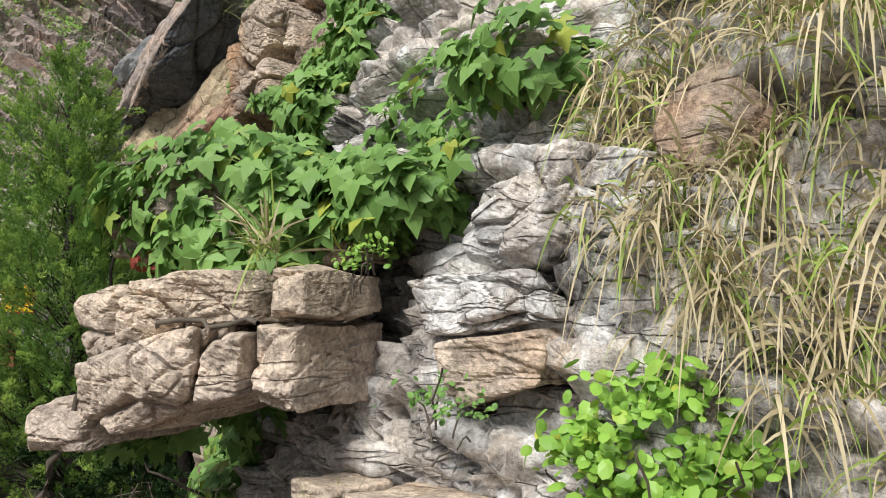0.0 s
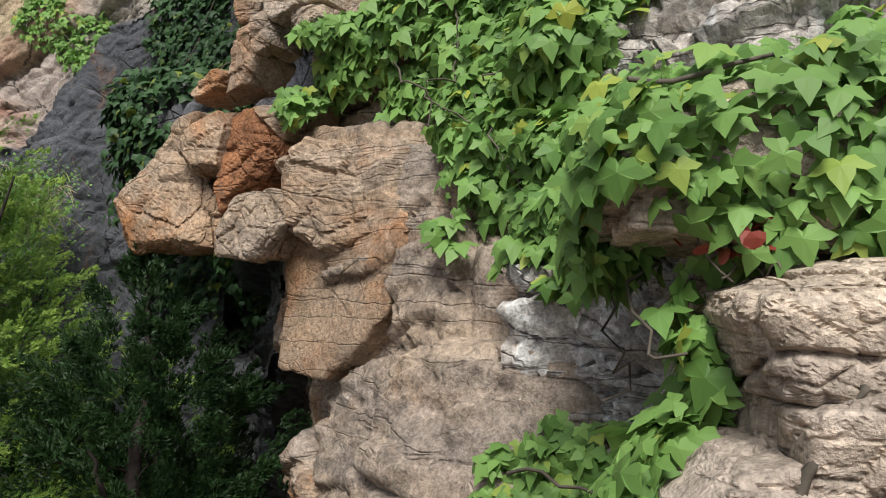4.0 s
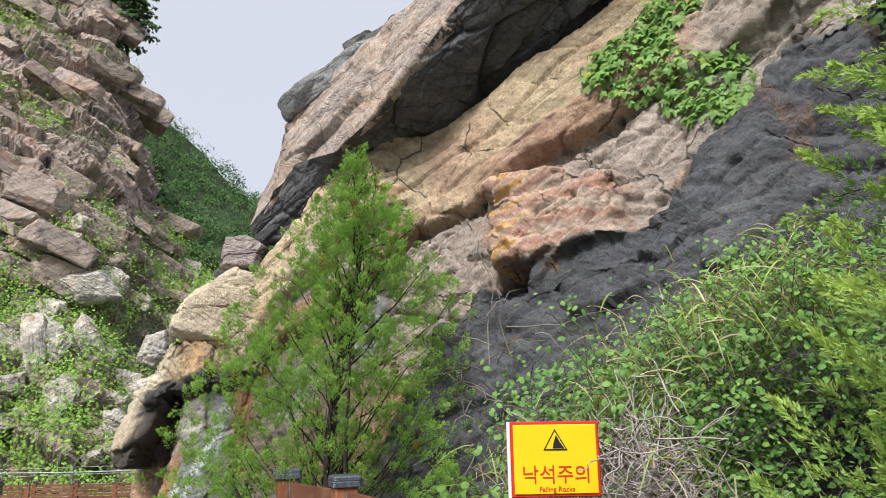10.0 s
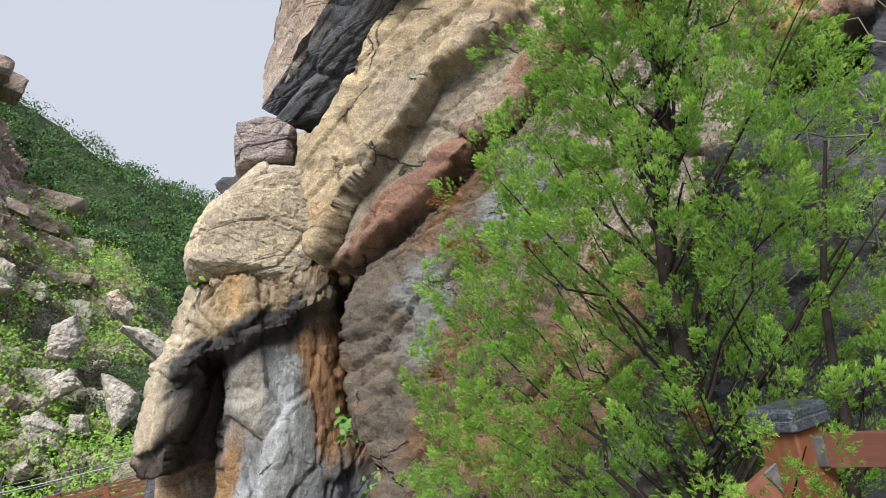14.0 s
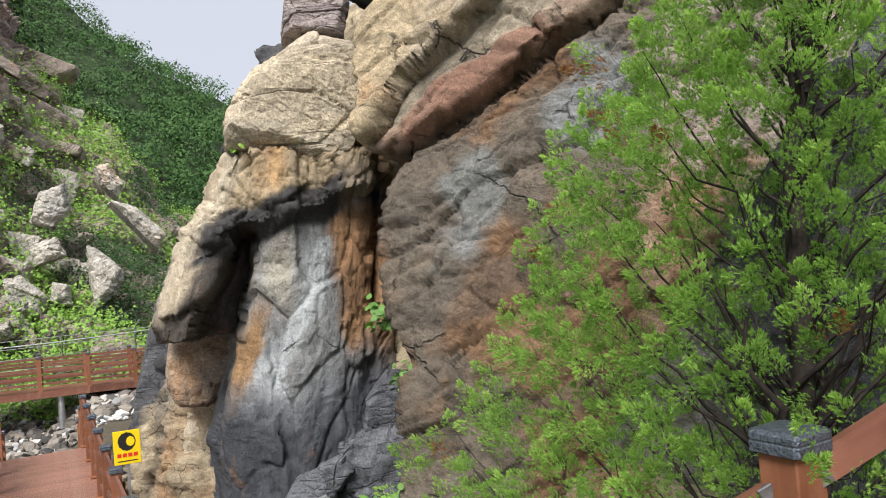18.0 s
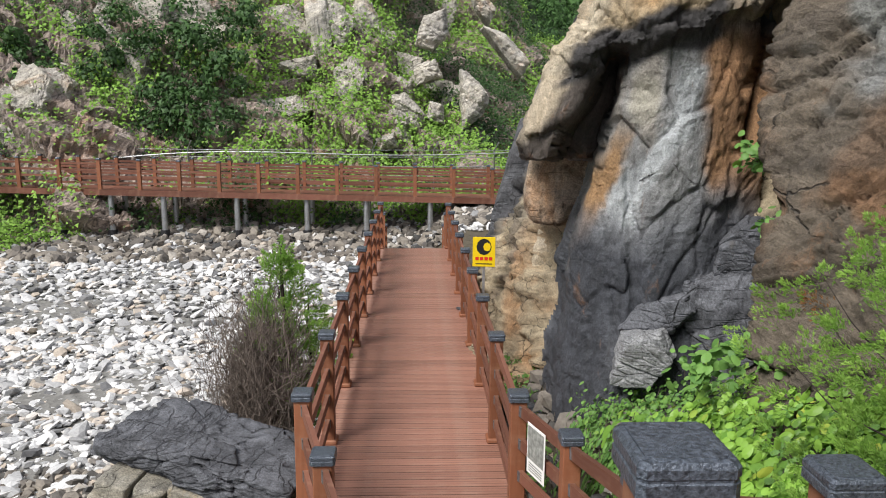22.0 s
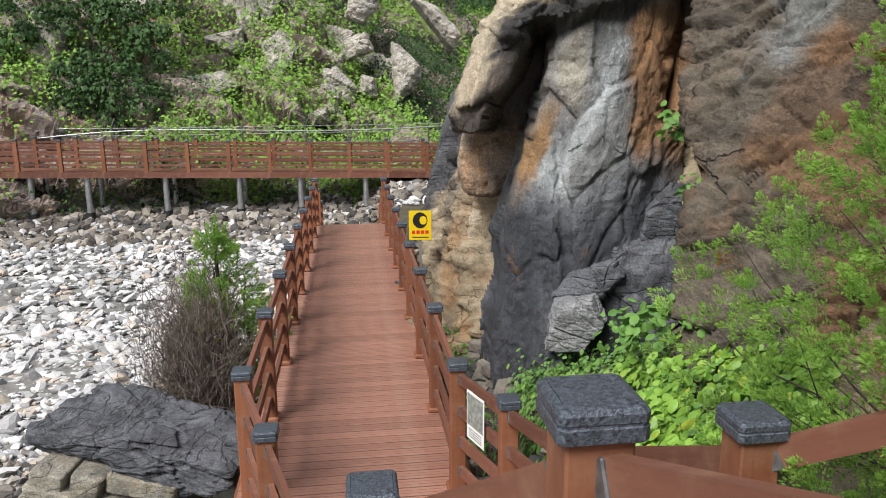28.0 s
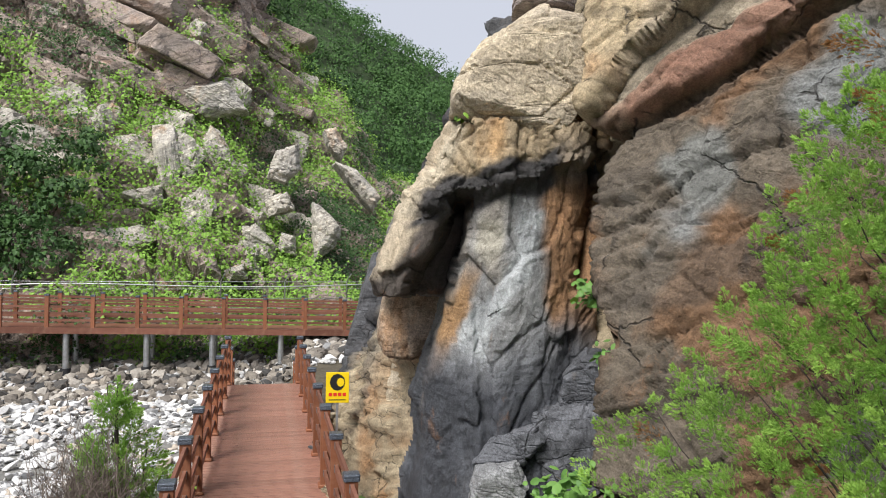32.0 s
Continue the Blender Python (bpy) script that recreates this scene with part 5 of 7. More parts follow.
hill = part("far_hill", mesh_np("far_hill", np.stack([-np.sin(ha) * hr, np.cos(ha) * hr, hz], -1).reshape(-1, 3), grid_faces(160, 60)), M_FORESTSOIL)
tagged(hill, "steep far hill under dense green forest", "hill", kind="structure")
ROCKS["far_hill"] = (np.stack([-np.sin(ha) * hr, np.cos(ha) * hr, hz], -1).reshape(-1, 3), None)

FAR_BLOCKS = [
    (38.5, "tall pointed pale rock spire", [(-3.5, 8.0), (-2.9, 9.6), (-2.4, 9.3), (-1.5, 7.3), (-2.0, 6.2), (-3.3, 6.7)]),
    (35.6, "pale tilted rock slab in the scrub", [(-4.0, 5.4), (-3.0, 6.1), (-2.4, 5.5), (-2.3, 4.7), (-3.3, 3.1), (-3.8, 3.7)]),
    (38.4, "brown angular boulder on the slope", [(-0.0, 7.0), (0.4, 8.3), (1.6, 8.8), (1.7, 7.5), (0.9, 6.7)]),
    (35.1, "pale upright rock in the green slope", [(2.2, 5.5), (2.9, 5.1), (3.6, 4.2), (3.3, 3.3), (2.3, 2.6)]),
    (37.5, "pale jointed blocks of the far crag", [(-8.0, 6.6), (-7.5, 8.6), (-6.2, 8.8), (-5.4, 7.9), (-5.0, 6.1), (-6.9, 5.9)]),
    (36.0, "pinkish jointed block of the far crag", [(-6.8, 5.7), (-4.8, 6.2), (-4.8, 5.0), (-5.7, 4.9), (-6.7, 5.5)]),
    (37.0, "long pale leaning slab of the far crag", [(-5.6, 9.2), (-4.6, 9.3), (-4.2, 8.0), (-4.5, 5.0), (-4.0, 3.4), (-4.9, 3.7), (-5.1, 6.1)]),
    (37.2, "grey bedded ledge of the far crag", [(-12.4, 8.6), (-10.7, 9.0), (-9.6, 8.3), (-9.2, 7.6), (-11.2, 7.1), (-12.3, 7.4)]),
    (37.0, "grey bedded ledge of the far crag", [(-9.6, 7.8), (-7.8, 7.3), (-8.0, 6.7), (-9.5, 7.1)]),
    (33.7, "tall grey slab on the far slope", [(-12.8, 6.7), (-12.0, 6.1), (-12.0, 4.8), (-12.9, 2.9), (-13.8, 3.1), (-13.4, 6.7)]),
    (34.6, "pale rock standing in the scrub", [(-1.1, 4.2), (-0.5, 4.4), (0.5, 3.3), (0.4, 2.5), (-1.0, 2.8)]),
    (34.6, "small pale rock in the scrub", [(0.7, 4.0), (1.4, 3.8), (1.4, 2.9), (0.6, 3.1)]),
    (36.3, "pale ledge in the scrub", [(-0.1, 5.6), (1.0, 6.1), (1.4, 5.2), (0.1, 4.8)]),
    (33.3, "small pale rock above the walkway", [(-1.8, 2.2), (-1.0, 2.5), (-0.8, 1.8), (-1.7, 1.7)]),
    (39.6, "grey rock on the skyline slope", [(3.0, 9.8), (3.6, 10.0), (4.3, 8.9), (4.0, 8.1), (3.3, 8.9)]),
    (37.1, "pale rocks beside the grassy slope", [(3.3, 7.8), (4.5, 7.4), (5.8, 6.0), (5.4, 5.2), (4.5, 6.3)]),
    (34.2, "pale rock standing in the scrub", [(-6.8, 4.0), (-5.5, 4.2), (-4.8, 3.5), (-5.9, 2.9), (-6.8, 3.4)]),
    (36.4, "grey crag above the crease", [(-13.7, 8.8), (-12.3, 8.5), (-12.2, 7.3), (-13.5, 7.0)]),
    (39.0, "pale crag high on the slope", [(-11.6, 9.6), (-9.4, 10.3), (-7.3, 10.2), (-7.8, 8.9), (-9.6, 8.6)]),
    (41.6, "pinkish bedded crag above the scrub", [(-5.0, 11.9), (-2.3, 12.6), (-1.1, 11.0), (-3.4, 10.4)]),
]
for i, (depth, lab, corners) in enumerate(FAR_BLOCKS):
    o = tagged(outline_block("rock_outcrop", M_SCREE, (0, depth, 0), (1, 0, 0), corners, 0, 2.4, 880 + i, .8, 26, 70, .05, BEDS_FAR, dict(size=(1.5, 1.2, .4), blocky=.05, crack=.07, grain=.02, layer=1.0)), lab, "rock")
    o["group"] = "outcrops on the far slope"
oc = np.random.RandomState(8)
fq, fn = ROCKS["far_cliff"]
low = np.where((fq[:, 2] > 2.2) & (fq[:, 2] < 17) & (fq[:, 0] > -30) & (fq[:, 0] < 3))[0]
for i in oc.choice(low, 90):
    s = .4 + .8 * oc.rand() ** 1.5
    o = rock("rock_outcrop", "pale angular rock outcrop rising from the far scrub", M_SCREE, fq[i] - fn[i] * .35 * s, (s * .9, s * .7, s * oc.uniform(.8, 1.4)), oc.uniform(-30, 30), oc.uniform(-22, -5), oc.uniform(5, 20), 500 + i % 97, cuts=10, n=16, sharp=60, beds=BEDS_FAR, relief=dict(size=(.9, .8, .4), blocky=.10, crack=.1, grain=.03, layer=1.0), rough=.03)
    o.data.polygons.foreach_set("use_smooth", np.zeros(len(o.data.polygons), bool))
    o["group"] = "outcrops on the far slope"
tall = np.where((fq[:, 2] > 11) & (fq[:, 0] < 2) & (fq[:, 0] > -34))[0]
for i in oc.choice(tall, 150):
    s = oc.uniform(.6, 1.4)
    o = rock("rock_outcrop", "tilted jointed bed of pinkish rock on the far cliff", M_PINK, fq[i] + fn[i] * .1, (s * oc.uniform(1.2, 2.4), s * .9, s * oc.uniform(.35, .7)), oc.uniform(-25, 25), oc.uniform(-8, 8), oc.uniform(20, 32), 700 + i % 89, cuts=6, n=14, sharp=60, rough=.05)
    o.data.polygons.foreach_set("use_smooth", np.zeros(len(o.data.polygons), bool))
    o["group"] = "beds of the far cliff"

# ---- boardwalk ----
def box_mesh(name, sx, sy, sz, bevel=0.006, z0=None):
    bm = bmesh.new()
    bmesh.ops.create_cube(bm, size=1.0)
    bmesh.ops.scale(bm, vec=(sx, sy, sz), verts=bm.verts)
    if z0 is not None:
        bmesh.ops.translate(bm, vec=(0, 0, z0 + sz / 2), verts=bm.verts)
    if bevel:
        bmesh.ops.bevel(bm, geom=bm.edges[:], offset=bevel, segments=1, affect='EDGES')
    me = bpy.data.meshes.new(name)
    bm.to_mesh(me)
    bm.free()
    return me


def cap_mesh(w):
    bm = bmesh.new()
    h = w / 2
    rings = [(h * .95, 0), (h, .003), (h, .030), (h * .975, .033), (h * .975, .037), (h, .040), (h, .056), (h * .93, .066), (h * .82, .068), (h * .81, .066), (h * .80, .069), (h * .3, .071)]
    loops = []
    for r, z in rings:
        c = min(r * .16, .013)
        pts = []
        for sx, sy in ((1, 1), (-1, 1), (-1, -1), (1, -1)):
            a, b = (sx * r, sy * (r - c)), (sx * (r - c), sy * r)
            pts += [a, b] if sx * sy > 0 else [b, a]
        loops.append([bm.verts.new((x, y, z)) for x, y in pts])
    for a, b in zip(loops, loops[1:]):
        for i in range(8):
            bm.faces.new((a[i], a[(i + 1) % 8], b[(i + 1) % 8], b[i]))
    bm.faces.new(loops[-1])
    bm.faces.new(loops[0][::-1])
    bmesh.ops.recalc_face_normals(bm, faces=bm.faces[:])
    me = bpy.data.meshes.new("cap")
    bm.to_mesh(me)
    bm.free()
    me.materials.append(M_CAP)
    return me


POSTS = {}


def add_post(rail, x, y, top, base, w=0.125, capw=0.16):
    h = round(top - base - 0.06, 2)
    if (w, h) not in POSTS:
        POSTS[w, h] = box_mesh("post", w, w, h, 0.006, 0.0)
        POSTS[w, h].materials.append(M_POST)
    if ("cap", capw) not in POSTS:
        POSTS["cap", capw] = cap_mesh(capw)
        POSTS["foot", capw] = box_mesh("foot", w + .05, w + .05, .05, .012, 0.0)
        POSTS["foot", capw].materials.append(M_POST)
    p = part("post", POSTS[w, h], None, rail, loc=(x, y, base))
    part("cap", POSTS["cap", capw], None, p, "dark patterned cast-iron cap", loc=(0, 0, h))
    part("foot", POSTS["foot", capw], None, p, loc=(0, 0, 0.004))


BOARD = box_mesh("rail", 1, .036, .092, 0)
BOARD.materials.append(M_RAIL)
LUG = box_mesh("bracket", .05, .05, .09, .004)
LUG.materials.append(M_BRACKET)


def add_rails(rail, a, b, drops=(.13, .40, .67, .93), w=0.125, lugs=False):
    """Boards between two posts given as (x, y, top)."""
    a, b = Vector(a), Vector(b)
    d = b - a
    d2 = Vector((d.x, d.y, 0))
    a, b = a + d * (w * .5 / d2.length), b - d * (w * .5 / d2.length)
    m = (b - a)
    rot = Matrix((m.normalized(), Vector((-m.y, m.x, 0)).normalized(), m.normalized().cross(Vector((-m.y, m.x, 0)).normalized()))).transposed().to_4x4()
    for k in drops:
        c = (a + b) / 2 - Vector((0, 0, k))
        part("rail", BOARD, None, rail, loc=Matrix.Translation(c) @ rot @ Matrix.Diagonal((m.length, 1, 1, 1)))
        if lugs:
            for e in (a, b):
                part("bracket", LUG, None, rail, "dark iron rail bracket", loc=Matrix.Translation(e - Vector((0, 0, k))) @ rot)


def railing(label, posts, base, w=0.125, capw=0.16, drops=(.13, .40, .67, .93), lugs=True):
    """posts: rows of x, y, top, foot."""
    rail = tagged(empty("railing"), label, "railing", "boardwalk railings")
    for x, y, t, b in posts:
        add_post(rail, x, y, t, b, w, capw)
    for p, q in zip(posts, posts[1:]):
        add_rails(rail, p[:3], q[:3], drops, w, lugs)
    return rail


ys = [5.07 + 1.58 * k for k in range(9)]
railing("red-brown timber railing with dark caps along the footbridge", [(-.27, 3.02, 1.16, 0), (-.55, 4.02, 1.16, 0)] + [(-.84, y, 1.16, 0) for y in ys], 0)
railing("red-brown timber railing with dark caps on the cliff side", [(1.15, 3.0, 1.5, .2), (1.1, 4.33, 1.13, 0)] + [(.84, y, 1.14, 0) for y in ys], 0)
DZ = 1.93
stair_rail = railing("sloping timber stair railing with dark caps", [(.78, -.35, 3.14, DZ), (.47, .80, 2.72, 1.45), (.08, 1.77, 2.01, .75)], 0, .13, .17, (.16, .48, .8))
lower_rail = railing("timber stair railing descending below the juniper", [(2.0, .985, 2.80, 1.6), (1.27, 1.58, 2.27, 1.0), (1.17, 2.85, 1.62, .3)], 0, .13, .17, (.16, .48, .8))
add_rails(lower_rail, (2.38, .68, 3.10), (2.0, .985, 2.80), (.16, .48, .8), .13, True)
railing("timber railing of the upper deck on the cliff side", [(2.38, .68, 3.10, DZ), (2.60, -.07, 3.09, DZ), (2.81, -1.63, 3.07, DZ), (3.1, -2.75, 3.05, DZ), (3.35, -4.0, 3.03, DZ), (3.5, -5.3, 3.0, DZ), (3.55, -6.5, 2.98, DZ), (3.75, -7.7, 2.85, DZ - .1), (4.32, -8.85, 2.76, DZ - .2), (5.19, -9.70, 2.89, DZ - .2), (6.1, -10.6, 2.95, DZ - .1), (7.0, -11.6, 2.95, DZ - .1)], 0, .135, .17, (.13, .45, .78))
railing("timber railing of the upper deck on the sea side", [(-.85, .02, 3.1, DZ), (-.85, -1.1, 3.1, DZ), (-.75, -2.3, 3.1, DZ), (-.1, -4, 3.08, DZ), (.5, -5.8, 3.05, DZ), (1.3, -7.5, 3.0, DZ), (2.3, -9.0, 3.0, DZ), (3.4, -10.4, 2.98, DZ - .1), (4.6, -11.8, 2.95, DZ - .1), (5.8, -13, 2.95, DZ - .1)], 0, .135, .17, (.13, .45, .78))

add_rails(stair_rail, (.08, 1.77, 2.01), (-.27, 3.02, 1.16), (.16, .48, .8), .13, True)
# deck boards of the footbridge, laid crosswise
bridge = tagged(empty("boardwalk_deck"), "red-brown plank deck of the footbridge, wet in places", "boardwalk", kind="structure")
plank = box_mesh("plank", 1.96, .128, .03, .004)
plank.materials.append(M_DECK)
y = 2.2
while y < 17.75:
    if y < 5.05:
        lo = float(np.interp(y, [2.2, 3.02, 4.02, 5.05], [-.22, -.42, -.70, -.98]))
        cut = box_mesh("plank", 1.26 - lo, .128, .03, .004)
        cut.materials.append(M_DECK)
        part("plank", cut, None, bridge, loc=((1.26 + lo) / 2, y, -.015))
    else:
        part("plank", plank, None, bridge, loc=(0, y, -.015))
    y += .138
for sx in (-.985, .985):
    part("edge_beam", box_mesh("edge_beam", .05, 12.9, .18, .004), M_POST, bridge, loc=(sx, 11.3, -.11))
for x, yy in ((-.7, 3.2), (.7, 3.2), (-.7, 8), (.7, 8), (-.7, 12.5), (.7, 12.5), (-.7, 16.5), (.7, 16.5)):
    part("pile", box_mesh("pile", .14, .14, 2.6, .005), M_POST, bridge, loc=(x, yy, -1.45))

part("pile", box_mesh("pile", .09, .09, 2.4, .005), plain("rusty_steel", (0.30, 0.13, 0.04), .8, var=.5), bridge, "rusty orange steel pile", loc=(-.84, 4.7, -1.40))

# stair flight
stair = tagged(empty("stairs"), "timber stair flight with yellow nosings", "stairs", kind="structure")
bl, br, tl, tr = np.array((-.22, 2.85)), np.array((1.12, 2.85)), np.array((.72, -.28)), np.array((2.16, .55))
for i in range(10):
    k0, k1 = i / 10, (i + 1.12) / 10
    mid_l, mid_r = np.array((.12, 1.70)), np.array((1.30, 1.62))
    ed = lambda k: (((bl * (1 - 2.4 * k) + mid_l * 2.4 * k) if k < .4167 else (mid_l + (tl - mid_l) * (k - .4167) / .5833)), ((br * (1 - 2.4 * k) + mid_r * 2.4 * k) if k < .4167 else (mid_r + (tr - mid_r) * (k - .4167) / .5833)))
    (a, b), (c, d) = ed(k0), ed(min(k1, 1.05))
    z = DZ * (i + 1) / 10
    bm = bmesh.new()
    v = [bm.verts.new((*q, z - e)) for e in (0.0, .035) for q in (a, b, d, c)]
    for q in ((0, 1, 2, 3), (7, 6, 5, 4), (0, 4, 5, 1), (1, 5, 6, 2), (2, 6, 7, 3), (3, 7, 4, 0)):
        bm.faces.new([v[j] for j in q])
    tread = part("tread", bm, M_DECK, stair)
    for lo, hi in ((.08, .17), (.22, .31)):
        bm = bmesh.new()
        q = [a + (c - a) * lo, b + (d - b) * lo, b + (d - b) * hi, a + (c - a) * hi]
        v = [bm.verts.new((*p, z + e)) for e in (.006, .001) for p in q]
        for f in ((0, 1, 2, 3), (7, 6, 5, 4), (0, 4, 5, 1), (1, 5, 6, 2), (2, 6, 7, 3), (3, 7, 4, 0)):
            bm.faces.new([v[j] for j in f])
        part("nosing", bm, M_YELLOWP, tread, "yellow anti-slip strip")

# upper deck
upper = tagged(empty("boardwalk_deck"), "red-brown plank deck of the upper walkway", "boardwalk", kind="structure")
lft = np.array([(-.8, .05), (-.8, -.30), (-.75, -1.6), (-.35, -3.2), (.3, -5.2), (1.0, -7.0), (2.1, -8.8), (3.2, -10.3), (4.4, -11.7), (6.0, -13.2)])
rgt = np.array([(.72, .02), (2.3, .30), (2.6, -.9), (2.95, -2.3), (3.3, -4.2), (3.52, -5.9), (3.72, -7.7), (4.5, -9.1), (5.5, -10.1), (7.0, -11.6)])
for i in range(72):
    k = i / 8
    j = min(int(k), 8)
    fr = k - j
    pt = lambda A, e: A[j] + (A[j + 1] - A[j]) * min(fr + e, 1)
    a, b = pt(lft, 0), pt(rgt, 0)
    z = DZ - max(0, (k - 4)) * .05
    bm = bmesh.new()
    v = [bm.verts.new((*q, z - e)) for e, w in ((0.0, .1235), (.03, .1256)) for q in (a, b, pt(rgt, w), pt(lft, w))]
    for f in ((0, 1, 2, 3), (7, 6, 5, 4), (0, 4, 5, 1), (1, 5, 6, 2), (2, 6, 7, 3), (3, 7, 4, 0)):
        bm.faces.new([v[n] for n in f])
    part("plank", bm, M_DECK, upper)
for x, yy in ((.3, -.4), (2.2, .2), (-.3, -2), (2.6, -2), (.5, -5), (3.3, -5), (1.7, -8), (3.9, -8), (2.6, -11), (4.4, -11)):
    part("pile", box_mesh("pile", .15, .15, 4.2, .005), M_POST, upper, loc=(x, yy, -.2))

# far walkway across the beach
far = tagged(empty("far_walkway"), "distant red-brown timber walkway on steel legs", "boardwalk")
FAR_Y, X0, X1 = 28.0, -21.0, 7.0
zf = lambda x: 0.32 - 0.020 * (x + 7)
fpost = box_mesh("post", .13, .13, 1.12, 0, 0.0)
fpost.materials.append(M_POST)
x = X0
while x < X1:
    for yy in (FAR_Y, FAR_Y + 1.7):
        part("post", fpost, None, far, loc=(x, yy, zf(x)))
        part("cap", POSTS["cap", .16], None, far, loc=(x, yy, zf(x) + 1.12))
        for k in (.98, .74, .50, .26):
            part("rail", BOARD, None, far, loc=Matrix.Translation((x + .75, yy, zf(x + .75) + k)) @ Matrix.Rotation(.02, 4, 'Y') @ Matrix.Diagonal((1.5, 1, .9, 1)))
    part("fascia", BOARD, None, far, loc=Matrix.Translation((x + .75, FAR_Y - .08, zf(x + .75) - .1)) @ Matrix.Rotation(.02, 4, 'Y') @ Matrix.Diagonal((1.5, 1, 2.4, 1)))
    part("deck_panel", BOARD, None, far, loc=Matrix.Translation((x + .75, FAR_Y + .85, zf(x + .75) - .03)) @ Matrix.Rotation(.02, 4, 'Y') @ Matrix.Diagonal((1.5, 48, .4, 1)))
    x += 1.5
leg = bmesh.new()
bmesh.ops.create_cone(leg, cap_ends=True, segments=14, radius1=.11, radius2=.11, depth=2.3)
leg_me = bpy.data.meshes.new("leg")
leg.to_mesh(leg_me)
leg.free()
leg_me.materials.append(M_STEEL)
sock = bmesh.new()
bmesh.ops.create_cone(sock, cap_ends=True, segments=14, radius1=.2, radius2=.17, depth=.45)
sock_me = bpy.data.meshes.new("footing")
sock.to_mesh(sock_me)
sock.free()
sock_me.materials.append(M_PLASTIC)
for k, x in enumerate((-19.5, -16.8, -13.6, -11.7, -9.7, -6.9, -4.2, -1.9, .6)):
    for yy in (FAR_Y + .15, FAR_Y + 1.55):
        part("leg", leg_me, M_STEEL, far, loc=(x, yy, zf(x) - 1.28))
        part("footing", sock_me, M_PLASTIC, far, loc=(x, yy, -1.38))
# steps at the end of the footbridge
steps = tagged(empty("stairs"), "short timber steps down from the footbridge", "stairs", kind="structure")
for i in range(4):
    part("tread", box_mesh("tread", 1.5, .3, .04, .003), M_DECK, steps, loc=(0, 17.95 + i * .3, -.18 * (i + 1)))
railing("timber handrail of the short steps", [(-.84, 18.9, .75, -.75), (-.84, 20.2, .25, -1.2)], 0)
railing("timber handrail beside the short steps", [(.84, 18.9, .75, -.75), (.84, 20.2, .25, -1.2)], 0)

# ---- signs ----
def text_obj(name, s, size, mat, m, parent):
    cu = bpy.data.curves.new(name, 'FONT')
    cu.body, cu.size, cu.extrude, cu.align_x, cu.align_y = s, size, .001, 'CENTER', 'CENTER'
    ob = new(name, cu)
    bpy.context.view_layer.update()
    me = bpy.data.meshes.new_from_object(ob.evaluated_get(bpy.context.evaluated_depsgraph_get()))
    bpy.data.objects.remove(ob)
    return part(name, me, mat, parent, loc=m)


def board_mesh(w, h, t=.012):
    return box_mesh("board", w, t, h, .004)


def poly_mesh(name, pts, t=.002):
    bm = bmesh.new()
    f = bm.faces.new([bm.verts.new((x, 0, z)) for x, z in pts])
    bmesh.ops.recalc_face_normals(bm, faces=[f])
    r = bmesh.ops.extrude_face_region(bm, geom=[f])
    bmesh.ops.translate(bm, vec=(0, -t, 0), verts=[v for v in r["geom"] if isinstance(v, bmesh.types.BMVert)])
    bmesh.ops.recalc_face_normals(bm, faces=bm.faces[:])
    return bm


yawA = 18
signA = tagged(empty("warning_sign", Matrix.Translation((3.09, -1.74, 3.235)) @ Matrix.Rotation(radians(-yawA), 4, 'Z')), "yellow rockfall warning sign with red letters on the railing", "sign")
part("board", board_mesh(.37, .30), M_REDP, signA, "red-bordered board")
part("panel", box_mesh("panel", .345, .006, .275, .003), M_YELLOWP, signA, loc=(0, -.009, 0))
part("triangle", poly_mesh("triangle", [(-.05, .03), (.05, .03), (0, .115)]), M_BLACKP, signA, "black triangle outline", loc=(0, -.0125, 0.005))
part("triangle_field", poly_mesh("triangle_field", [(-.041, .035), (.041, .035), (0, .105)]), M_YELLOWP, signA, loc=(0, -.0135, 0.005))
part("pictogram", poly_mesh("pictogram", [(-.012, .037), (.036, .037), (.02, .062), (.004, .09), (-.004, .07)]), M_BLACKP, signA, "black falling-rock picture", loc=(0, -.0145, 0.005))
text_obj("caption", "Falling Rocks", .028, M_REDP, Matrix.Translation((0, -.0135, -.118)) @ Matrix.Rotation(radians(90), 4, 'X'), signA)
part("side_strip", box_mesh("side_strip", .012, .02, .30, .002), M_WHITEP, signA, "white folded edge", loc=(-.191, .002, 0))
text_obj("lettering", "낙석주의", .078, M_REDP, Matrix.Translation((0, -.0135, -.065)) @ Matrix.Rotation(radians(90), 4, 'X'), signA)
part("stem", box_mesh("stem", .03, .03, .9, .003), M_STEEL, signA, loc=(.05, .03, -.5))
signB = tagged(empty("warning_sign", Matrix.Translation((0.94, 9.2, 1.49)) @ Matrix.Rotation(radians(-6), 4, 'Z')), "yellow warning sign with black picture on a post", "sign")
part("board", board_mesh(.30, .40), M_YELLOWP, signB)
part("pictogram", poly_mesh("pictogram", [(-.10 + .10 * math.cos(a * .5236) + .1, .07 + .11 * math.sin(a * .5236)) for a in range(12)]), M_BLACKP, signB, "round black picture", loc=(-.0, -.007, 0))
part("spot", poly_mesh("spot", [(.04 + .05 * math.cos(a * .785), .07 + .06 * math.sin(a * .785)) for a in range(8)]), M_YELLOWP, signB, loc=(0, -.0095, 0))
for i in range(4):
    part("glyph_bar", box_mesh("glyph_bar", .045, .002, .045, 0), M_REDP, signB, loc=(-.09 + i * .06, -.008, -.09))
part("line_bar", box_mesh("line_bar", .22, .002, .012, 0), M_BLACKP, signB, loc=(0, -.008, -.16))
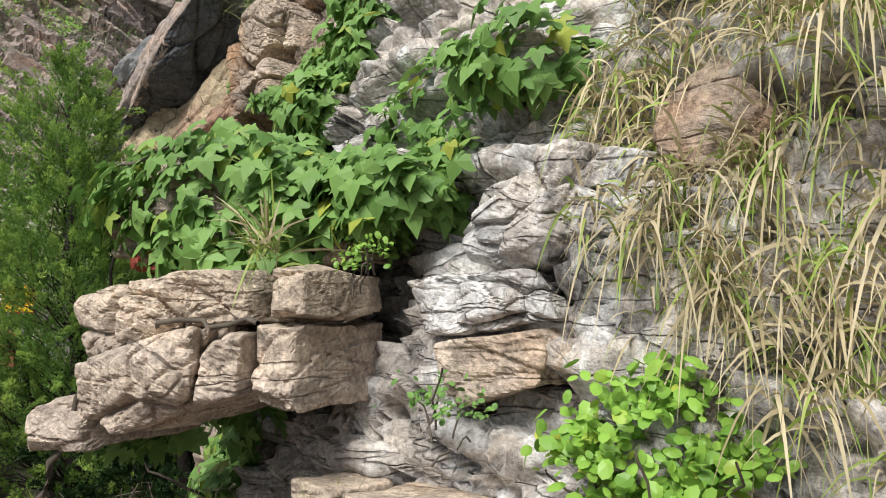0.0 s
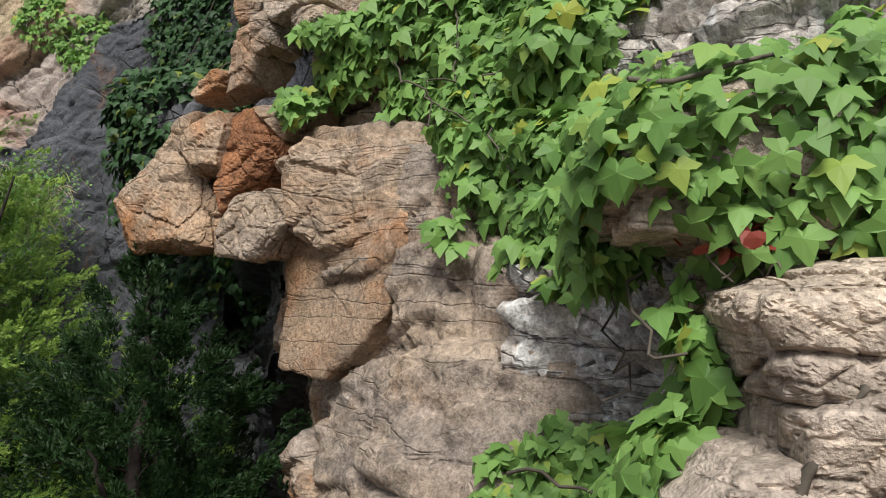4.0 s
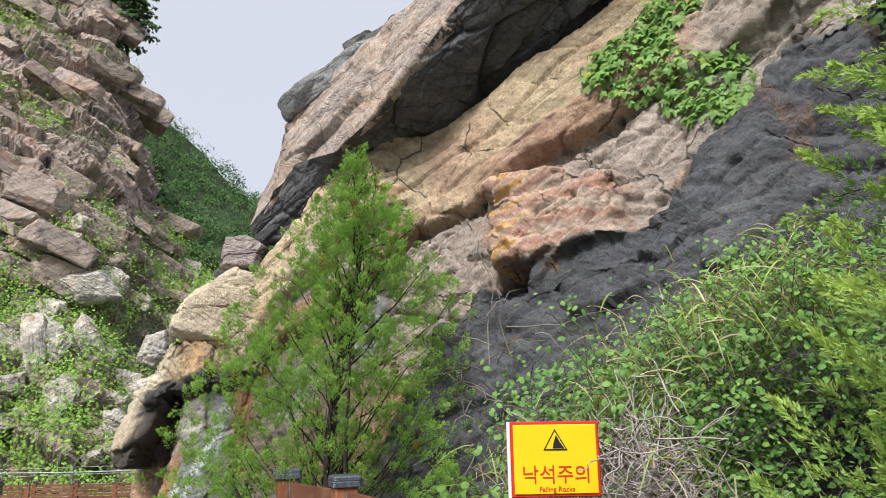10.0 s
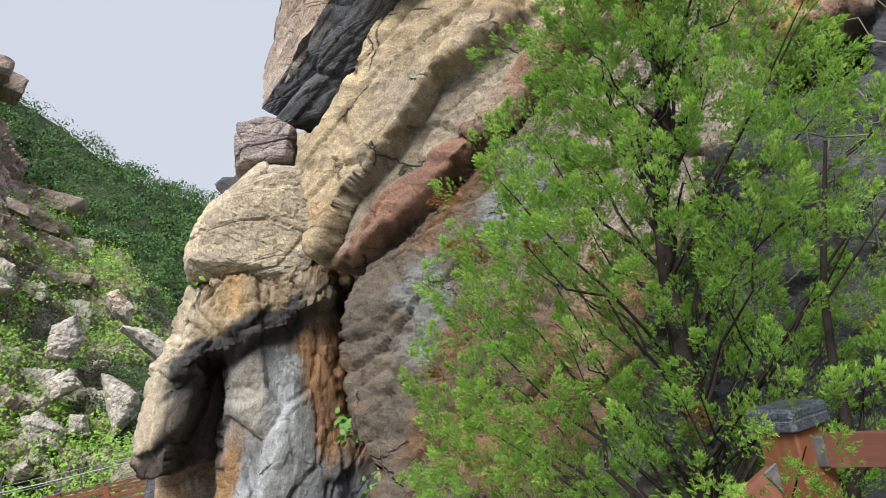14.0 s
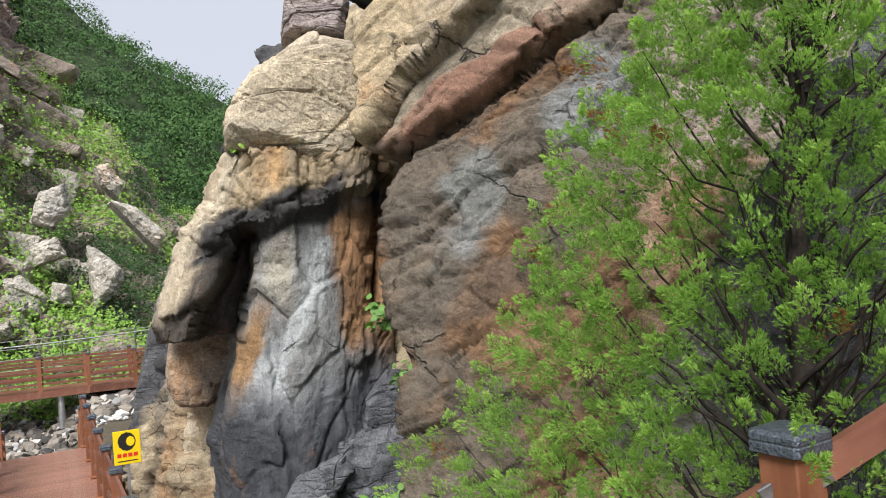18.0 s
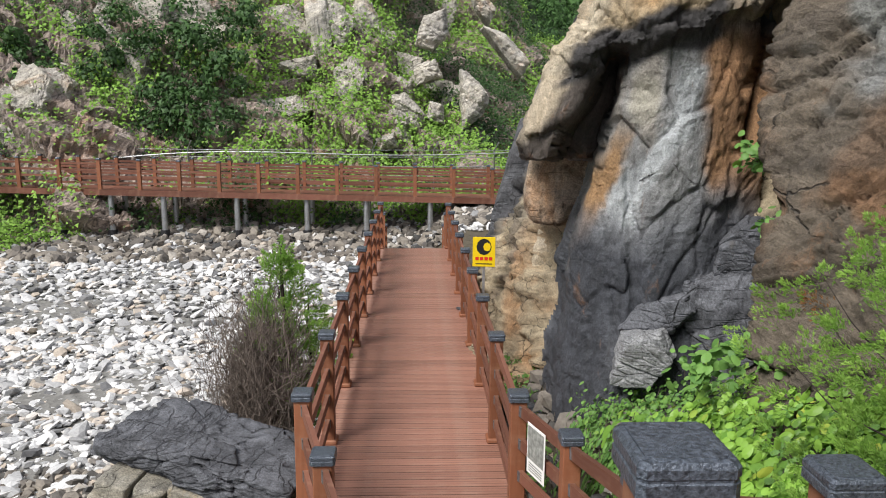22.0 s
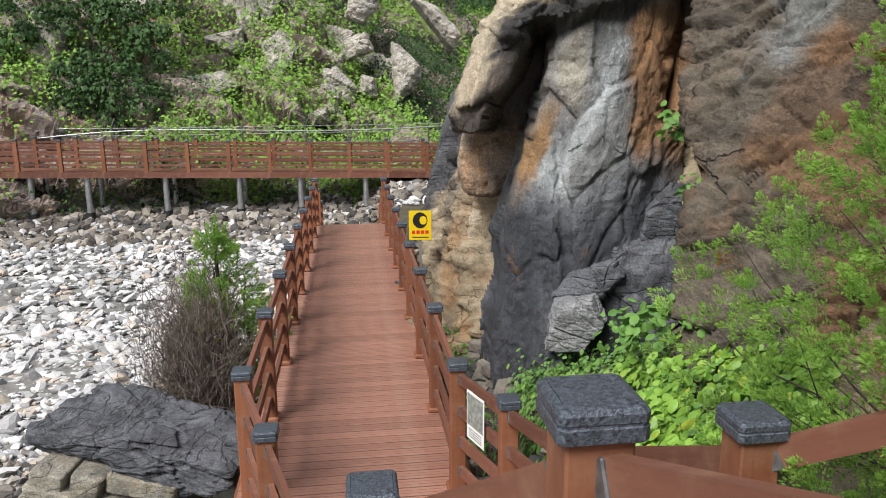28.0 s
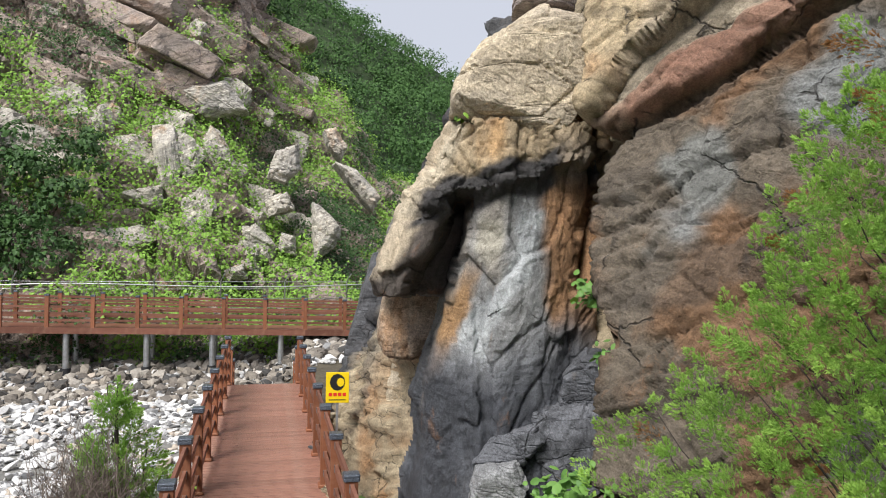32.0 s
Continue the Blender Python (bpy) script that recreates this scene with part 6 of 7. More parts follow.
part("stem", box_mesh("stem", .035, .035, 1.6, .003), M_STEEL, signB, loc=(0, .03, -.75))
poster = tagged(empty("poster", Matrix.Translation((.955, 4.72, .80)) @ Matrix.Rotation(radians(-71), 4, 'Z')), "white laminated notice with grey photograph tied to the railing", "notice")
part("sheet", box_mesh("sheet", .27, .004, .40, .001), M_WHITEP, poster, loc=(0, -.03, 0))
part("photo", box_mesh("photo", .24, .002, .26, 0), M_GREYP, poster, "grey printed photograph", loc=(0, -.034, .05))
for i in range(4):
    part("line_bar", box_mesh("line_bar", .2, .002, .008, 0), M_GREYP, poster, loc=(0, -.034, -.11 - i * .02))

# ---- plants: tools ----
RNG = np.random.RandomState(17)
M_IVY = leaf_material("ivy_leaf", (0.10, 0.21, 0.045), (0.19, 0.34, 0.085), (0.348, 0.392, 0.058))
# darker copy of the ivy leaf, with the recess shade in its colour
M_IVYSHADE = leaf_material("ivy_leaf_shade", (0.026, 0.062, 0.026), (0.05, 0.11, 0.038), (0.217, 0.261, 0.043))
M_JUNIPER = leaf_material("juniper_spray", (0.085, 0.19, 0.035), (0.22, 0.40, 0.07), (0.30, 0.45, 0.085), trans=0.5, island=0.25, tip=(0.44, 0.66, 0.15))
M_CEDAR = leaf_material("cedar_spray", (0.05, 0.12, 0.028), (0.15, 0.28, 0.055), (0.25, 0.37, 0.075), trans=0.4, island=0.25, tip=(0.50, 0.67, 0.16))
# near-black copy of the cedar spray, shade painted in
M_SHADECEDAR = leaf_material("dark_cedar_spray", (0.010, 0.028, 0.009), (0.022, 0.055, 0.014), (0.06, 0.12, 0.03), island=0.3)
M_SEDUM = leaf_material("fleshy_leaf", (0.13, 0.27, 0.04), (0.25, 0.44, 0.07), (0.435, 0.478, 0.072), 0.42)
M_FERN = leaf_material("broad_leaf", (0.08, 0.185, 0.045), (0.165, 0.32, 0.075), (0.232, 0.377, 0.058))
M_GRASS = leaf_material("grass_blade", (0.160, 0.275, 0.051), (0.290, 0.377, 0.087), (0.600, 0.522, 0.261))
M_STRAW = leaf_material("dry_grass", (0.34, 0.28, 0.15), (0.58, 0.50, 0.32), (0.50, 0.43, 0.28))
M_FOREST = leaf_material("forest_crown", (0.018, 0.048, 0.016), (0.065, 0.145, 0.036), (0.14, 0.24, 0.05), 0.7, 0.1, island=0.3, patch=0.16)
M_SLOPEGREEN = leaf_material("slope_scrub", (0.09, 0.18, 0.03), (0.24, 0.42, 0.07), (0.34, 0.50, 0.09), 0.6, 0.2, island=0.5, patch=0.3)
M_DARKSCRUB = leaf_material("dark_scrub", (0.029, 0.065, 0.022), (0.051, 0.116, 0.029), (0.072, 0.145, 0.029), 0.6, 0.15)
M_TWIG = plain("grey_twig", (0.20, 0.18, 0.155), 0.85, var=0.4, scale=20)
M_PALETWIG = plain("pale_dead_twig", (0.38, 0.34, 0.33), 0.85, var=0.35, scale=20)
M_BARK = plain("dark_bark", (0.032, 0.025, 0.022), 0.9, var=0.6, scale=18, bump=0.8)
M_VINE = plain("vine_stem", (0.10, 0.085, 0.065), 0.85, var=0.4, scale=20)
M_REDLEAF = leaf_material("red_leaf", (0.16, 0.025, 0.02), (0.25, 0.05, 0.03), (0.3, 0.12, 0.06))

IVY_LEAF = np.array([(0, .02, 0), (.15, -.15, -.02), (.36, -.20, -.06), (.48, .0, -.05), (.80, .24, -.15), (.56, .36, -.08), (.34, .34, .02), (.30, .52, -.02), (.17, .74, -.07), (0, 1.06, -.18), (-.17, .74, -.07), (-.30, .52, -.02), (-.34, .34, .02), (-.56, .36, -.08), (-.80, .24, -.15), (-.48, .0, -.05), (-.36, -.20, -.06), (-.15, -.15, -.02)])
IVY_SMALL = np.array([(0, -.1, 0), (.36, -.16, -.05), (.62, .24, -.12), (.30, .45, -.03), (0, .95, -.14), (-.30, .45, -.03), (-.62, .24, -.12), (-.36, -.16, -.05)])
ROUND_LEAF = np.array([(0, -.1, 0), (.22, .05, .03), (.34, .35, .0), (.24, .68, -.04), (0, .85, -.08), (-.24, .68, -.04), (-.34, .35, 0), (-.22, .05, .03)])

TINY_LEAF = np.array([(0, -.5, 0), (.42, .3, .05), (-.42, .3, -.03)])


def unit(v):
    return v / (np.linalg.norm(v, axis=-1, keepdims=True) + 1e-9)


def leaf_cloud(name, p, n, size, outline, mat, parent=None, tip=(0, 0, -1), loose=0.5, rng=RNG, fold=0.08):
    """Leaves at p that face along n and point along tip, as one mesh."""
    N, k = len(p), len(outline)
    n = unit(n + loose * rng.normal(size=(N, 3)))
    t = unit(np.array(tip) + loose * rng.normal(size=(N, 3)))
    t = unit(t - n * (t * n).sum(-1, keepdims=True))
    b = np.cross(t, n)
    s = (size * rng.uniform(0.55, 1.25, N))[:, None, None]
    tmpl = np.concatenate([outline, [[0, .22, fold]]])
    V = p[:, None] + s * (tmpl[None, :, 0:1] * b[:, None] + tmpl[None, :, 1:2] * t[:, None] + tmpl[None, :, 2:3] * n[:, None])
    tri = np.array([(i, (i + 1) % k, k) for i in range(k)])
    F = (np.arange(N) * (k + 1))[:, None, None] + tri[None]
    return part(name, mesh_np(name, V.reshape(-1, 3), F.reshape(-1, 3), False), mat, parent)


def pick(names, center, radii, count, rng=RNG, power=1.0):
    """Places and normals on named rocks inside an ellipsoid, denser to its middle."""
    P, N = [], []
    for nm in names:
        q, n = ROCKS[nm]
        e = (((q - center) / radii) ** 2).sum(1)
        close = e < 1.7
        q, n, e = q[close], n[close], e[close]
        e = e + 0.35 * vnoise(q * 2.6, 12) + 0.25 * vnoise(q * 6.0, 13)
        keep = e < 1
        P.append(q[keep])
        N.append(n[keep])
    P, N = np.concatenate(P), np.concatenate(N)
    if len(P) < 60:
        return pick(names, center, np.array(radii) * 1.35, count, rng)
    i = rng.randint(0, len(P), count)
    return P[i], N[i]


ALL_ROCK = [k for k in ROCKS if k not in ("far_cliff", "far_hill", "hilltop")]


def tube_np(points, radii, sides=6):
    pts = np.asarray(points, float)
    t = unit(np.gradient(pts, axis=0))
    ref = np.where(np.abs(t[:, 2:3]) > 0.9, [[1.0, 0, 0]], [[0, 0, 1.0]])
    a = unit(np.cross(t, ref))
    b = np.cross(t, a)
    ang = np.linspace(0, 2 * np.pi, sides, endpoint=False)
    V = pts[:, None] + np.asarray(radii)[:, None, None] * (np.cos(ang)[None, :, None] * a[:, None] + np.sin(ang)[None, :, None] * b[:, None])
    i = np.arange(len(pts) * sides).reshape(len(pts), sides)
    j = np.roll(i, -1, 1)
    F = np.stack([i[:-1], j[:-1], j[1:], i[1:]], -1).reshape(-1, 4)
    return V.reshape(-1, 3), F


def tubes(name, list_of, mat, parent=None, sides=5):
    V, F, base = [], [], 0
    for pts, rad in list_of:
        v, f = tube_np(pts, rad, sides)
        V.append(v)
        F.append(f + base)
        base += len(v)
    return part(name, mesh_np(name, np.concatenate(V), np.concatenate(F)), mat, parent)


def stuff_tubes(*args):
    ob = tubes(*args)
    ob["kind"] = "stuff"
    return ob


def wander(a, b, n, sway, rng):
    t = np.linspace(0, 1, n)[:, None]
    p = np.asarray(a) * (1 - t) + np.asarray(b) * t
    w = np.cumsum(rng.normal(size=(n, 3)), 0) * sway / math.sqrt(n)
    return p + w * np.sin(t * np.pi * .5) - w[0]


def stuff(ob):
    ob["kind"] = "stuff"
    return ob


def ivy(label, centers, mat=None, size=0.095, names=None, stems=5, seed=0, lift=0.05, group="ivy on the rock", outline=None):
    """centers: rows of x, y, z, rx, ry, rz, count."""
    rng = np.random.RandomState(seed)
    thing = tagged(empty("ivy"), label, "ivy", group)
    P, N = [], []
    for x, y, z, rx, ry, rz, c in centers:
        p, n = pick(names or ALL_ROCK, (x, y, z), (rx, ry, rz), c, rng)
        P.append(p)
        N.append(n)
    P, N = np.concatenate(P), np.concatenate(N)
    P = P + N * (rng.uniform(0.3, 1.6, len(P)) * lift)[:, None] + 0.02 * rng.normal(size=P.shape)
    facing = unit(N * 0.6 + np.array((-.5, -.2, .45)))
    stuff(leaf_cloud("foliage", P, facing, size, IVY_LEAF if outline is None else outline, mat or M_IVY, thing, loose=0.33, rng=rng))
    runs = []
    for _ in range(stems):
        i = rng.randint(len(P))
        d2 = ((P - P[i]) ** 2).sum(1)
        j = np.argsort(d2)[min(len(P) - 1, rng.randint(len(P) // 4, len(P) // 2 + 2))]
        runs.append((wander(P[i], P[j], 14, .12, rng), np.linspace(.006, .003, 14)))
    stuff_tubes("stem_growth", runs, M_VINE, thing)
    return thing


# twig spray: a flat feather of small pointed scales
def spray_template(needles=6):
    """Narrow scales fanning out round a short twig."""
    V, F = [], []
    rng = np.random.RandomState(2)
    for i in range(needles):
        k = i / needles
        base = np.array((0, k * .7, 0))
        a = i * 2.4
        out = np.array((math.cos(a) * .26, .46, math.sin(a) * .20)) * (1.15 - .35 * k)
        w = unit(np.cross(out, rng.normal(size=3))) * .085
        V += [base - w, base + w, base + out]
        F.append((3 * i, 3 * i + 1, 3 * i + 2))
    return np.array(V), np.array(F)


SPRAY_V, SPRAY_F = spray_template()


def sprays(name, p, d, size, mat, parent, rng, growth_and_shade):
    N = len(p)
    t = unit(d)
    r = unit(np.cross(t, rng.normal(size=(N, 3))))
    n = np.cross(t, r)
    s = (size * rng.uniform(0.6, 1.3, N))[:, None, None]
    V = p[:, None] + s * (SPRAY_V[None, :, 0:1] * r[:, None] + SPRAY_V[None, :, 1:2] * t[:, None] + SPRAY_V[None, :, 2:3] * n[:, None] * 1.5)
    F = (np.arange(N) * len(SPRAY_V))[:, None, None] + SPRAY_F[None]
    ob = part(name, mesh_np(name, V.reshape(-1, 3), F.reshape(-1, 3), False), mat, parent)
    at = ob.data.attributes.new("growth_and_shade", 'FLOAT', 'POINT')
    at.data.foreach_set("value", np.repeat(growth_and_shade, len(SPRAY_V)).astype(np.float32))
    return ob


def juniper(label, base, top, radius, seed, mat, low=0.15, clumps=400, per=90, size=0.05, stems=3, widest=0.3, upright=0.6, plume=0.2, gaps=0.0, ragged=0.25, ball=1.0, brown=0.0, limb=.009):
    """A juniper: dark stems, thin limbs, and rounded clumps of sprays inside a ragged cone, with gaps between them."""
    rng = np.random.RandomState(seed)
    base, top = np.array(base, float), np.array(top, float)
    thing = tagged(empty("juniper_tree"), label, "tree")
    H = top[2] - base[2]
    trunk_pts = wander(base, top, 16, .12, rng)
    part("trunk", mesh_np("trunk", *tube_np(trunk_pts, np.linspace(.075, .008, 16), 8)), M_BARK, thing)
    for i in range(stems):
        a = rng.uniform(0, 2 * np.pi)
        tip = base + np.array((math.cos(a) * radius * .5, math.sin(a) * radius * .5, H * rng.uniform(.45, .7)))
        q = wander(base + (rng.normal() * .06, rng.normal() * .06, 0), tip, 14, .14, rng)
        part("stem", mesh_np("stem", *tube_np(q, np.linspace(.05, .006, 14), 7)), M_BARK, thing)
    limbs, P, D, G = [], [], [], []
    made = 0
    while made < clumps:
        hk = low + (1 - low) * (1 - rng.rand() ** .62)
        wide = radius * min(1.0, ((1 - hk) / (1 - widest))) ** .85 * (1 if hk > widest else .6 + .4 * hk / widest)
        a = rng.uniform(0, 2 * np.pi)
        wide *= 1 + ragged * 1.6 * float(vnoise(np.array([[math.cos(a) * 1.6, math.sin(a) * 1.6, hk * 4.2]]), seed)[0])
        r = wide * rng.rand() ** .5
        axis = np.array([np.interp(hk, np.linspace(0, 1, 16), trunk_pts[:, k]) for k in range(3)])
        c = axis + np.array((math.cos(a) * r, math.sin(a) * r, .05 * rng.normal()))
        if float(vnoise(c[None] * 2.3, seed + 5)[0]) < gaps - .35 and hk < .85:
            continue
        made += 1
        out = unit(np.array((math.cos(a), math.sin(a), 0)) * (r / radius + .15) + np.array((0, 0, upright)))
        if made % 14 == 0:
            node = np.array([np.interp(max(0.05, hk - .3 * r / radius - .04), np.linspace(0, 1, 16), trunk_pts[:, k]) for k in range(3)])
            limbs.append((wander(node, c, 8, .1, rng), np.linspace(limb, .002, 8)))
        dead = rng.rand() < brown
        m = max(12, per + rng.randint(-20, 20))
        L = plume * rng.uniform(.55, 1.35)
        axis_d = unit(out + .38 * rng.normal(size=3))
        k = rng.rand(m) ** .8
        side = unit(np.cross(axis_d, rng.normal(size=(m, 3))))
        wide_k = (.42 * ball * L) * (1 - k) ** .75 * rng.rand(m) ** .6
        P.append(c + axis_d * (k * L)[:, None] + side * wide_k[:, None] + np.array((0, 0, -.10)) * (k * L * (1 - upright))[:, None])
        D.append(axis_d * 1.0 + side * (.75 * (1 - .6 * k))[:, None] + .22 * rng.normal(size=(m, 3)))
        # new tips paler; inner clumps darker, as painted crown shading
        G.append(np.full(m, 2.0) if dead else np.clip(.1 + .95 * k * rng.uniform(.7, 1.15, m), 0, 1) * rng.uniform(.6, 1.1) * (.35 + .65 * min(1.0, r / (wide + .01))))
    m = per * 2
    k = rng.uniform(.84, 1.0, m)
    P.append(np.stack([np.interp(k, np.linspace(0, 1, 16), trunk_pts[:, j]) for j in range(3)], 1) + .03 * rng.normal(size=(m, 3)))
    D.append(np.array((0, 0, 1.0)) + .5 * rng.normal(size=(m, 3)))
    G.append(rng.uniform(.3, .8, m))
    stuff_tubes("limb", limbs, M_BARK, thing, 4)
    sprays("crown", np.concatenate(P), np.concatenate(D), size, mat, thing, rng, np.concatenate(G))
    return thing


def blades(name, root, direction, length, width, droop, mat, parent, rng, seg=5):
    """Bent grass blades from roots (N,3)."""
    N = len(root)
    d = unit(direction + .0)
    side = unit(np.cross(d, rng.normal(size=(N, 3))))
    L = (length * rng.uniform(.55, 1.25, N))[:, None]
    W = (width * rng.uniform(.6, 1.3, N))[:, None]
    D = (droop * rng.uniform(.4, 1.5, N))[:, None]
    rows = []
    for i in range(seg + 1):
        k = i / seg
        c = root + d * L * k + np.array((0, 0, -1.0)) * D * L * k * k
        w = side * W * (1 - k) ** .7 * (.55 + .45 * min(1, k * 4))
        rows += [c - w, c + w]
    V = np.stack(rows, 1)
    q = np.array([(2 * i, 2 * i + 1, 2 * i + 3, 2 * i + 2) for i in range(seg)])
    F = (np.arange(N) * (2 * seg + 2))[:, None, None] + q[None]
    return part(name, mesh_np(name, V.reshape(-1, 3), F.reshape(-1, 4)), mat, parent)


def grass(label, tufts, green=60, dry=40, length=.4, width=.006, droop=.55, seed=0, spread=.05, lean=(-.5, -.1, .75), category="grass"):
    rng = np.random.RandomState(seed)
    thing = tagged(empty("grass_tuft"), label, category)
    t = np.array(tufts, float)
    for nm, cnt, mat in (("green_grass", green, M_GRASS), ("dry_grass", dry, M_STRAW)):
        if cnt:
            r = np.repeat(t, cnt, 0)
            root = r + spread * rng.normal(size=r.shape)
            d = np.array(lean) + .55 * rng.normal(size=r.shape)
            stuff(blades(nm, root, d, length, width, droop, mat, thing, rng))
    return thing


def rosettes(label, spots, count=26, size=.06, mat=None, seed=0, spread=.09, category="plant", outline=None):
    """Low leafy plants: leaves thrown out round each spot."""
    rng = np.random.RandomState(seed)
    thing = tagged(empty("leafy_plant"), label, category)
    s = np.repeat(np.array(spots, float), count, 0)
    off = rng.normal(size=s.shape) * spread
    off[:, 2] = np.abs(off[:, 2]) * .8
    n = unit(off + np.array((-.25, -.25, .5)))
    stuff(leaf_cloud("foliage", s + off, n, size, ROUND_LEAF if outline is None else outline, mat or M_SEDUM, thing, tip=(-.3, -.2, .2), loose=.6, rng=rng))
    ctr = np.array(spots, float)
    stuff_tubes("stem_growth", [(wander(c - (0, 0, .05), c + rng.normal(size=3) * spread, 5, .02, rng), np.full(5, .0025)) for c in ctr for _ in range(3)], M_VINE, thing, 4)
    return thing


def twigs(label, center, radius, count, seed, mat=None, up=.6, length=.6, thick=.004, name="dead_brush"):
    rng = np.random.RandomState(seed)
    thing = tagged(empty(name), label, "shrub")
    L = []
    for _ in range(count):
        a = np.array(center) + rng.normal(size=3) * np.array(radius) * .5
        d = unit(rng.normal(size=3) + np.array((0, 0, up)))
        b = a + d * length * rng.uniform(.5, 1.3)
        L.append((wander(a, b, 8, .16 * length, rng), np.linspace(thick, thick * .4, 8)))
    stuff_tubes("branch", L, mat or M_TWIG, thing, 4)
    return thing


# ---- plants at the start of the walk ----
ivy("bright green ivy spilling over the tan rock slabs", [(5.60, -8.68, 3.68, .5, .70, .30, 2300), (5.32, -8.36, 3.46, .34, .42, .20, 1300), (5.98, -8.74, 3.85, .4, .5, .2, 220)], seed=1, size=.062)
ivy("green ivy hanging beside the rock slabs", [(5.00, -8.17, 3.02, .28, .2, .24, 260), (5.24, -7.70, 3.36, .32, .3, .34, 420), (5.13, -7.9, 2.95, .3, .26, .3, 420), (5.04, -7.72, 2.85, .26, .24, .3, 360), (5.4, -7.5, 3.6, .3, .3, .3, 320)], seed=2, size=.07)
ivy("dense green ivy over the middle rock face", [(5.35, -7.16, 4.0, .5, .75, .34, 1100), (5.62, -6.95, 4.3, .6, .95, .42, 2200), (5.55, -7.25, 3.62, .4, .4, .3, 650), (5.35, -6.2, 4.2, .35, .28, .22, 260), (5.4, -7.5, 3.55, .4, .35, .3, 420)], seed=3, size=.075)
ivy("green ivy curtain in the rock recess, coloured dark for shade", [(6.2, -3.6, 5.6, 1.0, .9, 2.0, 6500), (6.2, -3.2, 4.0, 1.0, 1.1, 1.0, 3200), (5.75, -4.5, 6.6, .6, .5, 1.1, 1700), (6.3, -3.8, 7.6, .6, .6, .9, 1500), (6.3, -2.4, 5.0, .6, .7, 1.0, 1900), (6.3, -2.9, 5.8, .5, .5, .6, 900), (6.5, -1.6, 6.0, .5, .6, .9, 900), (6.5, -1.9, 7.0, .5, .5, .6, 500)], M_IVYSHADE, seed=4, size=.08, stems=14, lift=.09, outline=IVY_SMALL)
ivy("creeper on the ochre face", [(5.52, .74, 6.65, .4, .4, .42, 280), (5.73, .12, 6.2, .4, .4, .38, 270), (5.6, .45, 7.1, .4, .3, .3, 140), (5.95, -.1, 5.75, .3, .25, .3, 150), (5.3, 1.0, 6.75, .25, .25, .25, 110)], seed=5, size=.075)
rosettes("dead red leaves caught under the ivy", [(5.10, -8.36, 3.27), (5.14, -8.40, 3.26)], 12, .04, M_REDLEAF, 6, .035)
tp, tn = pick(["cliff_near"], (6.52, -9.45, 3.5), (.45, .6, .9), 190, np.random.RandomState(19))
grass("arching dry and green grass hanging on the rock face", tp + tn * .02, 7, 16, .17, .0048, 1.0, 7, .03, (-.5, -.5, .6))
rosettes("fleshy bright green plants below the grass", [(6.07, -9.49, 2.98), (5.97, -9.42, 2.88), (6.14, -9.56, 2.88), (6.06, -9.56, 2.80), (5.98, -9.48, 2.74), (6.40, -9.52, 3.25), (6.08, -9.42, 2.82), (6.12, -9.56, 2.72)], 230, .034, M_SEDUM, 8, .05)
rosettes("small yellow-green plant in a rock joint", [(5.60, -8.99, 3.25), (5.64, -9.01, 3.28)], 50, .018, M_SEDUM, 9, .03)
rosettes("small green plant under the jutting block", [(5.75, -9.13, 2.95), (5.80, -9.16, 2.93)], 60, .018, M_FERN, 10, .04)
grass("yellow-green tuft on the ledge", [(6.24, -9.01, 3.55)], 40, 6, .16, .007, .2, 11, .02, (-.1, 0, 1))
grass("grey-green tuft on the slab", [(5.41, -8.86, 3.30)], 40, 20, .2, .004, .3, 12, .02, (-.3, 0, .9))
grass("grey-green grass tuft at the foot of the rock", [(5.56, -8.96, 2.55), (5.51, -8.91, 2.5)], 46, 30, .3, .005, .45, 13, .03, (-.4, 0, .8))
twigs("brown dead stems at the foot of the rock", (5.16, -8.84, 2.62), (.22, .22, .10), 110, 14, M_VINE, .5, .13, .0018)
vine = tagged(empty("vine"), "woody brown vine creeping across the slabs", "vine")
rv = np.random.RandomState(3)
tubes("stem", [(np.stack([np.interp(np.linspace(0, 1, 30), [0, .25, .5, .75, 1], c) for c in ([4.71, 4.88, 5.01, 5.15, 5.40], [-8.34, -8.46, -8.59, -8.71, -8.96], [2.5, 2.72, 3.02, 3.12, 3.14])], 1) + .012 * rv.normal(size=(30, 3)), np.linspace(.012, .006, 30))], M_VINE, vine, 6)

# ---- trees and shrubs along the rail ----
juniper("feathery bright green cedar beside the railing", (4.1, -3.75, 1.4), (3.98, -3.62, 5.4), 1.45, 21, M_CEDAR, .06, 1800, 66, .034, 3, .16, .45, .30, -.26, .45, .62)
# extra tree, added to darken the shaded side of the big cedar
juniper("added dense cedar in front of the ivy wall, painted dark for shade", (5.0, -4.8, 1.2), (5.0, -4.7, 3.5), 1.0, 23, M_SHADECEDAR, .04, 300, 70, .06, 3, .2, .6, .24, -.3)
juniper("green juniper with dark stems below the stairs", (2.68, 1.42, 1.1), (2.93, 1.64, 5.68), 1.68, 22, M_JUNIPER, .10, 3000, 70, .0225, 3, .22, .7, .12, -.1, .34, 1.5, .02, .012)
juniper("young green cedar below the railing", (4.62, -8.75, 1.4), (4.62, -8.75, 2.62), .25, 24, M_CEDAR, .2, 60, 50, .045, 2)


def mound(k, up):
    return (3.5 + 1.5 * k + .22 * RNG.normal(), -.95 - .8 * k + .3 * RNG.normal(), 3.3 + 1.0 * k - 1.2 * up + .08 * RNG.normal())


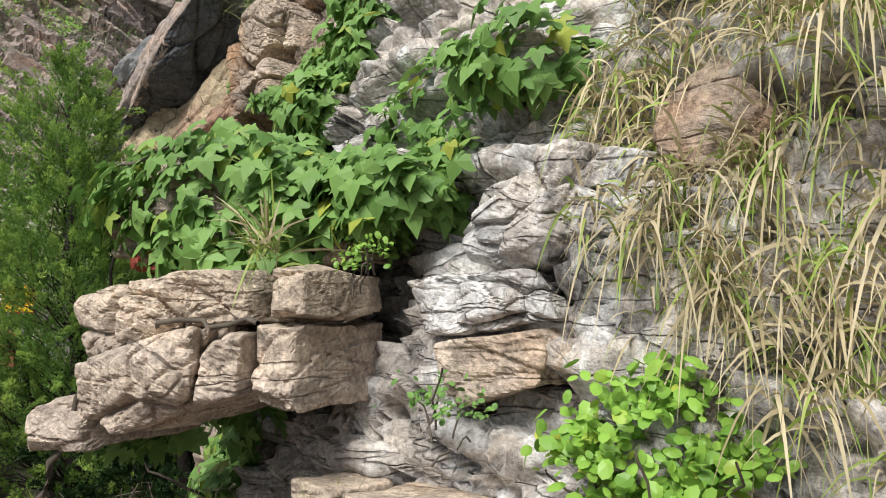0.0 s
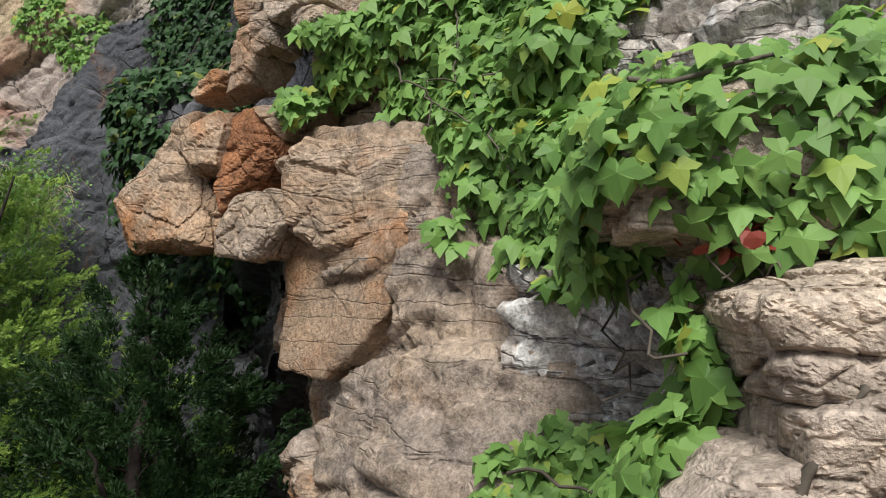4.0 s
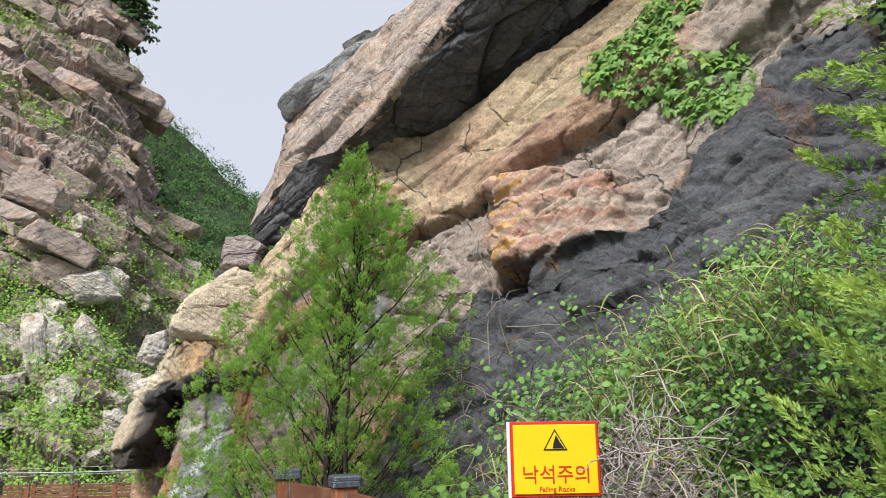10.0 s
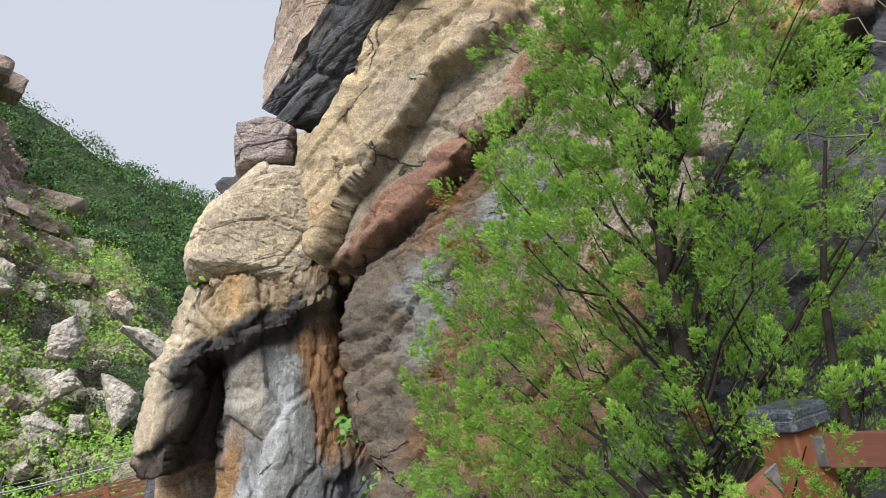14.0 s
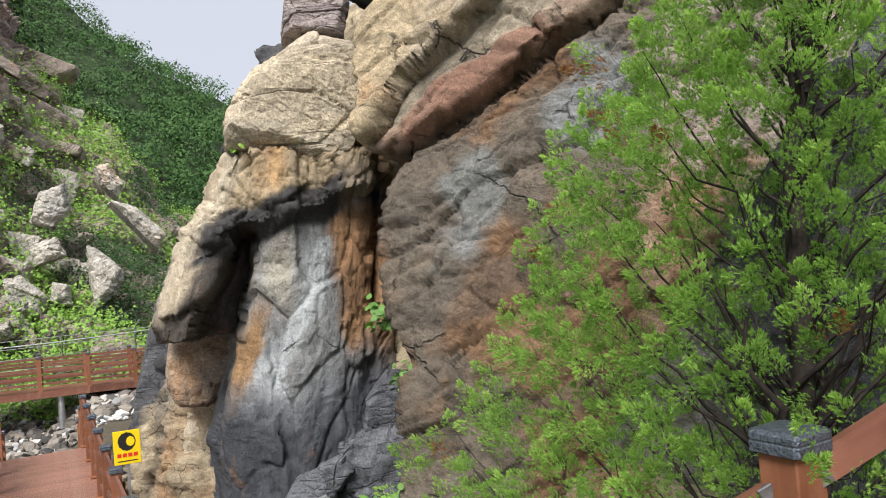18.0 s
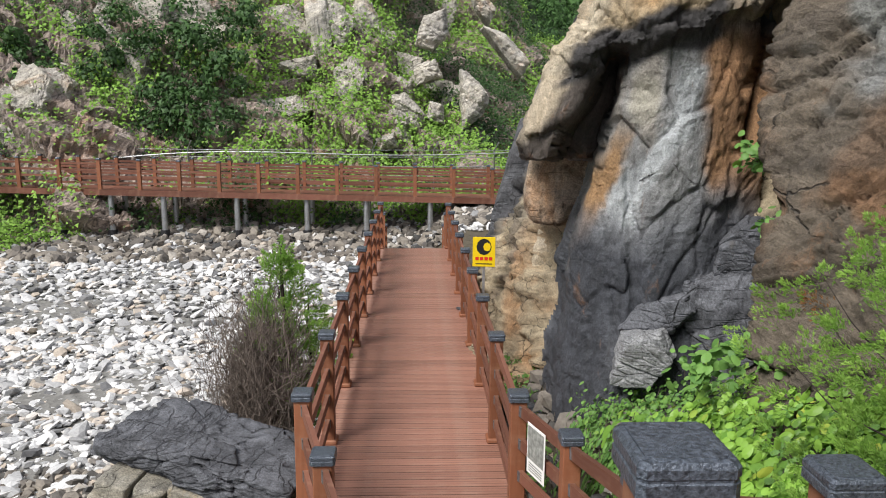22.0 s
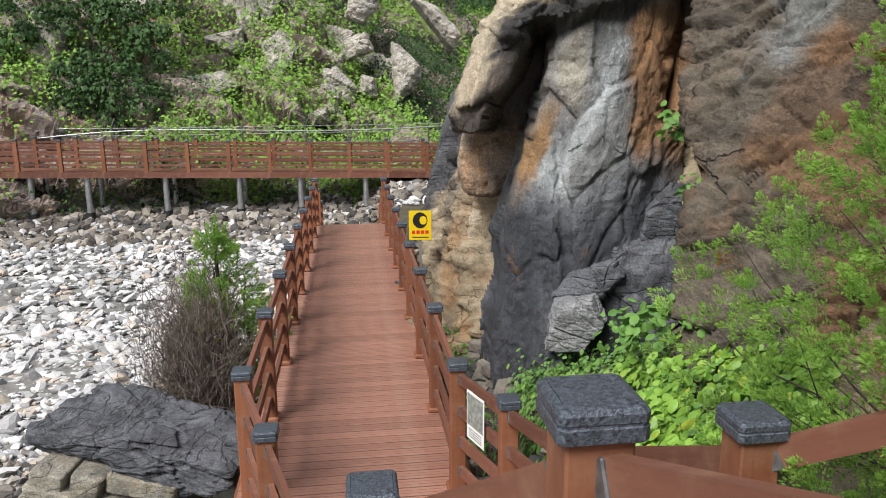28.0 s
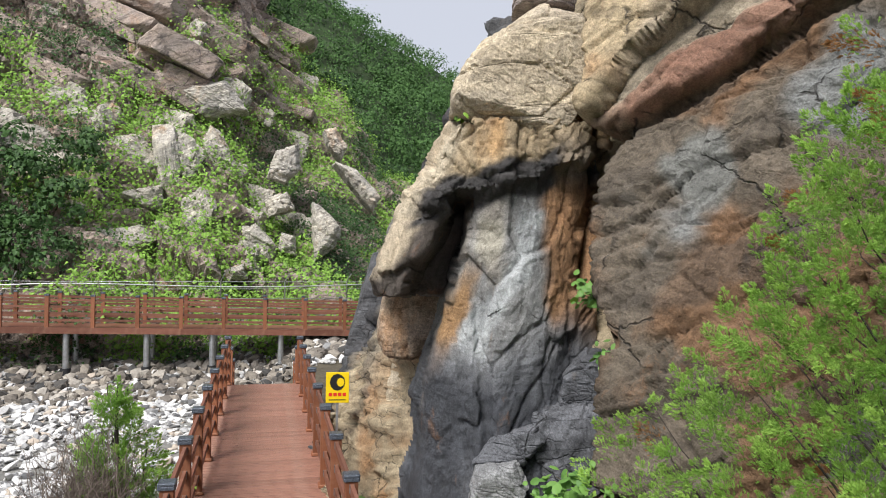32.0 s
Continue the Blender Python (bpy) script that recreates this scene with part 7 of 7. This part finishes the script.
rosettes("mound of green scrub below the cliff", [mound(RNG.rand(), RNG.rand() ** 1.5) for _ in range(320)], 40, .038, M_FERN, 31, .12, "shrub")
grass("green and straw grass on the scrub mound", [mound(RNG.rand(), .25 * RNG.rand()) for _ in range(44)], 40, 26, .32, .005, .6, 32, .1, (-.3, -.1, .9))
twigs("bare grey twigs tangled on the bank", (3.62, -1.62, 3.0), (.26, .26, .34), 480, 33, M_PALETWIG, .2, .34, .0042)
twigs("grey vines clinging to the dark rock", (4.0, 1.0, 3.6), (.25, .7, .8), 45, 34, None, .2, .9, .006, "vine")
rosettes("large green leaves beside the deck", [(3.35, .1, 2.85), (3.45, -.05, 2.75), (3.3, -.1, 2.6)], 18, .10, M_FERN, 35, .12)
rim = [(5.75 + 1.5 * k + .25 * RNG.normal(), -5.35 - 1.9 * k + .25 * RNG.normal(), 6.12 - .75 * k + .05 * RNG.normal()) for k in np.linspace(0, 1.2, 60)]
grass("tall green grass along the rim of the cliff", rim, 60, 26, .42, .006, .45, 36, .14, (-.25, 0, 1))
rosettes("creepers at the rim of the cliff", rim[::2], 30, .05, M_IVY, 37, .13, "shrub")
grass("thin green grass on the shaded slope", [(5.9 + .25 * RNG.normal(), -3.2 + .9 * RNG.rand(), 6.3 + .6 * RNG.rand()) for _ in range(18)], 40, 12, .28, .005, .5, 38, .12)

# ---- plants by the pillar and the footbridge ----
rosettes("green fern in the fissure", [(2.66, 5.18, 2.97), (2.70, 5.2, 2.86)], 60, .075, M_FERN, 41, .09)
rosettes("green fern at the foot of the fissure", [(2.62, 4.72, 2.44), (2.68, 4.7, 2.36)], 60, .075, M_FERN, 42, .09)
rosettes("leafy green plant in front of the column", [(2.12, 4.5, 1.55), (2.2, 4.4, 1.5), (2.0, 4.45, 1.45), (2.3, 4.5, 1.6)], 26, .10, M_FERN, 43, .12)
rosettes("small green plant on the rock head", [(1.70, 5.95, 4.50), (1.78, 5.92, 4.48)], 24, .05, M_SEDUM, 44, .06)
rosettes("low bright green plants on the bank", [(1.3 + 1.5 * RNG.rand(), 2.9 + 3.0 * RNG.rand(), .1 * RNG.rand()) for _ in range(150)], 34, .05, M_FERN, 45, .11)
rosettes("fleshy bright green clumps on the bank", [(1.55 + 1.2 * RNG.rand(), 2.7 + 1.9 * RNG.rand(), .12 + .1 * RNG.rand()) for _ in range(34)], 60, .075, M_SEDUM, 49, .09)
rosettes("low green plants along the footbridge", [(1.15 + .3 * RNG.rand(), 5.4 + 3.8 * RNG.rand(), 0.08 * RNG.rand()) for _ in range(44)], 30, .06, M_FERN, 46, .1)
for ob in list(bpy.data.objects):
    if ob.get("label") in ("low bright green plants on the bank", "fleshy bright green clumps on the bank"):
        for ch in ob.children:
            co = np.empty(len(ch.data.vertices) * 3, np.float32)
            ch.data.vertices.foreach_get("co", co)
            co = co.reshape(-1, 3)
            co[:, 2] += ground_z(co[:, 0], co[:, 1]) + .05
            ch.data.vertices.foreach_set("co", co.ravel())
            ch.data.update()
BX, BY = -1.75, 8.9
twigs("bare brown shrub beside the footbridge", (BX - .2, BY - .2, -.45), (.5, .5, .95), 3000, 47, plain("brown_twig", (0.16, 0.13, 0.11), .9, var=.4), 2.0, .62, .0048, "bare_shrub")
juniper("small juniper growing through the bare shrub", (BX + .12, BY + .2, -1.4), (BX + .1, BY + .2, 1.55), .6, 48, M_JUNIPER, .15, 520, 60, .042, 2, .5, .7, .22, -.1)
for i, (x, y, z, s, mt) in enumerate(((1.6, 4.9, .35, .2, M_GREY), (1.35, 5.9, .1, .16, M_TAN), (1.75, 5.2, .45, .16, M_TAN), (2.0, 3.6, .75, .25, M_GREY), (1.5, 3.9, .35, .3, M_BLACK), (1.3, 7.2, .05, .18, M_BLACK), (2.6, 3.3, 1.1, .2, M_PALE), (1.9, 4.3, .55, .14, M_PALE))):
    rock("rock_boulder", "loose rock among the bank plants", mt, (x, y, z), (s, s * .8, s * .6), i * 50, 0, 10, 300 + i, n=18)

# ---- shingle ----
ico = bmesh.new()
bmesh.ops.create_icosphere(ico, subdivisions=1, radius=1)
IV = np.array([v.co[:] for v in ico.verts])
IF = np.array([[v.index for v in f.verts] for f in ico.faces])
ico.free()
ico = bmesh.new()
bmesh.ops.create_icosphere(ico, subdivisions=2, radius=1)
IV2 = np.array([v.co[:] for v in ico.verts])
IF2 = np.array([[v.index for v in f.verts] for f in ico.faces])
ico.free()


def pebbles(name, label, xy, size, mat, seed, flat=(.35, .75), sink=.25, fine=False, z=None):
    rng = np.random.RandomState(seed)
    V0, F0 = (IV2, IF2) if fine else (IV, IF)
    N = len(xy)
    s = size[:, None] * np.stack([rng.uniform(.75, 1.3, N), rng.uniform(.6, 1.0, N), rng.uniform(*flat, N)], 1)
    a = rng.uniform(0, 2 * np.pi, N)
    ca, sa = np.cos(a)[:, None], np.sin(a)[:, None]
    v = np.sign(V0[None]) * np.abs(V0[None]) ** .8 * (1 + .2 * rng.normal(size=(N, len(V0), 1))) * s[:, None]
    tl = rng.normal(size=(N, 2)) * .25
    vz = v[..., 2] + v[..., 0] * tl[:, :1] + v[..., 1] * tl[:, 1:]
    x, y = v[..., 0] * ca - v[..., 1] * sa, v[..., 0] * sa + v[..., 1] * ca
    gz = ground_z(xy[:, 0], xy[:, 1]) if z is None else z
    V = np.stack([x + xy[:, :1], y + xy[:, 1:], vz + (gz + s[:, 2] * (1 - sink))[:, None]], -1)
    F = (np.arange(N) * len(V0))[:, None, None] + F0[None]
    ob = part(name, mesh_np(name, V.reshape(-1, 3), F.reshape(-1, 3), fine), mat)
    return stuff(tagged(ob, label, "pebbles"))


kp = Nodes("shingle_stone")
pr = kp.geo.outputs["Random Per Island"]
pc = kp.ramp(pr, (0.0, (.10, .10, .105)), (.10, (.30, .30, .30)), (.4, (.54, .54, .54)), (.8, (.72, .72, .71)), (.93, (.50, .43, .36)), (1.0, (.38, .33, .27)))
pn_ = kp.noise(kp.pos(), 22, 5, .7)
M_PEBBLE = kp.done(kp.mix(1.0, pc, kp.ramp(pn_, (.3, .75), (.7, 1.15)), 'MULTIPLY'), .8, pn_, .3, .01)
kp = Nodes("dark_shingle_stone")
pc = kp.ramp(kp.geo.outputs["Random Per Island"], (0.0, (.06, .06, .06)), (.4, (.17, .15, .13)), (.8, (.28, .25, .21)), (1.0, (.40, .37, .33)))
pn_ = kp.noise(kp.pos(), 14, 5, .7)
M_PEBBLE2 = kp.done(kp.mix(1.0, pc, kp.ramp(pn_, (.3, .7), (.7, 1.2)), 'MULTIPLY'), .85, pn_, .4, .02)
rg = np.random.RandomState(5)
bxy = np.stack([-1.2 - 26 * rg.rand(9000) ** 1.3, 9.2 + 16.5 * rg.rand(9000)], 1)
bxy = bxy[bxy[:, 0] > -4 - (bxy[:, 1] - 5) * 1.05]
pebbles("pebbles", "sun-bleached white and grey shingle", bxy, .07 + .11 * rg.rand(len(bxy)) ** 2.2, M_PEBBLE, 6, (.25, .6))
bxy = np.stack([-1.2 - 9 * rg.rand(5200), 9.0 + 7 * rg.rand(5200)], 1)
pebbles("pebbles", "smaller white shingle near the footbridge", bxy, .045 + .05 * rg.rand(len(bxy)) ** 2, M_PEBBLE, 7, (.25, .6))
bxy = np.stack([-3 - 9 * rg.rand(2600), 7.0 + 2.9 * rg.rand(2600)], 1)
pebbles("pebbles", "wet darker pebbles at the waterline", bxy, .05 + .09 * rg.rand(len(bxy)) ** 2, M_PEBBLE2, 8)
bxy = np.stack([-2.6 - 9 * rg.rand(2600), 2.5 + 5.5 * rg.rand(2600)], 1)
pebbles("pebbles", "olive weed-stained stones under the shallow water", bxy, .05 + .12 * rg.rand(len(bxy)) ** 2, M_PEBBLE2, 13, (.4, .8), .3, True)
bxy = np.stack([-24 + 27 * rg.rand(4200), 24.2 + 6.5 * rg.rand(4200)], 1)
pebbles("pebbles", "broken brown rocks under the far walkway", bxy, .08 + .18 * rg.rand(len(bxy)) ** 2, M_PEBBLE2, 9, (.5, .9), .3)
bxy = np.stack([-24 + 27 * rg.rand(2200), 23.5 + 7.5 * rg.rand(2200)], 1)
pebbles("pebbles", "large pale stones at the top of the beach", bxy, .08 + .14 * rg.rand(len(bxy)) ** 2, M_PEBBLE, 10, (.4, .8), .3)
bxy = np.stack([.95 + 1.3 * rg.rand(420), 3.2 + 6.5 * rg.rand(420)], 1)
pebbles("pebbles", "loose stones on the bank by the footbridge", bxy, .04 + .10 * rg.rand(len(bxy)) ** 2, M_PEBBLE2, 11, (.5, .9))

# ---- far slopes: scrub, forest, pines, fence ----
q, n = ROCKS["far_cliff"]
hgt = q[:, 2]
green = fbm(q * .16, 4, 91) + .25 * vnoise(q * .7, 92) + np.interp(hgt, [-2, 1, 5, 14, 20, 40], [.6, .6, .4, .1, -.45, -.7]) + .5 * np.clip(n[:, 2], 0, 1) + np.interp(q[:, 0], [-30, -8, -1, 2, 6], [-.1, -.05, .1, .7, .9])
keep = np.where((green > -.05) & (q[:, 1] > 8))[0]
rs = np.random.RandomState(55)
i = rs.choice(keep, 330000)
pp = q[i] + n[i] * rs.uniform(0, .5, (len(i), 1)) + .35 * rs.normal(size=(len(i), 3))
dark = fbm(pp * .22 + 9, 3, 95) > .22
for nm, sel, mt, sz in (("scrub", ~dark, M_SLOPEGREEN, .20), ("scrub", dark, M_DARKSCRUB, .17)):
    ob = leaf_cloud(nm, pp[sel], n[i][sel] + (0, -.4, .6), sz, TINY_LEAF, mt, None, (0, 0, .5), .7, rs)
    stuff(tagged(ob, "green scrub and creepers on the far slope" if mt is M_SLOPEGREEN else "dark shrubs on the far slope", "scrub"))


def crown_cloud(name, centers, rad, tall, per, leaf, mat, rng):
    c = np.repeat(centers, per, 0)
    d = unit(rng.normal(size=(len(c), 3)))
    d[:, 2] = np.abs(d[:, 2]) * 1.0 - .25
    r = np.repeat(rad, per)[:, None] * rng.uniform(.6, 1.05, (len(c), 1)) * (1 + .3 * vnoise(d * 2.3 + c * .7, 3)[:, None])
    p = c + d * r * np.array((1, 1, tall))
    return leaf_cloud(name, p, d + (0, -.1, .15), leaf * 1.15, TINY_LEAF, mat, None, (0, 0, .6), .35, rng)


q, _ = ROCKS["far_hill"]
az_q = np.degrees(np.arctan2(-q[:, 0], q[:, 1]))
cand = np.where((az_q < 14) & (az_q > -26))[0]
ci = rs.choice(cand, 2300)
cc = q[ci] + rs.normal(size=(2300, 3)) * (1.6, 1.6, .3) + (0, 0, 1.2)
stuff(tagged(crown_cloud("forest", cc, rs.uniform(1.2, 2.5, 2300), 1.35, 64, .40, M_FOREST, rs), "dense mixed green forest covering the far hill", "forest"))
q, _ = ROCKS["far_cliff"]
rimv = q.reshape(420, 300, 3)[:, -1]
azr = np.degrees(np.arctan2(-rimv[:, 0], rimv[:, 1]))
for k, a in enumerate((3.2, 4.2, 6.0, 7.4, 9.5, 12.0, 15.0)):
    p = rimv[np.argmin(np.abs(azr - a))]
    r = np.random.RandomState(70 + k)
    pine = tagged(empty("pine_tree"), "tall dark pine on the rim of the far cliff", "tree", "pines on the far cliff")
    h = r.uniform(6, 10)
    tp = wander(p - (0, 0, 1), p + (r.normal() * .6, 0, h), 10, .8, r)
    part("trunk", mesh_np("trunk", *tube_np(tp, np.linspace(.22, .05, 10), 7)), M_BARK, pine)
    cs = np.concatenate([tp[int(f * 9)] + np.stack([r.normal(size=7) * (1.9 - 1.2 * f), r.normal(size=7) * (1.9 - 1.2 * f), r.normal(size=7) * .15], 1) for f in (.35, .5, .62, .74, .86, .97)])
    ob = crown_cloud("crown", cs, np.full(len(cs), .75), .35, 34, .38, M_DARKSCRUB, r)
    ob.parent = pine
ci = rs.randint(115, 420, 60)
stuff(tagged(crown_cloud("rim_bushes", rimv[ci] + (0, 0, .4), rs.uniform(.7, 1.5, 60), .7, 40, .4, M_DARKSCRUB, rs), "bushes along the rim of the far cliff", "shrub"))
bush_at = np.array([(-12.3, 33.6, 6.2), (-10.3, 33.6, 6.7), (-8.6, 33.6, 5.2), (-11.2, 33.2, 3.8), (-9.5, 33, 2.9), (-7.8, 34, 6.6), (-16.1, 33.6, 4.3), (-10.8, 33.2, 2.6), (-14.2, 33.6, 5.0), (-17.5, 33.6, 6)])
for c in bush_at:
    blob = c + rs.normal(size=(9, 3)) * (.6, .5, .7)
    tagged(crown_cloud("bush", blob, rs.uniform(.5, .95, 9), 1.1, 90, .22, M_DARKSCRUB, rs), "dark evergreen bush on the far slope", "shrub", "bushes on the far slope")
fence = tagged(empty("wire_fence"), "white-posted wire fence above the far walkway", "fence")
for x in np.arange(-20, 6, 2.6):
    b = np.array((x, 31.2, .1))
    part("post", mesh_np("post", *tube_np([b, b + (0, 0, 1.75), b + (.18, -.1, 2.1)], [.035, .035, .03], 6)), M_STEEL, fence)
for z in (.7, 1.1, 1.5, 1.8):
    part("wire", mesh_np("wire", *tube_np([(-21, 31.2, z + .1), (-8, 31.2, z), (6, 31.2, z + .05)], [.012] * 3, 4)), M_STEEL, fence)
part("hose", mesh_np("hose", *tube_np(np.stack([np.linspace(-14, 6, 24), np.full(24, 30.9), 1.75 + .12 * np.sin(np.linspace(0, 7, 24)) - .5 * np.linspace(1, 0, 24) ** 4], 1), [.028] * 24, 6)), M_STEEL, fence, "pale slack hose")
